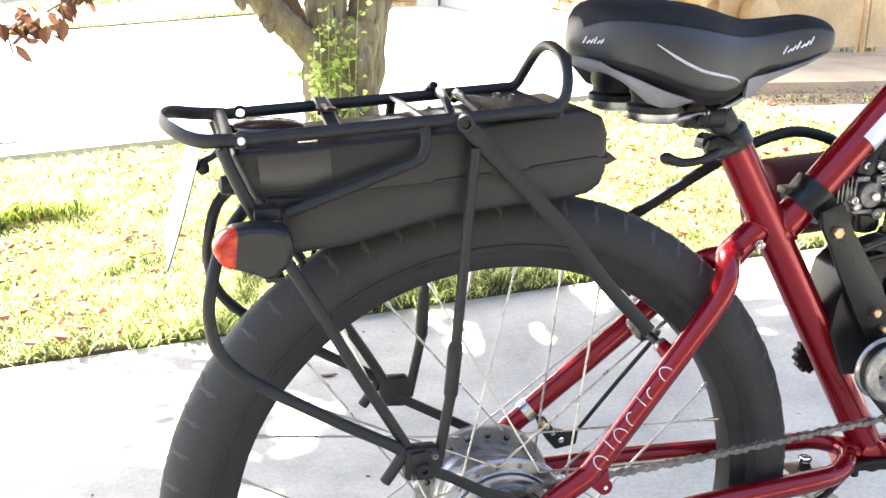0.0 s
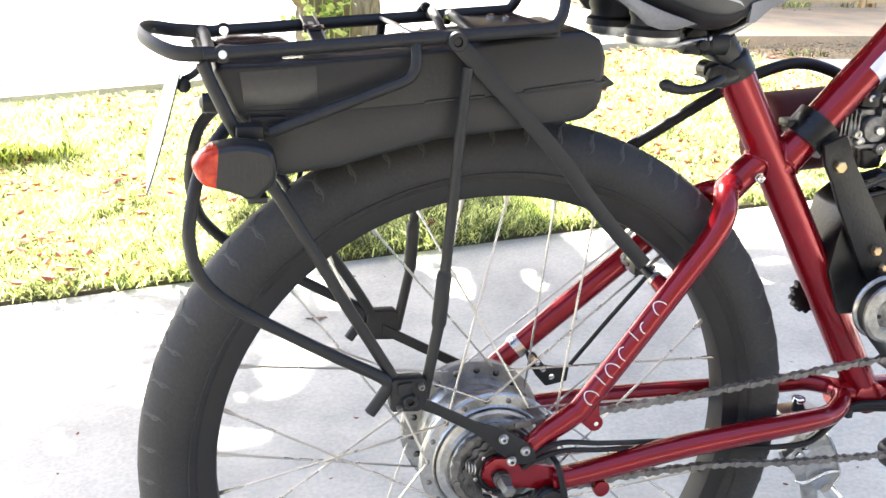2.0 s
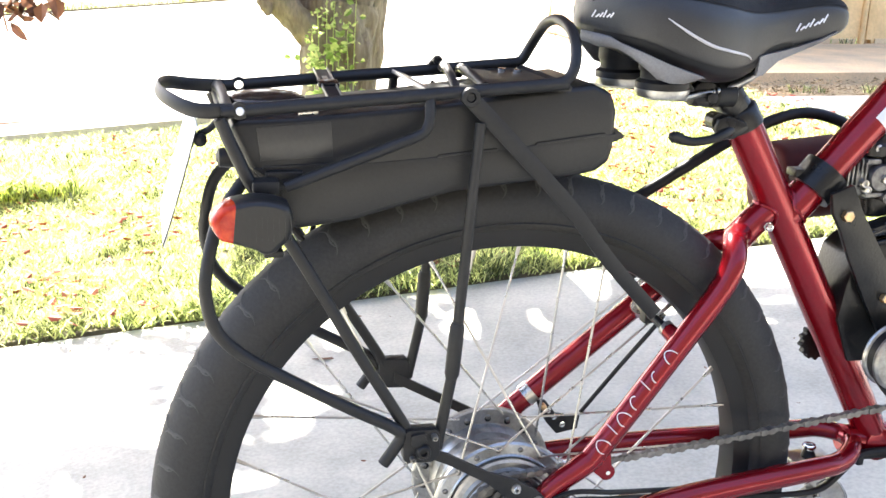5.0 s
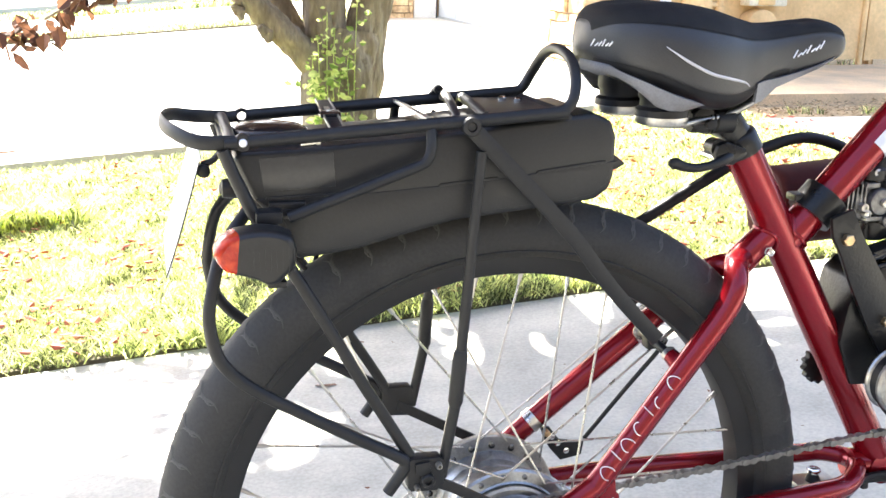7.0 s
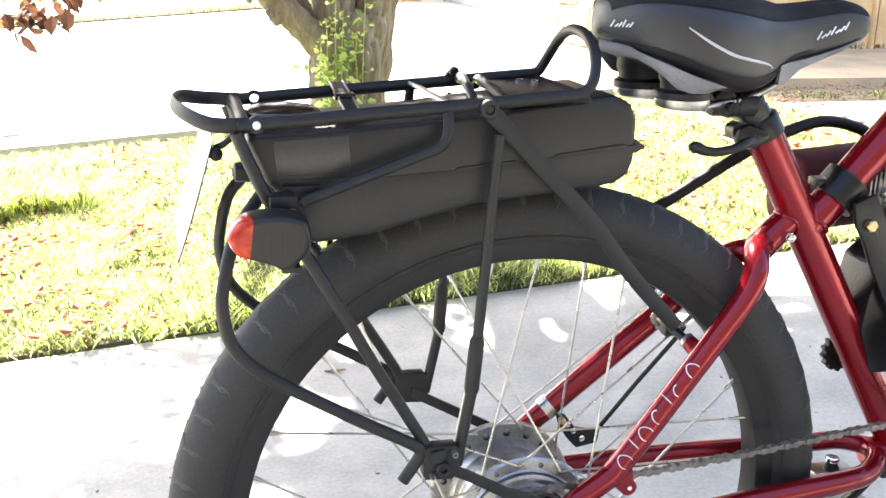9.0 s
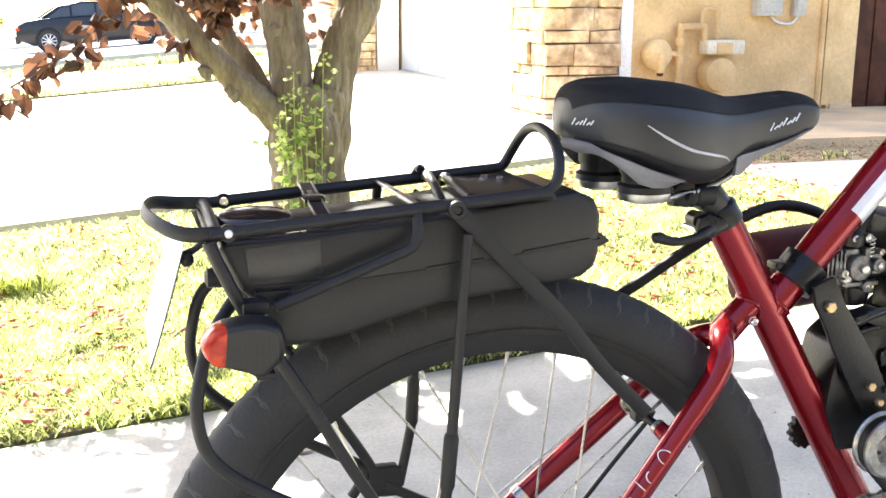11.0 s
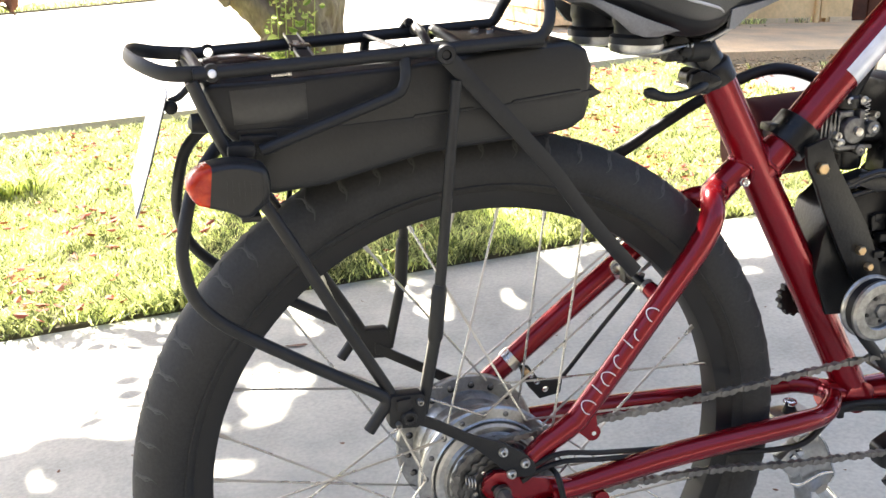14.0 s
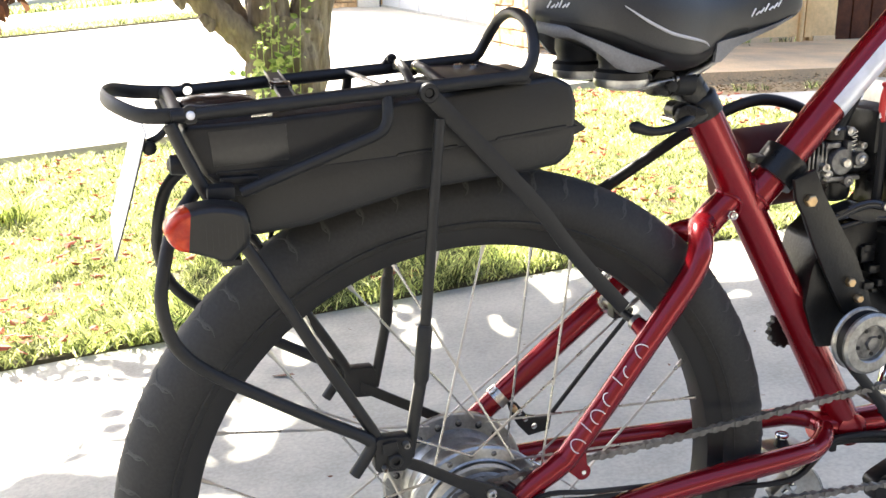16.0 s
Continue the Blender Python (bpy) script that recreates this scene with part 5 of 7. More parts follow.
def motor():
    mo = tidy(part("motor", lathe([(0.03, -0.052), (0.062, -0.050), (0.0695, -0.044), (0.0695, 0.05), (0.03, 0.052)], (0.5163, 0, 0.5566), 64), M_ENGINE, bike, "small black petrol motor in the frame", sharp=30))
    br = plate_xz([(0.3300, 0.6500), (0.3540, 0.6590), (0.3680, 0.6320), (0.3850, 0.6070), (0.4150, 0.5630), (0.4360, 0.5210), (0.4430, 0.4990), (0.4300, 0.4880), (0.4100, 0.4970), (0.3880, 0.5310), (0.3610, 0.5790), (0.3460, 0.6100), (0.3340, 0.6300)], -0.034, -0.028)
    tidy(part("bracket", br, M_ENGINE, mo, "bent black bracket with brass bolts", bevel=0.0015))
    tidy(part("bracket", plate_xz([(0.405, 0.600), (0.450, 0.600), (0.450, 0.470), (0.396, 0.475), (0.3938, 0.510), (0.3957, 0.551), (0.401, 0.565)], 0.018, 0.024), M_ENGINE, mo, bevel=0.001))
    for x, z, r in ((0.3490, 0.6280, 0.0064), (0.4080, 0.5370, 0.0052), (0.4205, 0.5180, 0.0046)):
        part("bolt", lathe([(r * .8, -0.0405), (r, -0.0395), (r, -0.033)], (x, 0, z), 6), M_BRASS, mo, "brass bolt head")
    d = Vector((0.057, 0, 0.064)).normalized()
    c = Vector((0.334, 0, 0.656))
    part("tube_clamp", tube([c - d * 0.014, c + d * 0.015], 0.0245, 24, 1), M_ENGINE, mo, "black clamp round the frame tube")
    tidy(part("clamp_ear", box((0.304, -0.006, 0.662), (0.318, 0.012, 0.670)), M_ENGINE, mo, bevel=0.002))
    # belt pulley
    pc = (0.414, 0, 0.4805)
    tidy(part("pulley", lathe([(0.0185, -0.0660), (0.0190, -0.0705), (0.0205, -0.0720), (0.0300, -0.0720), (0.0330, -0.0700), (0.0335, -0.0675), (0.0250, -0.0640), (0.0250, -0.0590), (0.0335, -0.0550), (0.0348, -0.0530), (0.0340, -0.0510), (0.010, -0.049)], pc, 48), M_PULLEY, mo, "grey metal belt pulley with recessed face", sharp=30))
    tidy(part("pulley_face", lathe([(0.004, -0.0665), (0.0178, -0.0660), (0.0183, -0.0640)], pc, 32), M_CAST, mo))
    tidy(part("pulley_nut", lathe([(0.004, -0.0705), (0.0075, -0.0695), (0.0085, -0.066)], (pc[0] + 0.004, 0, pc[2] - 0.001), 6), M_CAST, mo))
    tidy(part("belt_loop", lathe([(0.0252, -0.0635), (0.0318, -0.0660), (0.0318, -0.0565), (0.0252, -0.0595)], pc, 48, closed=True), M_CABLE, mo, "black belt round the pulley"))
    for a in (20, 110, 200, 290):
        part("face_notch", lathe([(0.001, -0.0675), (0.0022, -0.0672), (0.0022, -0.065)], (pc[0] + 0.0135 * math.cos(radians(a)), 0, pc[2] + 0.0135 * math.sin(radians(a))), 8), M_CABLE, mo)
    part("belt", tube([(0.388, -0.060, 0.476), (0.402, -0.058, 0.455), (0.4295, -0.052, 0.427), (0.453, -0.052, 0.400), (0.508, -0.052, 0.3265), (0.530, -0.052, 0.298)], 0.0062, 10, 4, flat=0.7), M_CABLE, mo, "black drive belt")
    part("belt", tube([(0.424, -0.052, 0.497), (0.48, -0.052, 0.484), (0.62, -0.052, 0.456)], 0.0055, 10, 3, flat=0.7), M_CABLE, mo)
    # carburettor and fins
    cb = tidy(part("carburettor", plate_xz([(0.366, 0.660), (0.380, 0.6805), (0.415, 0.677), (0.4265, 0.672), (0.4285, 0.645), (0.418, 0.632), (0.389, 0.636), (0.372, 0.645)], -0.006, 0.030), M_CAST, mo, "dull cast carburettor", bevel=0.003))
    tidy(part("throat", lathe([(0.008, -0.016), (0.013, -0.015), (0.0145, -0.012), (0.0145, 0.0)], (0.400, 0, 0.660), 24), M_CAST, cb))
    tidy(part("throat_cap", lathe([(0.002, -0.0205), (0.0045, -0.020), (0.0048, -0.014)], (0.402, 0, 0.6595), 12), M_STEEL, cb))
    for x, z, r, y in ((0.4195, 0.6625, 0.0075, -0.020), (0.4195, 0.6625, 0.0040, -0.0225), (0.4085, 0.6400, 0.0060, -0.018), (0.3850, 0.6480, 0.0042, -0.016), (0.4120, 0.6900, 0.0048, -0.010), (0.3955, 0.6900, 0.0040, -0.010)):
        tidy(part("boss", lathe([(r * 0.4, y + 0.001), (r * 0.5, y), (r, y + 0.0008), (r, y + 0.014)], (x, 0, z), 16), M_CAST if r > 0.005 else M_STEEL, cb))
    for k in range(5):
        tidy(part("rib", box((0.3640 + 0.0042 * k, -0.008 - 0.001 * k, 0.650 + 0.002 * (k % 3)), (0.3662 + 0.0042 * k, 0.02, 0.676 + 0.003 * (k % 2))), M_CAST, cb, bevel=0.0006))
    part("throttle_spring", tube([(0.4120 + 0.0026 * math.cos(k * 1.6), -0.014 + 0.0026 * math.sin(k * 1.6), 0.670 + 0.0011 * k) for k in range(22)], 0.0006, 6, 2), M_STEEL, cb)
    part("throttle_wire", tube([(0.399, -0.004, 0.694), (0.404, -0.008, 0.712), (0.414, -0.010, 0.732), (0.430, -0.008, 0.750)], 0.0018, 8, 4), M_CABLE, cb)
    for x0, z0, x1, z1, y in ((0.382, 0.674, 0.398, 0.680, -0.012), (0.404, 0.669, 0.412, 0.681, -0.015), (0.384, 0.640, 0.424, 0.645, -0.014), (0.372, 0.652, 0.384, 0.668, -0.010), (0.416, 0.652, 0.427, 0.674, -0.013), (0.388, 0.645, 0.393, 0.655, -0.012)):
        tidy(part("casting", box((x0, y, z0), (x1, -0.004, z1)), M_CAST, cb, bevel=0.0016))
    for x, z, r in ((0.4225, 0.6625, 0.0050), (0.4085, 0.6380, 0.0045), (0.3795, 0.6555, 0.0042), (0.4235, 0.6760, 0.0034)):
        tidy(part("screw", lathe([(r * 0.45, -0.0150), (r * 0.5, -0.0175), (r, -0.0170), (r, -0.008)], (x, 0, z), 12), M_STEEL, cb))
    tidy(part("carb_top", lathe([(0.010, 0.0), (0.0155, 0.002), (0.0155, 0.012), (0.012, 0.016), (0.006, 0.020)], (0.399, 0.005, 0.680), 20, axis="z"), M_ENGINE, cb, "black screw cap"))
    tidy(part("float_bowl", lathe([(0.010, -0.018), (0.0165, -0.015), (0.018, -0.004), (0.018, 0.003)], (0.407, 0.006, 0.634), 24, axis="z"), M_ENGINE, cb, "black float bowl"))
    tidy(part("air_box", plate_xz([(0.4325, 0.711), (0.4520, 0.7165), (0.4677, 0.7125), (0.4775, 0.679), (0.433, 0.667)], -0.020, 0.03), M_ENGINE, mo, "black ignition box", bevel=0.003))
    tidy(part("coil_leg", box((0.4375, -0.018, 0.612), (0.4500, 0.01, 0.708)), M_ENGINE, mo, bevel=0.003))
    tidy(part("shroud_plate", plate_xz([(0.4499, 0.6704), (0.4685, 0.6652), (0.4957, 0.6334), (0.51, 0.60), (0.452, 0.6187)], -0.034, -0.028), M_PLASTIC, mo, bevel=0.001))
    for x, z in ((0.4475, 0.672), (0.440, 0.616), (0.4555, 0.608)):
        part("screw", lathe([(0.001, -0.030), (0.0028, -0.029), (0.0028, -0.018)], (x, 0, z), 10), M_STEEL, mo)
    tidy(part("manifold", lathe([(0.012, -0.02), (0.012, 0.05), (0.016, 0.05), (0.016, 0.06)], (0.43, 0, 0.655), 18, axis="x"), M_ENGINE, mo))
    # white strip paints the highlight along the box's upper edge
    part("box_label", plate_xz([(0.4345, 0.7040), (0.4520, 0.7095), (0.4520, 0.7145), (0.4345, 0.7095)], -0.0212, -0.0195), M_WHITE, mo)
    head = tidy(part("cylinder_head", box((0.494, 0.006, 0.64), (0.56, 0.055, 0.728)), M_CAST, mo, "grey cast cylinder with cooling fins", bevel=0.004))
    for k in range(12):
        x = 0.479 + 0.0062 * k
        tidy(part("cooling_fin", plate_xz([(x, 0.700), (x + 0.0035, 0.700), (x + 0.0075, 0.7345), (x + 0.004, 0.7345)], 0.0, 0.062), M_ZINC, head, bevel=0.0008))
    for k in range(4):
        tidy(part("cooling_fin", box((0.482, 0.0, 0.660 + 0.0095 * k), (0.575, 0.060, 0.664 + 0.0095 * k)), M_ENGINE, head, bevel=0.0008))
    tidy(part("fin_shroud", box((0.470, -0.035, 0.588), (0.60, 0.04, 0.662)), M_ENGINE, mo, bevel=0.008))
    tidy(part("deck_plate", plate_xz([(0.382, 0.6123), (0.4115, 0.620), (0.4643, 0.6027), (0.4235, 0.5977)], -0.034, -0.012), M_ENGINE, mo, bevel=0.0015))
    part("mount_bar", tube([(0.385, -0.030, 0.606), (0.420, -0.034, 0.6185), (0.455, -0.036, 0.6140), (0.56, -0.036, 0.6120)], 0.0050, 12, 4, flat=0.7), M_GLOSSBLACK, mo, "glossy black mounting bar")
    part("mount_bar", tube([(0.392, -0.022, 0.592), (0.430, -0.030, 0.6020), (0.470, -0.034, 0.5990), (0.56, -0.034, 0.5960)], 0.0036, 10, 4), M_GLOSSBLACK, mo)
    for x, z, r in ((0.4390, 0.6165, 0.0046), (0.4750, 0.6200, 0.0040), (0.4550, 0.5600, 0.0050), (0.4640, 0.5420, 0.0036), (0.4720, 0.5700, 0.0030)):
        tidy(part("case_bolt", lathe([(r * 0.5, -0.0395), (r * 0.55, -0.0425), (r, -0.042), (r, -0.034)], (x, 0, z), 6), M_STEEL, mo))
    tidy(part("crank_case", plate_xz([(0.3780, 0.5800), (0.3700, 0.5450), (0.3660, 0.5100), (0.3860, 0.4600), (0.4900, 0.4580), (0.4900, 0.6000), (0.4020, 0.6000)], -0.022, 0.040), M_ENGINE, mo, bevel=0.006))
    rng = random.Random(9)
    for k in range(18):
        x, z = rng.uniform(0.425, 0.50), rng.uniform(0.52, 0.60)
        s = rng.uniform(0.004, 0.011)
        tidy(part("casting", box((x, -0.026 - rng.uniform(0, 0.012), z), (x + s * 1.6, -0.02, z + s)), M_ENGINE, mo, bevel=0.001))
    part("exhaust_bend", tube([(0.475, -0.030, 0.412), (0.4790, -0.030, 0.4265), (0.490, -0.030, 0.4330), (0.502, -0.028, 0.4285), (0.511, -0.026, 0.412)], 0.0092, 18, 6), M_CHROME, mo, "chromed bend of the exhaust")
    tidy(part("mount_plate", box((0.463, -0.0310, 0.3885), (0.62, -0.002, 0.3930)), M_CAST, mo, "flat grey mounting plate", bevel=0.001))
    tidy(part("mount_lip", box((0.468, -0.0355, 0.3790), (0.62, -0.0312, 0.3928)), M_ENGINE, mo, bevel=0.001))
    tidy(part("plate_nut", lathe([(0.002, 0.011), (0.0055, 0.0105), (0.0065, 0.009), (0.0065, 0.0)], (0.484, -0.020, 0.3932), 6, axis="z"), M_STEEL, mo))
    tidy(part("plate_nut", lathe([(0.002, 0.010), (0.006, 0.0095), (0.007, 0.008), (0.007, 0.0)], (0.533, -0.018, 0.3932), 6, axis="z"), M_BRASS, mo))
    cover = tidy(part("drive_cover", plate_xz([(0.4640, 0.2960), (0.4660, 0.3020), (0.4740, 0.3070), (0.5200, 0.3300), (0.560, 0.342), (0.620, 0.342), (0.620, 0.240), (0.510, 0.252), (0.4920, 0.268), (0.4690, 0.2760)], -0.046, -0.024), M_ENGINE, mo, "black drive cover near the crank", bevel=0.003))
    part("cover_stub", tube([(0.4930, -0.046, 0.2740), (0.4840, -0.048, 0.2670), (0.4730, -0.050, 0.2590)], [0.0070, 0.0066, 0.0066], 14, 2), M_CABLE, cover)
    part("lead", tube([(0.4400, -0.018, 0.700), (0.4370, -0.020, 0.7150), (0.4370, -0.022, 0.7310), (0.4440, -0.023, 0.7460), (0.4585, -0.022, 0.7530), (0.52, -0.01, 0.757)], 0.0036, 10, 5), M_WIRE, mo, "red ignition lead")
    part("lead", tube([(0.4595, -0.013, 0.7135), (0.4500, -0.016, 0.7240), (0.4360, -0.020, 0.7390)], 0.0026, 8, 5), M_WIRE, mo)
    part("fuel_hose", tube([(0.398, 0.0, 0.688), (0.407, 0.0, 0.705), (0.417, 0.0, 0.725), (0.426, 0.0, 0.745)], 0.0075, 12, 4), M_CABLE, mo)
    part("black_cable", tube([(0.4440, -0.018, 0.60), (0.4430, -0.02, 0.65), (0.4410, -0.02, 0.70)], 0.005, 8, 4), M_CABLE, mo)


motor()


def tensioner():
    out = []
    for k in range(56):
        a = 2 * math.pi * k / 56
        r = 0.0225 if k % 4 in (1, 2) else 0.0195
        out.append((0.3830 + r * math.cos(a), 0.4660 + r * math.sin(a)))
    tn = tidy(part("chain_tensioner", plate_xz(out, 0.026, 0.034), M_ENGINE, bike, "black toothed chain tensioner wheel", bevel=0.0006))
    part("tensioner_bolt", lathe([(0.002, -0.004), (0.006, -0.003), (0.006, 0.004)], (0.383, 0.026, 0.466), 6), M_STEEL, tn)
    part("tensioner_arm", tube([(0.383, 0.030, 0.466), (0.410, 0.028, 0.430)], 0.006, 10, 1), M_ENGINE, tn)


tensioner()


def fuel_tank():
    ft = tidy(part("fuel_tank", superbox((0.327, 0.045, 0.596), (0.452, 0.125, 0.684), taper=0.010, power=2.6), M_DARKRED, bike, "dark red fuel tank behind the seat tube", sharp=60))
    part("hose", tube([(0.10, 0.072, 0.585), (0.168, 0.068, 0.628), (0.256, 0.062, 0.682), (0.300, 0.060, 0.704), (0.347, 0.060, 0.716), (0.391, 0.060, 0.708), (0.42, 0.05, 0.69)], 0.0062, 12, 6), M_CABLE, ft, "looped black hose")


fuel_tank()


def stand():
    fan = [(0.3710, 0.3170), (0.3815, 0.3215), (0.3920, 0.3215), (0.4040, 0.3080), (0.4125, 0.2910), (0.4190, 0.2740), (0.4225, 0.2650), (0.4180, 0.2550), (0.4140, 0.2500), (0.4050, 0.2440), (0.3930, 0.2470), (0.3830, 0.2590), (0.3760, 0.2750)]
    st = tidy(part("centre_stand", plate_xz(fan, -0.0235, -0.0205), M_ZINC, bike, "chromed two-legged centre stand", bevel=0.001))
    tidy(part("back_plate", plate_xz([(x + 0.016, z - 0.026) for x, z in fan], 0.0180, 0.0210), M_ZINC, st, bevel=0.001))
    # chrome bead draws the highlight along the dull plate's rim
    part("fan_rim", tube([(x, -0.0238, z) for x, z in fan[1:8]], 0.0014, 8, 3), M_CHROME, st, "bright bead imitating the highlight on the stand plate's rim")
    part("fan_lip", tube([(0.3625, -0.0270, 0.2645), (0.3720, -0.0285, 0.2610), (0.3810, -0.0280, 0.2630), (0.4020, -0.0270, 0.2700), (0.4190, -0.0250, 0.2690)], [0.0012, 0.0026, 0.0022, 0.0026, 0.0016], 10, 4, flat=0.6), M_CHROME, st)
    tidy(part("pivot_block", plate_xz([(0.3430, 0.2970), (0.3550, 0.3075), (0.3680, 0.3140), (0.3760, 0.3020), (0.3740, 0.2760), (0.3660, 0.2700), (0.3580, 0.2760), (0.3500, 0.2850)], -0.0300, -0.0120), M_ZINC, st, bevel=0.004))
    # small chrome lozenges imitate the glints on the pivot block
    for x, z in ((0.3575, 0.3000), (0.3650, 0.3065)):
        tidy(part("pivot_lug", plate_xz([(x - 0.0045, z + 0.0005), (x + 0.0010, z + 0.0050), (x + 0.0065, z - 0.0020), (x + 0.0010, z - 0.0065)], -0.0340, -0.0290), M_CHROME, st, bevel=0.0014))
    part("pivot_bolt", lathe([(0.002, -0.003), (0.0040, -0.002), (0.0052, 0.004)], (0.3985, -0.0235, 0.2680), 12), M_ZINC, st)
    for s, a, b in ((-1, (0.4040, -0.0290, 0.2520), (0.4555, -0.040, 0.1930)), (1, (0.4160, 0.026, 0.2400), (0.4300, 0.026, 0.1860))):
        u, w = Vector(a), Vector(b)
        d = (w - u).normalized()
        foot = u + d * ((gz(0.45) + 0.006 - u.z) / d.z)
        part("stand_leg", tube([u, u.lerp(w, 0.30), u.lerp(w, 0.45), w, foot], [0.0080, 0.0078, 0.0118, 0.0072, 0.0072] if s < 0 else 0.0098, 16, 4, flat=0.7 if s < 0 else 1.0), M_CHROME if s < 0 else M_ZINC, st)
        part("leg_sleeve", tube([w if s > 0 else u.lerp(foot, 0.72), foot], 0.0128, 16, 1), M_CABLE, st, "black rubber foot sleeve")
    tidy(part("crimp", tube([(0.4215, -0.0400, 0.2400), (0.4330, -0.0420, 0.2270)], [0.0030, 0.0016], 10, 1, flat=0.6), M_CHROME, st))
    tidy(part("stand_plate", box((0.350, -0.022, 0.330), (0.400, 0.022, 0.337)), M_ALU, st, bevel=0.002))
    part("stand_bolt", lathe([(0.0040, 0.0), (0.0078, 0.0), (0.0078, 0.0035), (0.0070, 0.0045), (0.0046, 0.0045), (0.0040, 0.0025)], (0.3735, 0.004, 0.3470), 20, axis="z", closed=True), M_CHROME, st, "round bolt head in the yoke")
    part("stand_post", tube([(0.3735, 0.004, 0.3490), (0.3735, 0.003, 0.334)], [0.0042, 0.010], 14, 1), M_CABLE, st)


stand()


def brake_and_cables():
    bk = tidy(part("brake_arm", plate_xz([(-0.0235, 0.3330), (-0.0215, 0.3220), (-0.0190, 0.3100), (-0.0100, 0.2965), (0.0030, 0.2910), (0.0350, 0.2900), (0.0530, 0.2860), (0.0650, 0.2815), (0.0740, 0.2850), (0.0760, 0.2930), (0.0680, 0.2990), (0.0340, 0.3050), (0.0100, 0.3140), (-0.0090, 0.3200), (-0.0140, 0.3300)], -0.0895, -0.0835), M_RACK, bike, "black shift lever arm at the axle", bevel=0.002))
    tidy(part("arm_rib", plate_xz([(0.0130, 0.2985), (0.0500, 0.2920), (0.0505, 0.2955), (0.0150, 0.3040)], -0.0906, -0.0890), M_CHAIN, bk, bevel=0.0004))
    tidy(part("axle_washer", plate_xz([(-0.0225, 0.3370), (-0.0130, 0.3290), (-0.0060, 0.3260), (-0.0080, 0.3170), (-0.0140, 0.3150), (-0.0200, 0.3210)], -0.0835, -0.0800), M_ALU, bk, "grey keyed axle washer", bevel=0.0008))
    part("arm_screw", lathe([(0.0025, -0.002), (0.003, -0.005), (0.0068, -0.004), (0.0076, 0.0), (0.0076, 0.002)], (-0.0005, -0.0905, 0.3045), 14), M_CHROME, bk)
    part("arm_screw", lathe([(0.0015, -0.002), (0.002, -0.004), (0.0045, -0.003), (0.005, 0.002)], (0.0655, -0.0905, 0.2930), 12), M_CHROME, bk)
    part("cable_end", tube([(0.066, -0.084, 0.306), (0.0792, -0.081, 0.3032), (0.1302, -0.08, 0.2841)], 0.0022, 8, 3), M_CABLE, bk)
    part("adjuster", tube([(0.0709, -0.082, 0.3058), (0.0792, -0.081, 0.3032)], 0.0042, 10, 1), M_CABLE, bk)
    tidy(part("shift_drum", lathe([(0.004, -0.083), (0.0145, -0.081), (0.0165, -0.078), (0.0150, -0.075), (0.0165, -0.072), (0.0150, -0.069), (0.0165, -0.066), (0.006, -0.060)], (0.050, 0, 0.3085), 20), M_ENGINE, bk))
    part("zip_tie", tube([(0.0545, -0.066, 0.352), (0.0552, -0.078, 0.350), (0.0597, -0.081, 0.3317), (0.0654, -0.081, 0.3082), (0.066, -0.076, 0.300)], 0.0021, 6, 3, flat=1.6), M_CABLE, bk)
    part("cable", tube([(0.030, -0.072, 0.362), (0.0580, -0.075, 0.3730), (0.1000, -0.068, 0.3640), (0.1480, -0.050, 0.3500), (0.2000, -0.036, 0.3390), (0.2600, -0.032, 0.3350), (0.3200, -0.030, 0.3400)], 0.0027, 8, 4), M_CABLE, bk)
    part("cable", tube([(0.020, -0.073, 0.348), (0.0380, -0.075, 0.3590), (0.0640, -0.074, 0.3635), (0.1000, -0.067, 0.3560), (0.1500, -0.048, 0.3420), (0.2100, -0.036, 0.3300), (0.2700, -0.036, 0.3220), (0.3300, -0.036, 0.3165), (0.3694, -0.034, 0.3185), (0.3998, -0.030, 0.3400), (0.4200, -0.026, 0.3505), (0.465, -0.022, 0.3480), (0.540, -0.020, 0.3370), (0.62, -0.02, 0.326)], [0.0027, 0.0027, 0.0030, 0.0044, 0.0046], 8, 4), M_CABLE, bk, "black cable under the chain stay")
    part("cable", tube([(0.4080, -0.020, 0.3450), (0.4300, -0.020, 0.3445), (0.465, -0.018, 0.3410), (0.540, -0.018, 0.3290), (0.62, -0.018, 0.318)], 0.0045, 10, 4), M_CABLE, bk)
    tidy(part("cable_guide", box((0.4130, -0.030, 0.3380), (0.4210, -0.012, 0.3470)), M_CABLE, bk, bevel=0.002))
    part("cable", tube([(0.176, 0.010, 0.517), (0.1835, 0.02, 0.5075), (0.150, 0.036, 0.452), (0.1138, 0.05, 0.3935)], 0.0024, 8, 3), M_CABLE, bk)
    part("stay_clip", tube([(0.0525, 0.0617, 0.4125), (0.0605, 0.0615, 0.4192)], 0.0131, 18, 1), M_STEEL, bk, "silver clip on the far stay")
    clip = plate_xz([(0.062, 0.412), (0.072, 0.412), (0.084, 0.396), (0.100, 0.392), (0.112, 0.392), (0.110, 0.376), (0.086, 0.372), (0.074, 0.386), (0.066, 0.400)], 0.046, 0.052)
    tidy(part("far_caliper", clip, M_RACK, bk, "black arm clipped to the far stay", bevel=0.0015))
    for x, z in ((0.074, 0.402), (0.081, 0.394), (0.091, 0.384)):
        part("arm_screw", lathe([(0.001, -0.003), (0.0034, -0.0025), (0.0034, 0.002)], (x, 0.046, z), 10), M_CHROME, bk)
    g = Geo()
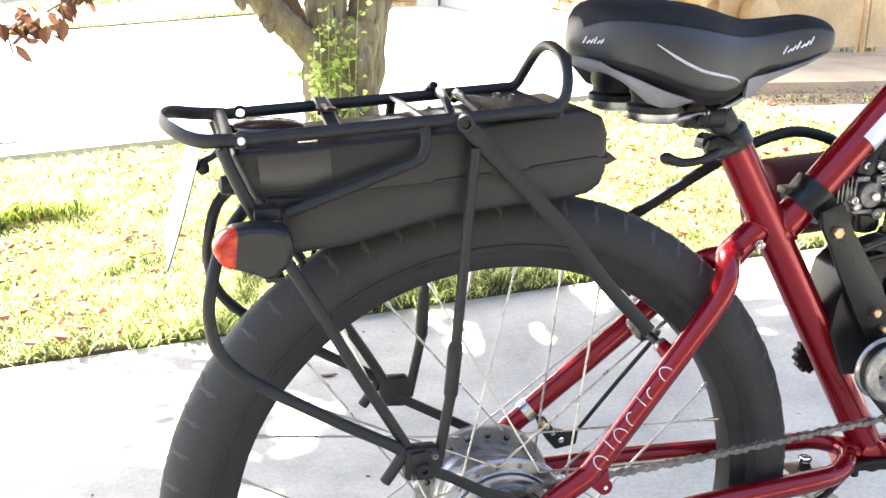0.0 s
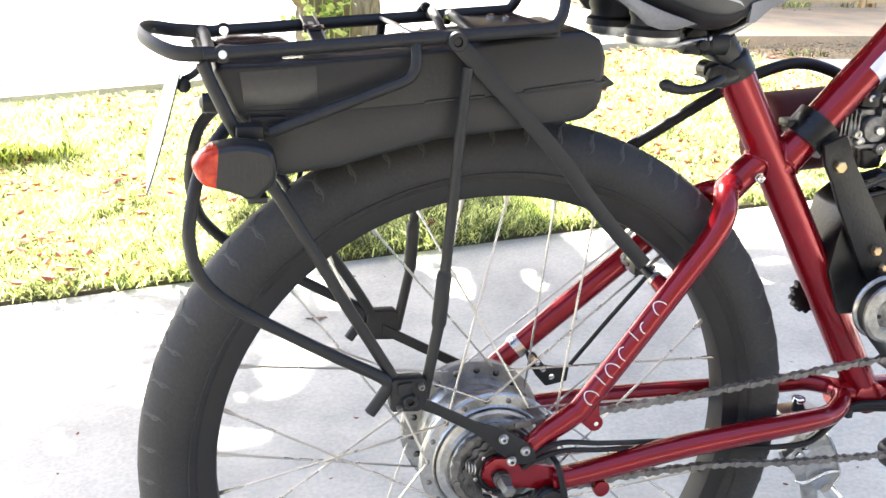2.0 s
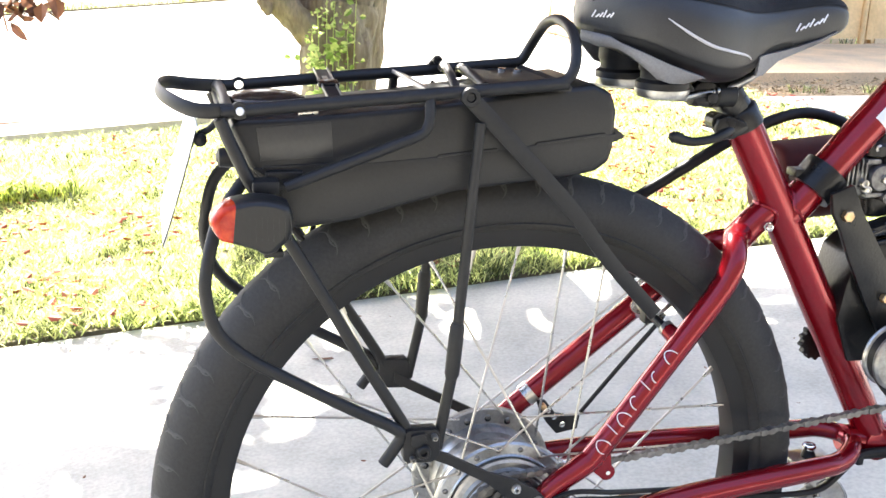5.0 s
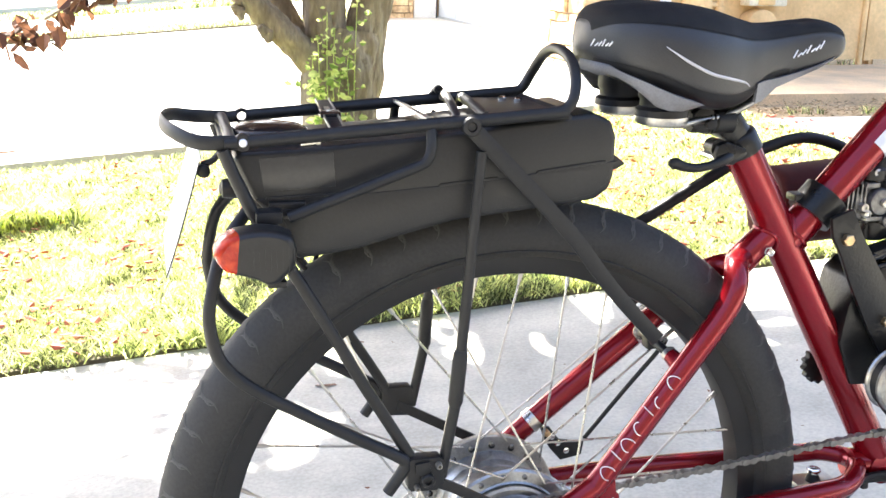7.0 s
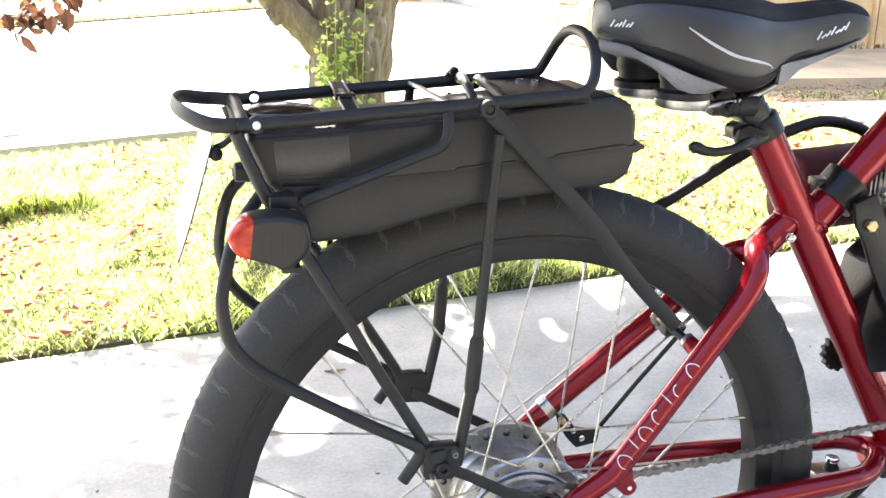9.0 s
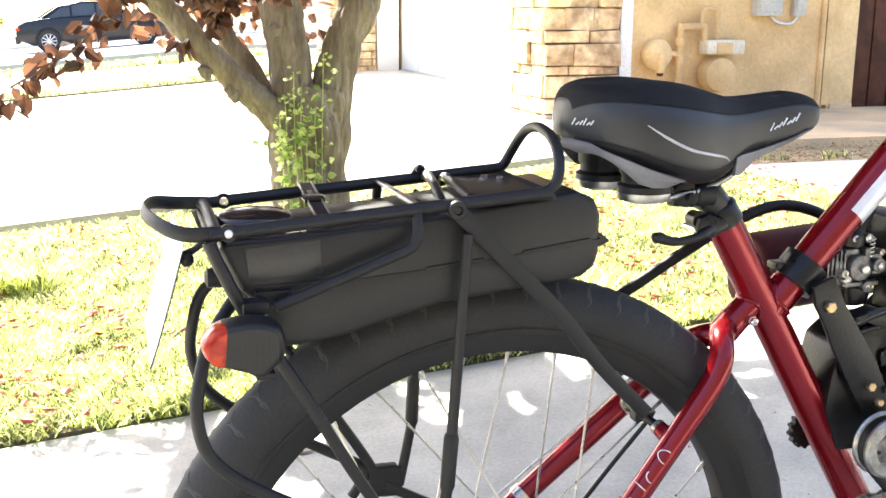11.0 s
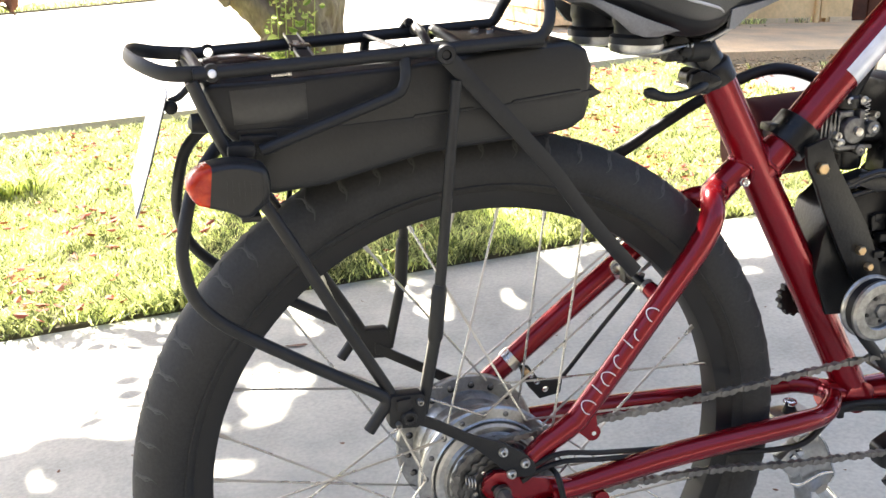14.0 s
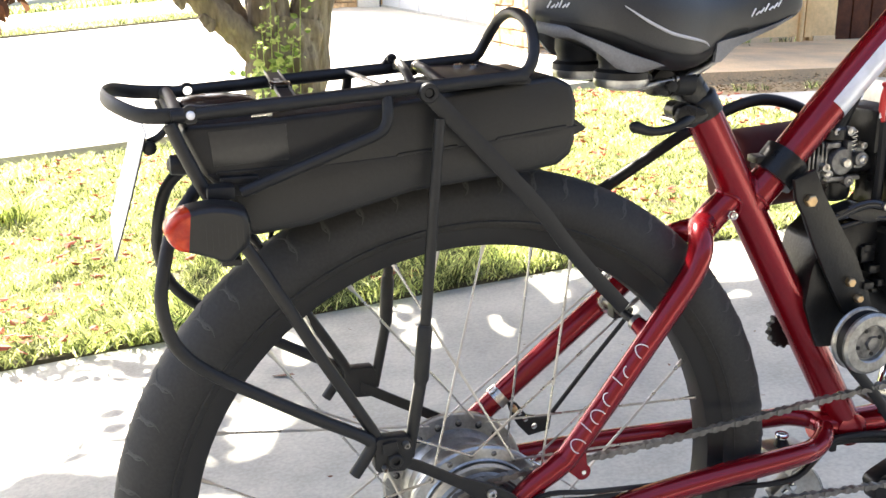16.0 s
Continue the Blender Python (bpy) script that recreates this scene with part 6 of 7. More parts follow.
    lathe([(0.002, -0.008), (0.0035, -0.007), (0.0035, 0.0)], (0.067, 0.046, 0.408), 10, geo=g)
    part("caliper_bolt", g, M_BRASS, bk)


brake_and_cables()

# ---- the plum tree ----
def limb(pts, rs, geo, seed):
    """A limb with a knotty, furrowed skin."""
    n0 = len(geo.v)
    tube(pts, rs, 72, 18, geo=geo)
    path = smooth_path(pts, 18)
    for i in range(n0, len(geo.v)):
        p = Vector(geo.v[i])
        c = path[min((i - n0) // 72, len(path) - 1)]
        d = p - c
        k = 1 + 0.14 * noise.noise((p.x * 7 + seed, p.y * 7, p.z * 4)) + 0.16 * noise.noise((p.x * 30, p.y * 30 + seed, p.z * 6)) - 0.10 * max(0.0, 0.22 - abs(noise.noise((p.x * 34 + 9, p.y * 34 + seed, p.z * 5)))) / 0.22
        geo.v[i] = tuple(c + d * k)


def plum_tree():
    rng = random.Random(21)
    tree = tagged(new("plum_tree"), "purple-leaved plum tree with forked trunk, vine on it", "tree")
    tree.location = (0.43, 3.5, gz(0.43))
    base = Matrix.Translation(-tree.location)

    def fix(ob):
        ob.matrix_basis = base
        return ob

    g = Geo()
    limb([(0.40, 3.5, -0.02), (0.405, 3.5, 0.12), (0.405, 3.5, 0.28), (0.41, 3.5, 0.45), (0.43, 3.52, 0.60)], [0.20, 0.165, 0.155, 0.165, 0.14], g, 1.0)
    # out of view, this limb is bent to keep its shadow off lit patches
    limb([(0.44, 3.5, 0.0), (0.47, 3.5, 0.30), (0.525, 3.5, 0.62), (0.572, 3.5, 0.81), (0.635, 3.5, 0.98), (0.56, 3.5, 1.18), (0.30, 3.47, 1.38), (0.05, 3.42, 1.60), (0.035, 3.22, 1.85), (0.05, 3.20, 2.1), (0.5, 3.1, 2.5), (1.1, 3.0, 2.9)], [0.10, 0.10, 0.090, 0.080, 0.086, 0.078, 0.064, 0.052, 0.036, 0.034, 0.03, 0.02], g, 2.0)
    limb([(0.37, 3.5, 0.40), (0.34, 3.5, 0.65), (0.30, 3.54, 0.98), (0.18, 3.5, 1.5), (0.0, 3.3, 2.2), (-0.3, 3.1, 2.8)], [0.10, 0.09, 0.085, 0.06, 0.036, 0.02], g, 3.0)
    limb([(0.37, 3.47, 0.36), (0.27, 3.45, 0.49), (0.155, 3.43, 0.605), (0.01, 3.42, 0.745), (-0.10, 3.41, 0.87), (-0.21, 3.40, 1.0), (-0.5, 3.3, 1.35), (-0.9, 3.1, 2.0), (-1.2, 2.9, 2.5)], [0.080, 0.066, 0.056, 0.053, 0.051, 0.050, 0.042, 0.03, 0.015], g, 4.0)
    limb([(0.30, 3.5, 0.50), (0.18, 3.55, 0.68), (0.02, 3.6, 0.95), (-0.12, 3.6, 1.4), (-0.20, 3.3, 2.3)], [0.05, 0.045, 0.04, 0.030, 0.013], g, 5.0)
    limb([(0.05, 3.20, 2.08), (0.15, 2.9, 2.22), (0.40, 2.6, 2.4), (0.4, 2.2, 2.7)], [0.035, 0.03, 0.025, 0.015], g, 6.0)
    limb([(0.30, 3.5, 1.1), (0.075, 3.1, 1.4), (-0.04, 2.9, 1.55), (-0.15, 2.7, 1.72), (-0.3, 2.5, 2.3)], [0.05, 0.036, 0.032, 0.03, 0.02], g, 7.0)
    for q, r in (((0.087, 3.39, 0.60), 0.030), ((-0.02, 3.38, 0.685), 0.026), ((-0.11, 3.37, 0.775), 0.020), ((0.27, 3.45, 0.85), 0.024)):
        # burrs where old shoots were cut
        limb([(q[0] - r, q[1] - r * 0.3, q[2] + r), q, (q[0] + 0.2 * r, q[1] - r * 0.5, q[2] - r * 1.1)], [r * 0.5, r, r * 0.35], g, 20 * q[0])
    fix(part("trunk", g, M_BARK, tree, "furrowed grey-brown forked trunk", sharp=80))
    g = Geo()
    tips = []
    for k in range(260):
        # the unseen crown is set along the sun's rays from where its shade falls
        d, rr = rng.uniform(0, 2 * math.pi), math.sqrt(rng.random())
        if k > 240:
            rr = rng.uniform(1.0, 1.35)
        h = rng.uniform(1.45, 2.6) if k % 3 else rng.uniform(1.35, 1.8)
        way = SUN_TO * (h / SUN_TO.z)
        c = Vector((CROWN[0] + CROWN[2] * math.cos(d) * rr, CROWN[1] + CROWN[3] * math.sin(d) * rr, 0)) + way
        tips.append((c, 1.0 if k <= 240 else 0.25))
        hub = min((Vector((1.0, 3.0, 2.6)), Vector((-0.3, 3.1, 2.6)), Vector((0.4, 2.3, 2.6)), Vector((-1.0, 3.0, 2.3)), Vector((0.05, 3.2, 2.15)), Vector((-0.3, 2.5, 2.3))), key=lambda q: (q - c).length)
        # of several bends, the one that lets most of the sun's flecks through
        ways = [[hub, hub.lerp(c, 0.5) + rnd_dir(rng) * 0.14 + Vector((0, 0, 0.1)), c] for _ in range(7)]
        twig = min(ways, key=lambda w: sum(open_gap(p, 0.010) for p in smooth_path(w, 6)))
        tube(twig, [0.009, 0.006, 0.003], 6, 3, geo=g)
    droop = [(-0.10, 3.30, 1.85), (-0.20, 2.75, 1.42), (-0.157, 2.237, 1.182), (-0.246, 2.222, 1.057), (-0.349, 2.215, 0.946), (-0.437, 2.207, 0.836), (-0.541, 2.2, 0.769), (-0.658, 2.2, 0.703), (-0.747, 2.2, 0.666)]
    tube(droop, 0.004, 6, 4, geo=g)
    fix(tagged(part("branchwork", g, M_BARK, tree), kind="stuff"))
    v, f = [], []
    for c, full in tips:
        for _ in range(int(LEAVES * full)):
            shading_leaf(c + rnd_dir(rng) * (0.27 * rng.random() ** 0.5), rng, v, f)
    more = random.Random(31)
    for _ in range(26000):
        # boughs whose shade lies over the edge of the lawn and the driveway beside it
        h = more.uniform(1.45, 2.0)
        shading_leaf(Vector((more.uniform(-1.0, 1.9), 0.45 + 1.50 * more.random() ** 0.85, 0)) + SUN_TO * (h / SUN_TO.z), more, v, f)
    # further unseen leaves, added to close the shade beside the bicycle
    for _ in range(7000):
        h = more.uniform(1.45, 2.0)
        shading_leaf(Vector((more.uniform(0.55, 1.45), more.uniform(-0.1, 0.95), 0)) + SUN_TO * (h / SUN_TO.z), more, v, f)
    for k in range(13):
        # loose unseen leaves beyond the crown's edge, added to cast single leaf shadows
        t = k / 12
        foot = Vector((-0.33 - 0.10 * t + more.gauss(0, 0.018), 1.31 - 0.36 * t + more.gauss(0, 0.02), 0))
        a = rnd_dir(more, -0.3, 0.3)
        leaf_shape(foot + SUN_TO * (1.15 / SUN_TO.z), a, a.cross(rnd_dir(more, 0.6, 1.0)), more.uniform(0.05, 0.075), more.uniform(0.03, 0.042), v, f)
    line = smooth_path(droop, 12)
    for _ in range(190):
        p = line[rng.randrange(len(line))] + rnd_dir(rng) * rng.uniform(0.005, 0.06)
        a = rnd_dir(rng, -1.0, -0.2)
        leaf_shape(p, a, a.cross(rnd_dir(rng)), rng.uniform(0.04, 0.07), rng.uniform(0.028, 0.042), v, f)
    for c, r, n in (((-0.02, 3.28, 1.02), 0.09, 60), ((0.02, 3.28, 0.90), 0.05, 26), ((-0.10, 3.28, 0.80), 0.035, 12), ((0.08, 3.30, 0.99), 0.06, 26), ((0.28, 3.26, 1.03), 0.06, 30), ((0.17, 3.28, 1.08), 0.08, 40)):
        for _ in range(n):
            p = Vector(c) + rnd_dir(rng) * (r * rng.random() ** 0.5)
            a = rnd_dir(rng, -1.0, -0.3)
            leaf_shape(p, a, a.cross(rnd_dir(rng)), rng.uniform(0.05, 0.08), rng.uniform(0.035, 0.05), v, f)
    for _ in range(520):
        p = Vector((rng.uniform(-0.30, 0.50), rng.uniform(3.58, 4.0), 0.80 + 0.5 * rng.random() ** 0.7))
        a = rnd_dir(rng, -1.0, -0.2)
        leaf_shape(p, a, a.cross(rnd_dir(rng)), rng.uniform(0.06, 0.09), rng.uniform(0.035, 0.055), v, f)
    fix(tagged(part("crown", to_mesh("crown", v, f), M_PURPLE, tree, "purple to orange autumn leaves"), kind="stuff"))
    v, f = [], []
    for x, top, lean in ((0.325, 0.69, 0.0), (0.30, 0.60, -0.02), (0.345, 0.62, 0.01), (0.40, 0.55, 0.02), (0.425, 0.76, 0.03), (0.27, 0.52, -0.01), (0.37, 0.46, 0.0), (0.29, 0.38, -0.02)):
        pts = [(x + lean * z + rng.uniform(-.008, .008), 3.325 + 0.10 * abs(x - 0.36), z) for z in (0.03, 0.2, 0.36, 0.5 * (0.36 + top), top)]
        fix(part("vine_stem", tube(pts, 0.0019, 6, 4), M_VINE, tree))
        for i, p in enumerate(smooth_path(pts, 6)):
            near_tip = p.z > top - 0.05
            for _ in range(3 if near_tip else rng.choice((0, 1, 1, 2, 2))):
                a = rnd_dir(rng, -0.8, 0.6)
                size = rng.uniform(0.018, 0.028) if near_tip else rng.uniform(0.022, 0.046)
                q = p + Vector((rng.uniform(-.03, .03), rng.uniform(-.035, -0.005), rng.uniform(-.02, .02)))
                leaf_shape(q, a, a.cross(Vector((0.2, -1, 0.3)) + rnd_dir(rng) * 0.9), size, size * rng.uniform(0.55, 0.8), v, f)
    for q in ((0.146, 3.34, 0.41), (0.165, 3.34, 0.425), (0.185, 3.34, 0.40), (0.20, 3.34, 0.42), (0.235, 3.34, 0.405), (0.26, 3.34, 0.43)):
        a = rnd_dir(rng, -0.9, 0.2)
        leaf_shape(q, a, a.cross(Vector((0, -1, 0.2)) + rnd_dir(rng) * 0.4), rng.uniform(0.02, 0.042), 0.022, v, f)
    fix(tagged(part("vine", to_mesh("vine", v, f), M_VINE, tree, "light green vine leaves climbing the trunk"), kind="stuff"))


# openings left in the unseen crown to put sun patches, as (x, y, half length, half width) on the ground
GAPS = [(-0.10, 1.05, 0.06, 0.07), (-0.065, 0.975, 0.05, 0.07), (-0.12, 0.92, 0.04, 0.045), (-0.11, 0.843, 0.045, 0.024), (-0.171, 0.692, 0.02, 0.03), (-0.003, 0.733, 0.014, 0.018), (-0.22, 0.705, 0.026, 0.036), (-0.192, 0.855, 0.015, 0.027), (-0.505, 0.785, 0.027, 0.046), (0.025, 1.36, 0.03, 0.06), (0.035, 1.24, 0.035, 0.05), (-0.064, 1.262, 0.018, 0.026), (-0.014, 0.996, 0.017, 0.022), (0.304, 1.39, 0.050, 0.09), (0.335, 1.30, 0.048, 0.075), (0.325, 1.20, 0.040, 0.050), (0.68, 1.39, 0.075, 0.10), (0.80, 1.19, 0.022, 0.06), (1.06, 1.12, 0.04, 0.035), (0.98, 1.02, 0.03, 0.025), (0.507, 1.215, 0.017, 0.105), (0.158, 1.27, 0.011, 0.013), (0.15, -0.765, 0.07, 0.02), (0.39, -0.62, 0.02, 0.025)]
# single round flecks of sun, as (x, y, half width)
PINHOLES = [(-0.080, 0.726, 0.010), (-0.523, 0.837, 0.010), (0.052, 0.907, 0.011), (0.025, 1.143, 0.009), (0.513, 0.821, 0.009), (-0.30, 0.80, 0.012), (-0.42, 0.84, 0.013), (-0.36, 0.74, 0.010), (-0.45, 0.70, 0.009), (-0.28, 0.98, 0.012), (0.10, 0.62, 0.008), (0.24, 1.02, 0.008)]
EDGE_X = (-0.54, -0.50, -0.44, -0.39, -0.34, -0.24, -0.10, 0.02, 0.14, 0.17, 0.36, 0.54, 0.62, 0.69, 0.72, 0.96, 1.04, 1.28, 1.8)
EDGE_Y = (0.93, 0.965, 0.945, 0.89, 0.87, 1.08, 1.32, 1.44, 1.50, 1.62, 1.83, 1.79, 1.66, 1.58, 1.44, 1.40, 1.22, 1.15, 1.05)


def ground_under(p):
    """Where the sun's ray through p meets the ground."""
    q = p - SUN_TO * (p.z / SUN_TO.z)
    return p - SUN_TO * ((p.z - gz(q.x)) / SUN_TO.z)


def open_gap(p, margin=0.004):
    q = ground_under(p)
    edge = float(np.interp(q.x, EDGE_X, EDGE_Y))
    if q.y > edge + 0.05 * noise.noise((q.x * 16, 5, q.y * 3)):
        return True
    w = 0.55 * noise.noise((q.x * 62, q.y * 40, 3))
    if any((q.x - x) ** 2 + 0.45 * (q.y - y) ** 2 < (r + margin) ** 2 for x, y, r in PINHOLES):
        return True
    return any(((q.x - x) / (a + margin)) ** 2 + ((q.y - y) / (b + margin)) ** 2 < 1 + w for x, y, a, b in GAPS)


def shading_leaf(p, rng, v, f, size=(0.05, 0.085)):
    """A leaf of the crown, unless it would reach into an opening."""
    a = rnd_dir(rng, -0.9, 0.3)
    length = rng.uniform(*size)
    if p.z < 1.2 or any(open_gap(p + a * (length * k)) for k in (0.0, 0.5, 1.0)):
        return
    leaf_shape(p, a, a.cross(rnd_dir(rng)), length, length * rng.uniform(0.55, 0.70), v, f)


CROWN = (0.56, 0.0, 1.50, 1.65)
LEAVES = 150
plum_tree()


# ---- the house ----
WALL_Y, FLOOR = 5.62, 0.197


def house():
    hs = tagged(new("house"), "tan stucco house with stone pier and white garage door", "house")
    part("wall", box((2.40, WALL_Y, FLOOR - 0.1), (4.50, WALL_Y + 0.2, 2.75)), M_STUCCO, hs, "tan stucco wall facing the porch")
    part("wall", box((4.62, WALL_Y + 0.02, FLOOR - 0.1), (4.84, WALL_Y + 0.2, 2.75)), M_STUCCO, hs)
    part("lintel", box((4.84, WALL_Y + 0.02, 2.25), (5.9, WALL_Y + 0.2, 2.75)), M_STUCCO, hs)
    part("wall", box((5.9, WALL_Y + 0.02, FLOOR - 0.1), (9.0, WALL_Y + 0.2, 2.75)), M_STUCCO, hs)
    g = box((4.50, WALL_Y + 0.06, FLOOR), (4.62, WALL_Y + 0.2, 2.75))
    part("wall_recess", g, M_STUCCO, hs)
    g = box((2.90, WALL_Y - 0.012, FLOOR), (4.47, WALL_Y - 0.0005, FLOOR + 0.085))
    box((4.645, WALL_Y + 0.006, FLOOR), (4.835, WALL_Y + 0.019, FLOOR + 0.085), g)
    part("foundation", g, M_PORCH, hs, "low concrete foundation lip")
    tidy(part("corner_trim", box((4.545, WALL_Y - 0.02, FLOOR + 0.08), (4.60, WALL_Y + 0.055, 2.7)), M_STUCCO, hs, "tan corner trim board", bevel=0.004))
    part("drain_pipe", tube([(4.517, WALL_Y - 0.01, FLOOR + 0.02), (4.517, WALL_Y - 0.01, 2.7)], 0.02, 12, 1), M_STUCCO, hs)
    tidy(part("white_trim", box((2.895, WALL_Y - 0.035, FLOOR), (2.985, WALL_Y - 0.002, 2.7)), M_TRIM, hs, "white painted trim board", bevel=0.003))
    # door of dark boards
    dr = part("door", box((4.86, WALL_Y + 0.10, FLOOR + 0.02), (5.88, WALL_Y + 0.135, 2.22)), M_DOOR, hs, "dark brown wooden door")
    for k in range(6):
        x = 4.865 + 0.17 * k
        tidy(part("board", box((x, WALL_Y + 0.085, FLOOR + 0.02), (x + 0.155, WALL_Y + 0.098, 2.22)), M_DOOR, dr, bevel=0.003))
    # side walls, garage front and roof
    part("side_wall", box((2.36, WALL_Y + 0.2, FLOOR - 0.1), (3.05, WALL_Y + 0.75, 2.75)), M_STUCCO, hs)
    g = box((2.93, WALL_Y + 0.75, FLOOR - 0.1), (3.26, 6.9, 2.75))
    box((2.93, 6.9, 2.32), (3.26, 11.75, 2.75), g)
    box((2.62, 11.75, FLOOR - 0.1), (3.26, 13.6, 2.75), g)
    part("garage_wall", g, M_STUCCO, hs)
    gd = part("garage_door", box((2.96, 6.91, FLOOR - 0.02), (3.00, 11.74, 2.31)), M_WHITEPAINT, hs, "white sectional garage door")
    for r in range(4):
        for k in range(6):
            y0, z0 = 6.97 + 0.795 * k, FLOOR + 0.05 + 0.53 * r
            tidy(part("door_panel", box((2.951, y0, z0), (2.959, y0 + 0.75, z0 + 0.49)), M_WHITEPAINT, gd, bevel=0.008))
    part("bottom_seal", box((2.938, 6.91, FLOOR + 0.035), (2.957, 11.73, FLOOR + 0.068)), M_BOX, gd, "dark rubber seal along the door's foot")
    tidy(part("garage_trim", box((2.64, 11.70, FLOOR - 0.04), (2.915, 11.748, 2.7)), M_TRIM, hs, "white painted corner board", bevel=0.003))
    part("corner_joint", box((2.916, 11.70, FLOOR - 0.04), (2.932, 11.748, 2.7)), M_DARK, hs)
    part("east_wall", box((8.8, WALL_Y + 0.2, FLOOR - 0.1), (9.0, 13.6, 2.75)), M_STUCCO, hs)
    part("north_wall", box((3.06, 13.6, FLOOR - 0.1), (9.0, 13.8, 2.75)), M_STUCCO, hs)
    # unseen roof and soffit; the long west overhang is added to shade the walkway
    part("roof", prism([(WALL_Y - 0.15, 2.75), (9.6, 4.3), (14.1, 2.75), (14.1, 2.66), (9.6, 4.15), (WALL_Y - 0.15, 2.66)], 1.75, 9.3), M_ROOF, hs, "unseen brown shingled roof, eaves widened to shade the walkway")
    part("soffit", box((1.77, WALL_Y - 0.12, 2.62), (9.2, 14.0, 2.655)), M_WHITEPAINT, hs)
    # stone pier: each block on its own
    rng = random.Random(4)
    pier = part("stone_pier", box((2.345, WALL_Y - 0.05, FLOOR - 0.1), (2.87, WALL_Y + 0.62, 2.7)), M_MORTAR, hs, "pier of rough tan ledge stone")
    z = FLOOR - 0.02
    while z < 2.6:
        h = rng.choice((0.06, 0.085, 0.11, 0.13, 0.15))
        for face in (0, 1):
            lo, hi = (2.325, 2.875) if face == 0 else (WALL_Y - 0.055, WALL_Y + 0.62)
            a = lo
            while a < hi - 0.02:
                b = min(hi, a + rng.uniform(0.14, 0.34))
                if hi - b < 0.09:
                    b = hi
                d = rng.uniform(0.012, 0.055)
                if face == 0:
                    q = box((a + 0.004, WALL_Y - 0.05 - d, z + 0.004), (b - 0.004, WALL_Y - 0.051, z + h - 0.004))
                else:
                    q = box((2.345 - d * 0.6, a + 0.004, z + 0.004), (2.344, b - 0.004, z + h - 0.004))
                q.v = [(x + rng.uniform(-.008, .008), y + (rng.uniform(-.014, .010) if y < WALL_Y - 0.052 else 0), zz + rng.uniform(-.007, .007)) for x, y, zz in q.v]
                tidy(part("stone", q, M_STONE, pier, bevel=0.006))
                a = b
        z += h
    pier2 = part("far_stone_pier", box((2.05, 11.72, FLOOR - 0.1), (2.625, 12.6, 2.7)), M_MORTAR, hs, "far pier of grey-brown stone")
    z = FLOOR - 0.02
    while z < 1.4:
        x = 2.05
        h = rng.uniform(0.07, 0.13)
        while x < 2.60:
            w = min(rng.uniform(0.16, 0.36), 2.625 - x)
            tidy(part("stone", box((x + 0.005, 11.675 - rng.uniform(0, 0.02), z + 0.005), (x + w - 0.005, 11.719, z + h - 0.005)), M_STONE, pier2, bevel=0.006))
            x += w
        z += h
    return hs


house()


def gas_meter():
    y = WALL_Y - 0.06
    gm = tagged(new("gas_meter"), "tan painted gas meter and pipes on the stucco wall", "gas meter")
    gm.location = (3.55, WALL_Y, FLOOR + 0.3)
    kids = []
    kids.append(part("pipe", tube([(3.335, y, FLOOR - 0.02), (3.335, y, 0.80), (3.345, y, 0.832), (3.375, y, 0.842), (3.50, y, 0.842), (3.52, y, 0.835), (3.525, y, 0.80), (3.525, y, 0.74)], 0.022, 14, 5), M_STUCCO, gm))
    kids.append(part("pipe", tube([(3.49, y, 0.84), (3.50, y, 0.90), (3.505, y, 0.945), (3.53, y, 0.965), (3.60, y, 0.96), (3.622, y, 0.94), (3.625, y, 0.80), (3.625, y, 0.72)], 0.014, 12, 5), M_STUCCO, gm))
    for z in (0.62, 0.74):
        kids.append(part("coupling", lathe([(0.022, -0.03), (0.033, -0.027), (0.033, 0.027), (0.022, 0.03)], (3.335, y, z), 12, axis="z"), M_STUCCO, gm))
    kids.append(tidy(part("meter_head", box((3.51, y - 0.08, 0.655), (3.80, y + 0.05, 0.752)), M_METER, gm, "off-white meter index housing", bevel=0.012)))
    kids.append(tidy(part("dial_frame", box((3.575, y - 0.095, 0.662), (3.70, y - 0.08, 0.735)), M_STUCCO, gm, bevel=0.008)))
    kids.append(tidy(part("meter_body", lathe([(0.09, -0.09), (0.115, -0.08), (0.122, -0.04), (0.122, 0.04), (0.1, 0.05)], (3.625, y, 0.515), 36), M_STUCCO, gm, "round tan meter drum")))
    return gm, kids


def round_regulator():
    y = WALL_Y - 0.05
    rg = tagged(new("regulator"), "round tan gas regulator on the wall", "regulator")
    rg.location = (3.165, WALL_Y, 0.65)
    kids = [tidy(part("drum", lathe([(0.03, -0.07), (0.075, -0.06), (0.098, -0.04), (0.105, -0.02), (0.105, 0.02), (0.09, 0.05)], (3.165, y, 0.655), 32), M_STUCCO, rg)),
            tidy(part("spout", box((3.145, y - 0.085, 0.53), (3.195, y - 0.03, 0.66)), M_STUCCO, rg, bevel=0.012)),
            part("vent", lathe([(0.008, -0.02), (0.016, -0.018), (0.016, 0.02)], (3.165, y - 0.06, 0.525), 14), M_DOOR, rg),
            part("outlet", tube([(3.25, y, 0.655), (3.335, y, 0.655)], 0.02, 12, 1), M_STUCCO, rg)]
    return rg, kids


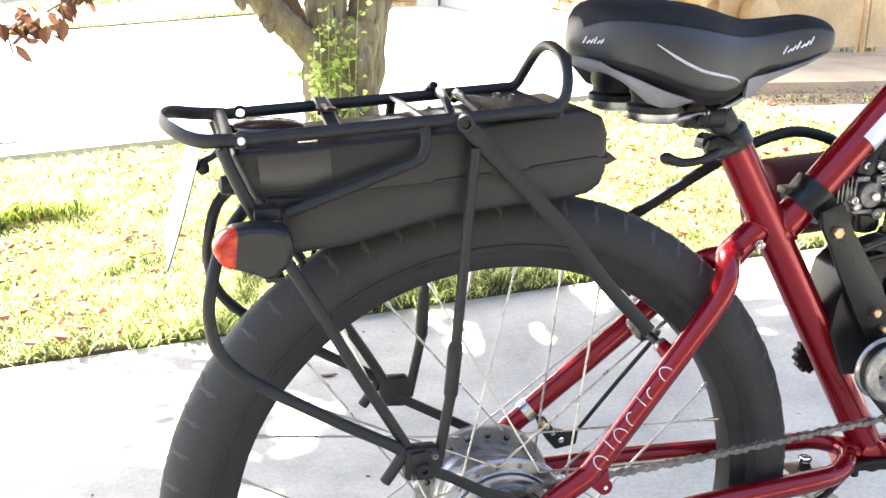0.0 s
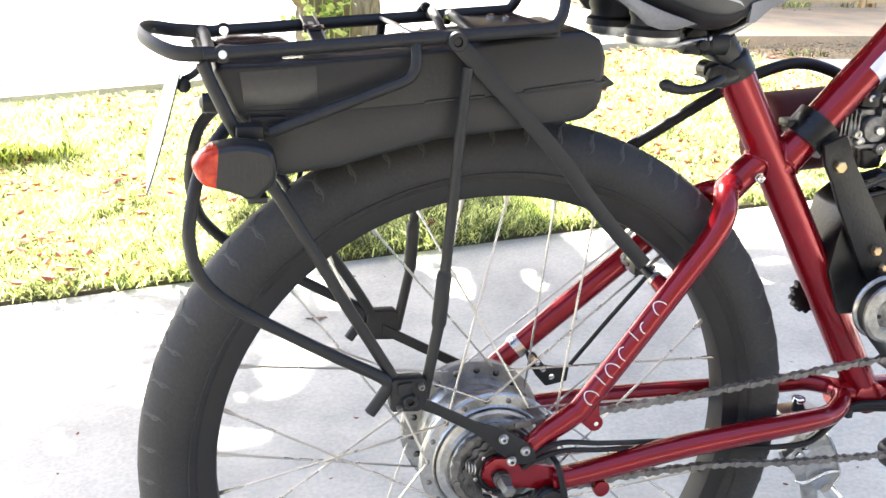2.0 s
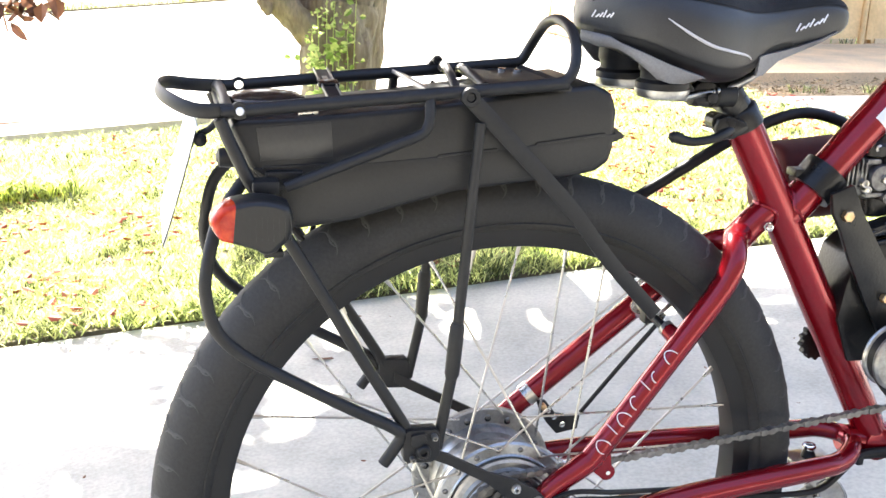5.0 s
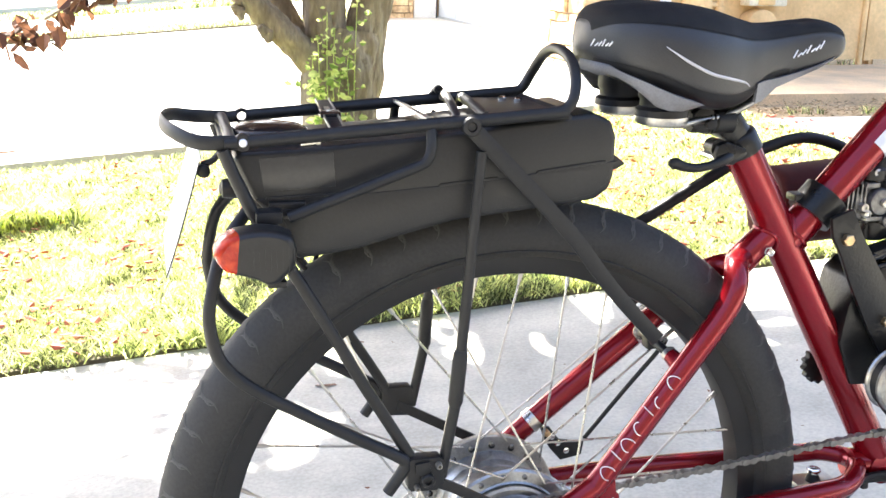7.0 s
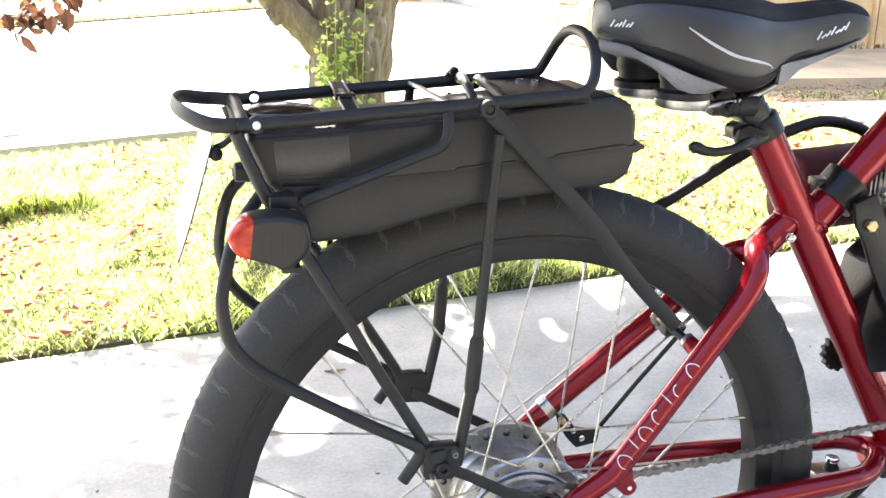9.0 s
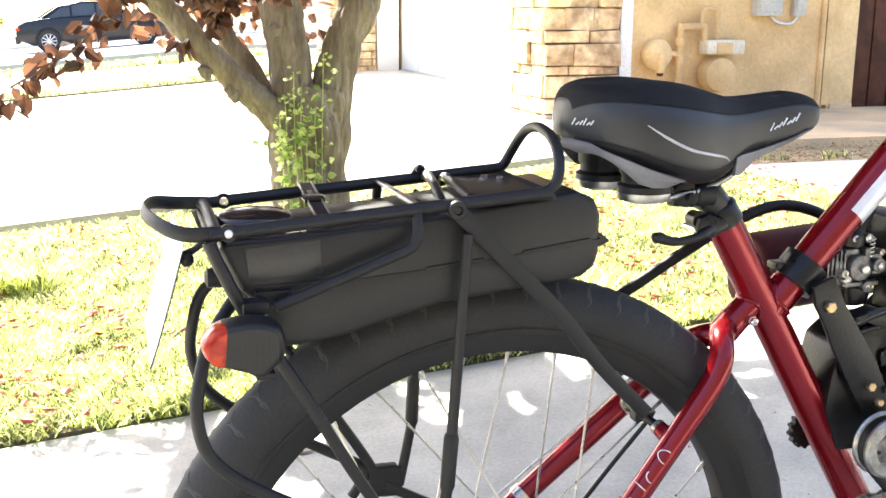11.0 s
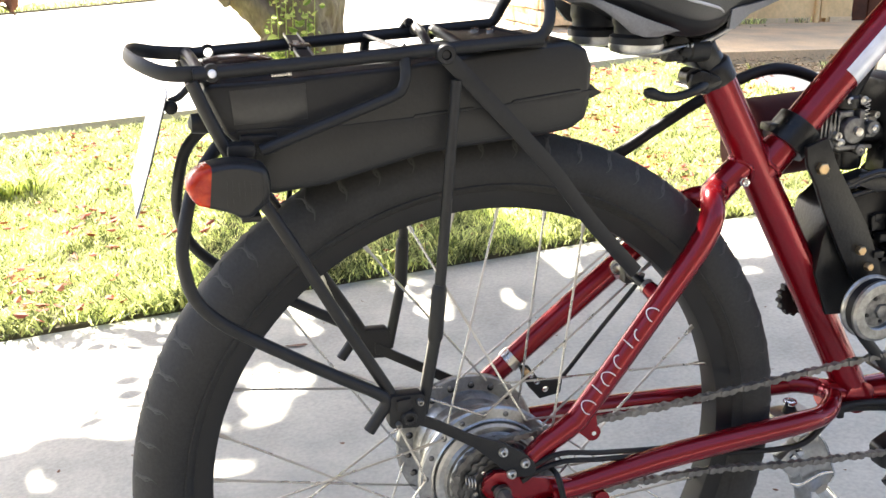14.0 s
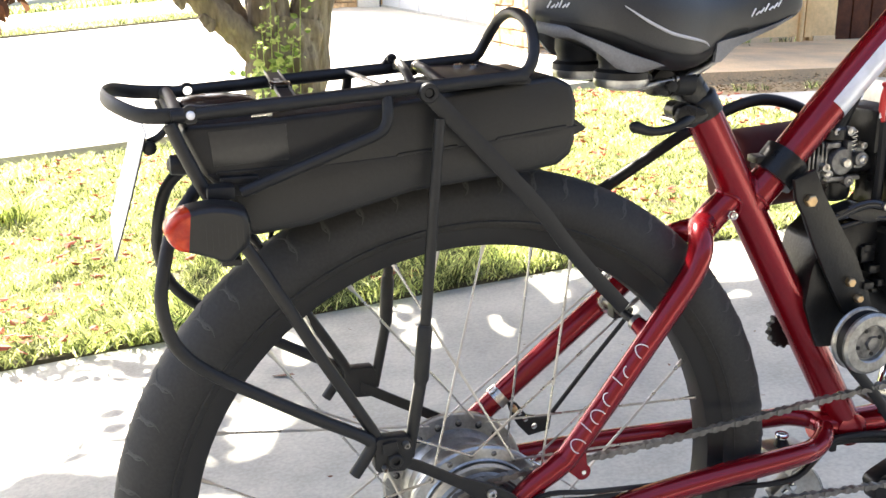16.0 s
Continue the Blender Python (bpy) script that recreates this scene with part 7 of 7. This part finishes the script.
def wall_box(x0, x1, z0, z1, depth, label):
    wb = tagged(new("utility_box"), label, "utility box")
    wb.location = ((x0 + x1) / 2, WALL_Y, z0)
    kids = [tidy(part("body", box((x0, WALL_Y - depth, z0), (x1, WALL_Y - 0.001, z1)), M_BOX, wb, bevel=0.008)),
            tidy(part("lid", box((x0 + 0.012, WALL_Y - depth - 0.012, z0 + 0.03), (x1 - 0.012, WALL_Y - depth - 0.001, z1 - 0.012)), M_BOX, wb, bevel=0.004))]
    return wb, kids


for thing, kids in (gas_meter(), round_regulator(), wall_box(3.915, 4.115, 0.915, 1.25, 0.09, "grey-white electric box on the stucco wall"), wall_box(4.24, 4.34, 0.915, 1.12, 0.05, "small white junction box on the wall")):
    for k in kids:
        k.location -= thing.location
cable = part("wall_cable", tube([(4.06, WALL_Y - 0.03, 0.93), (4.09, WALL_Y - 0.03, 0.885), (4.16, WALL_Y - 0.03, 0.862), (4.24, WALL_Y - 0.03, 0.868), (4.285, WALL_Y - 0.03, 0.915)], 0.009, 10, 5), M_WHITEPAINT)
tagged(cable, "sagging white cable between the wall boxes", "cable")


# ---- street ----
def car(name, x, y, paint, label):
    cr = tagged(new(name), label, "car")
    body = [(-2.35, 0.42), (-2.38, 0.62), (-2.30, 0.86), (-2.05, 0.98), (-1.62, 1.02), (0.95, 0.98), (1.9, 0.84), (2.32, 0.68), (2.40, 0.45), (2.36, 0.24), (1.86, 0.20), (1.0, 0.20), (-1.0, 0.20), (-1.9, 0.22)]
    tidy(part("body", plate_xz(body, -0.90, 0.90), paint, cr, bevel=0.07, sharp=50))
    tp = [(-1.72, 0.98), (-1.05, 1.36), (-0.35, 1.46), (0.25, 1.42), (1.05, 0.98)]
    g = Geo()
    n = len(tp)
    v = [(px, -0.80 + 0.22 * (pz - 0.98) / 0.48, pz) for px, pz in tp] + [(px, 0.80 - 0.22 * (pz - 0.98) / 0.48, pz) for px, pz in tp]
    g.add(v, [tuple(range(n)), tuple(reversed(range(n, 2 * n)))] + [(i, n + i, n + (i + 1) % n, (i + 1) % n) for i in range(n)])
    tidy(part("cabin", g, paint, cr, bevel=0.04, sharp=50))
    for win in ([(-1.42, 1.02), (-1.00, 1.29), (-0.72, 1.34), (-0.72, 1.02)], [(-0.66, 1.02), (-0.66, 1.35), (-0.30, 1.39), (0.02, 1.38), (0.02, 1.02)], [(0.08, 1.02), (0.08, 1.37), (0.24, 1.35), (0.80, 1.04)]):
        q = Geo()
        pts = [(px, -0.812 + 0.22 * (pz - 0.98) / 0.48, pz) for px, pz in win]
        q.add(pts + [(a, b + 0.02, c) for a, b, c in pts], [tuple(range(len(win))), tuple(reversed(range(len(win), 2 * len(win))))] + [(i, len(win) + i, len(win) + (i + 1) % len(win), (i + 1) % len(win)) for i in range(len(win))])
        tidy(part("window", q, M_CARGLASS, cr, "tinted glass"))
    tidy(part("tail_lamp", box((-2.37, -0.905, 0.70), (-2.24, -0.55, 0.80)), M_LENS, cr, "red lamp", bevel=0.02))
    tidy(part("side_strip", box((-1.0, -0.912, 0.555), (1.0, -0.898, 0.585)), paint, cr, bevel=0.004))
    tidy(part("roof_line", tube([(-1.74, -0.79, 1.0), (-1.06, -0.64, 1.37), (-0.35, -0.60, 1.47), (0.26, -0.61, 1.43), (1.04, -0.79, 1.0)], 0.022, 8, 4), paint, cr))
    for wx in (-0.69, 0.05, 1.0):
        part("door_gap", box((wx - 0.006, -0.9035, 0.34), (wx + 0.006, -0.8990, 0.97)), M_CABLE, cr)
    for wx in (-0.55, 0.20):
        tidy(part("door_handle", box((wx - 0.20, -0.925, 0.84), (wx, -0.902, 0.875)), paint, cr, bevel=0.006))
    tidy(part("bumper", box((-2.42, -0.86, 0.30), (-2.30, 0.86, 0.56)), paint, cr, bevel=0.04))
    tidy(part("sill", box((-1.05, -0.915, 0.20), (1.05, -0.88, 0.29)), M_CABLE, cr, bevel=0.01))
    for wx in (-1.44, 1.42):
        part("wheel_arch", tube([(wx + 0.39 * math.cos(radians(a)), -0.897, 0.325 + 0.39 * math.sin(radians(a))) for a in range(0, 181, 20)], 0.030, 8, 2), paint, cr)
        part("arch_shadow", lathe([(0.05, -0.0015), (0.375, -0.0015), (0.375, 0.02)], (wx, -0.9015, 0.335), 32), M_CABLE, cr)
        for wy in (-0.82, 0.82):
            wh = tidy(part("wheel", lathe([(0.20, -0.11), (0.31, -0.10), (0.325, -0.06), (0.325, 0.06), (0.31, 0.10), (0.20, 0.11)], (wx, wy * 1.0, 0.325), 32), M_RUBBER, cr))
            s = math.copysign(1, wy)
            q = lathe([(0.03, s * 0.112), (0.07, s * 0.108), (0.10, s * 0.08), (0.205, s * 0.095), (0.225, s * 0.118), (0.215, s * 0.085)], (wx, wy, 0.325), 32)
            for k in range(10):
                a = 2 * math.pi * k / 10
                tube([(wx + 0.03 * math.cos(a), wy + s * 0.112, 0.325 + 0.03 * math.sin(a)), (wx + 0.215 * math.cos(a), wy + s * 0.11, 0.325 + 0.215 * math.sin(a))], 0.017, 6, 1, geo=q)
            part("rim", q, M_WHITEPAINT, wh, "bright alloy rim")
    cr.matrix_basis = Matrix.Translation((x, y, gz(x) - 0.035)) @ Matrix.Rotation(-math.atan(SLOPE), 4, "Y")
    return cr


car("black_car", -1.12, 34.6, M_CARPAINT, "black four-door saloon parked at the far kerb")
car("white_car", -7.6, 36.8, M_CARWHITE, "white saloon parked along the street")
slab("far_kerb", -120, 60, 41.0, 41.3, 0.09, 0.2, M_CONC2, "concrete kerb along the street", "kerb")
slab("near_kerb", -120, 60, 23.7, 24.0, 0.05, 0.2, M_CONC2, "concrete kerb along the street", "kerb")


def shrub(x, y, w, h, count, seed):
    rng = random.Random(seed)
    v, f = [], []
    for _ in range(count):
        d = rnd_dir(rng)
        r = rng.uniform(0.55, 1.0) * (0.8 + 0.3 * noise.noise(d * 2 + Vector((seed, 0, 0))))
        p = Vector((d.x * w * r, d.y * w * 0.6 * r, h * 0.5 + d.z * h * 0.5 * r))
        a = rnd_dir(rng, -0.8, 0.8)
        leaf_shape(p, a, a.cross(rnd_dir(rng)), rng.uniform(0.12, 0.25), rng.uniform(0.08, 0.16), v, f)
    sh = tagged(new("shrub"), "orange and green autumn shrub across the street", "shrub", group="shrubs across the street")
    tagged(part("crown", to_mesh("crown", v, f), M_HEDGE, sh), kind="stuff")
    part("stem", tube([(0, 0, 0), (0.03, 0, h * 0.35), (0, 0.02, h * 0.7)], [0.09, 0.07, 0.03], 8, 3), M_BARK, sh)
    sh.location = (x, y, gz(x) - 0.06)


for i, (x, y, w, h) in enumerate(((-11.5, 44, 1.8, 3.2), (-6.5, 46, 1.6, 2.6), (-1.5, 45, 1.6, 2.2), (3.5, 46, 2.0, 3.0), (-17, 45, 2.2, 3.5))):
    shrub(x, y, w, h, 900, 30 + i)


def far_house(x, y):
    fh = tagged(new("far_house"), "pale single-storey house across the street", "house")
    z = gz(x)
    part("wall", box((-7, 0, -0.3), (7, 6, 2.8)), M_WHITEPAINT, fh)
    part("roof", prism([(-0.5, 2.8), (3, 4.6), (6.5, 2.8)], -7.5, 7.5), M_ROOF, fh)
    for wx in (-4.5, 0.5, 4.0):
        wd = part("window", box((wx, -0.06, 1.0), (wx + 1.4, -0.002, 2.1)), M_WHITEPAINT, fh)
        part("pane", box((wx + 0.08, -0.075, 1.08), (wx + 1.32, -0.061, 2.02)), M_CARGLASS, wd)
    fh.location = (x, y, z)


far_house(-34, 70)
far_house(46, 70)
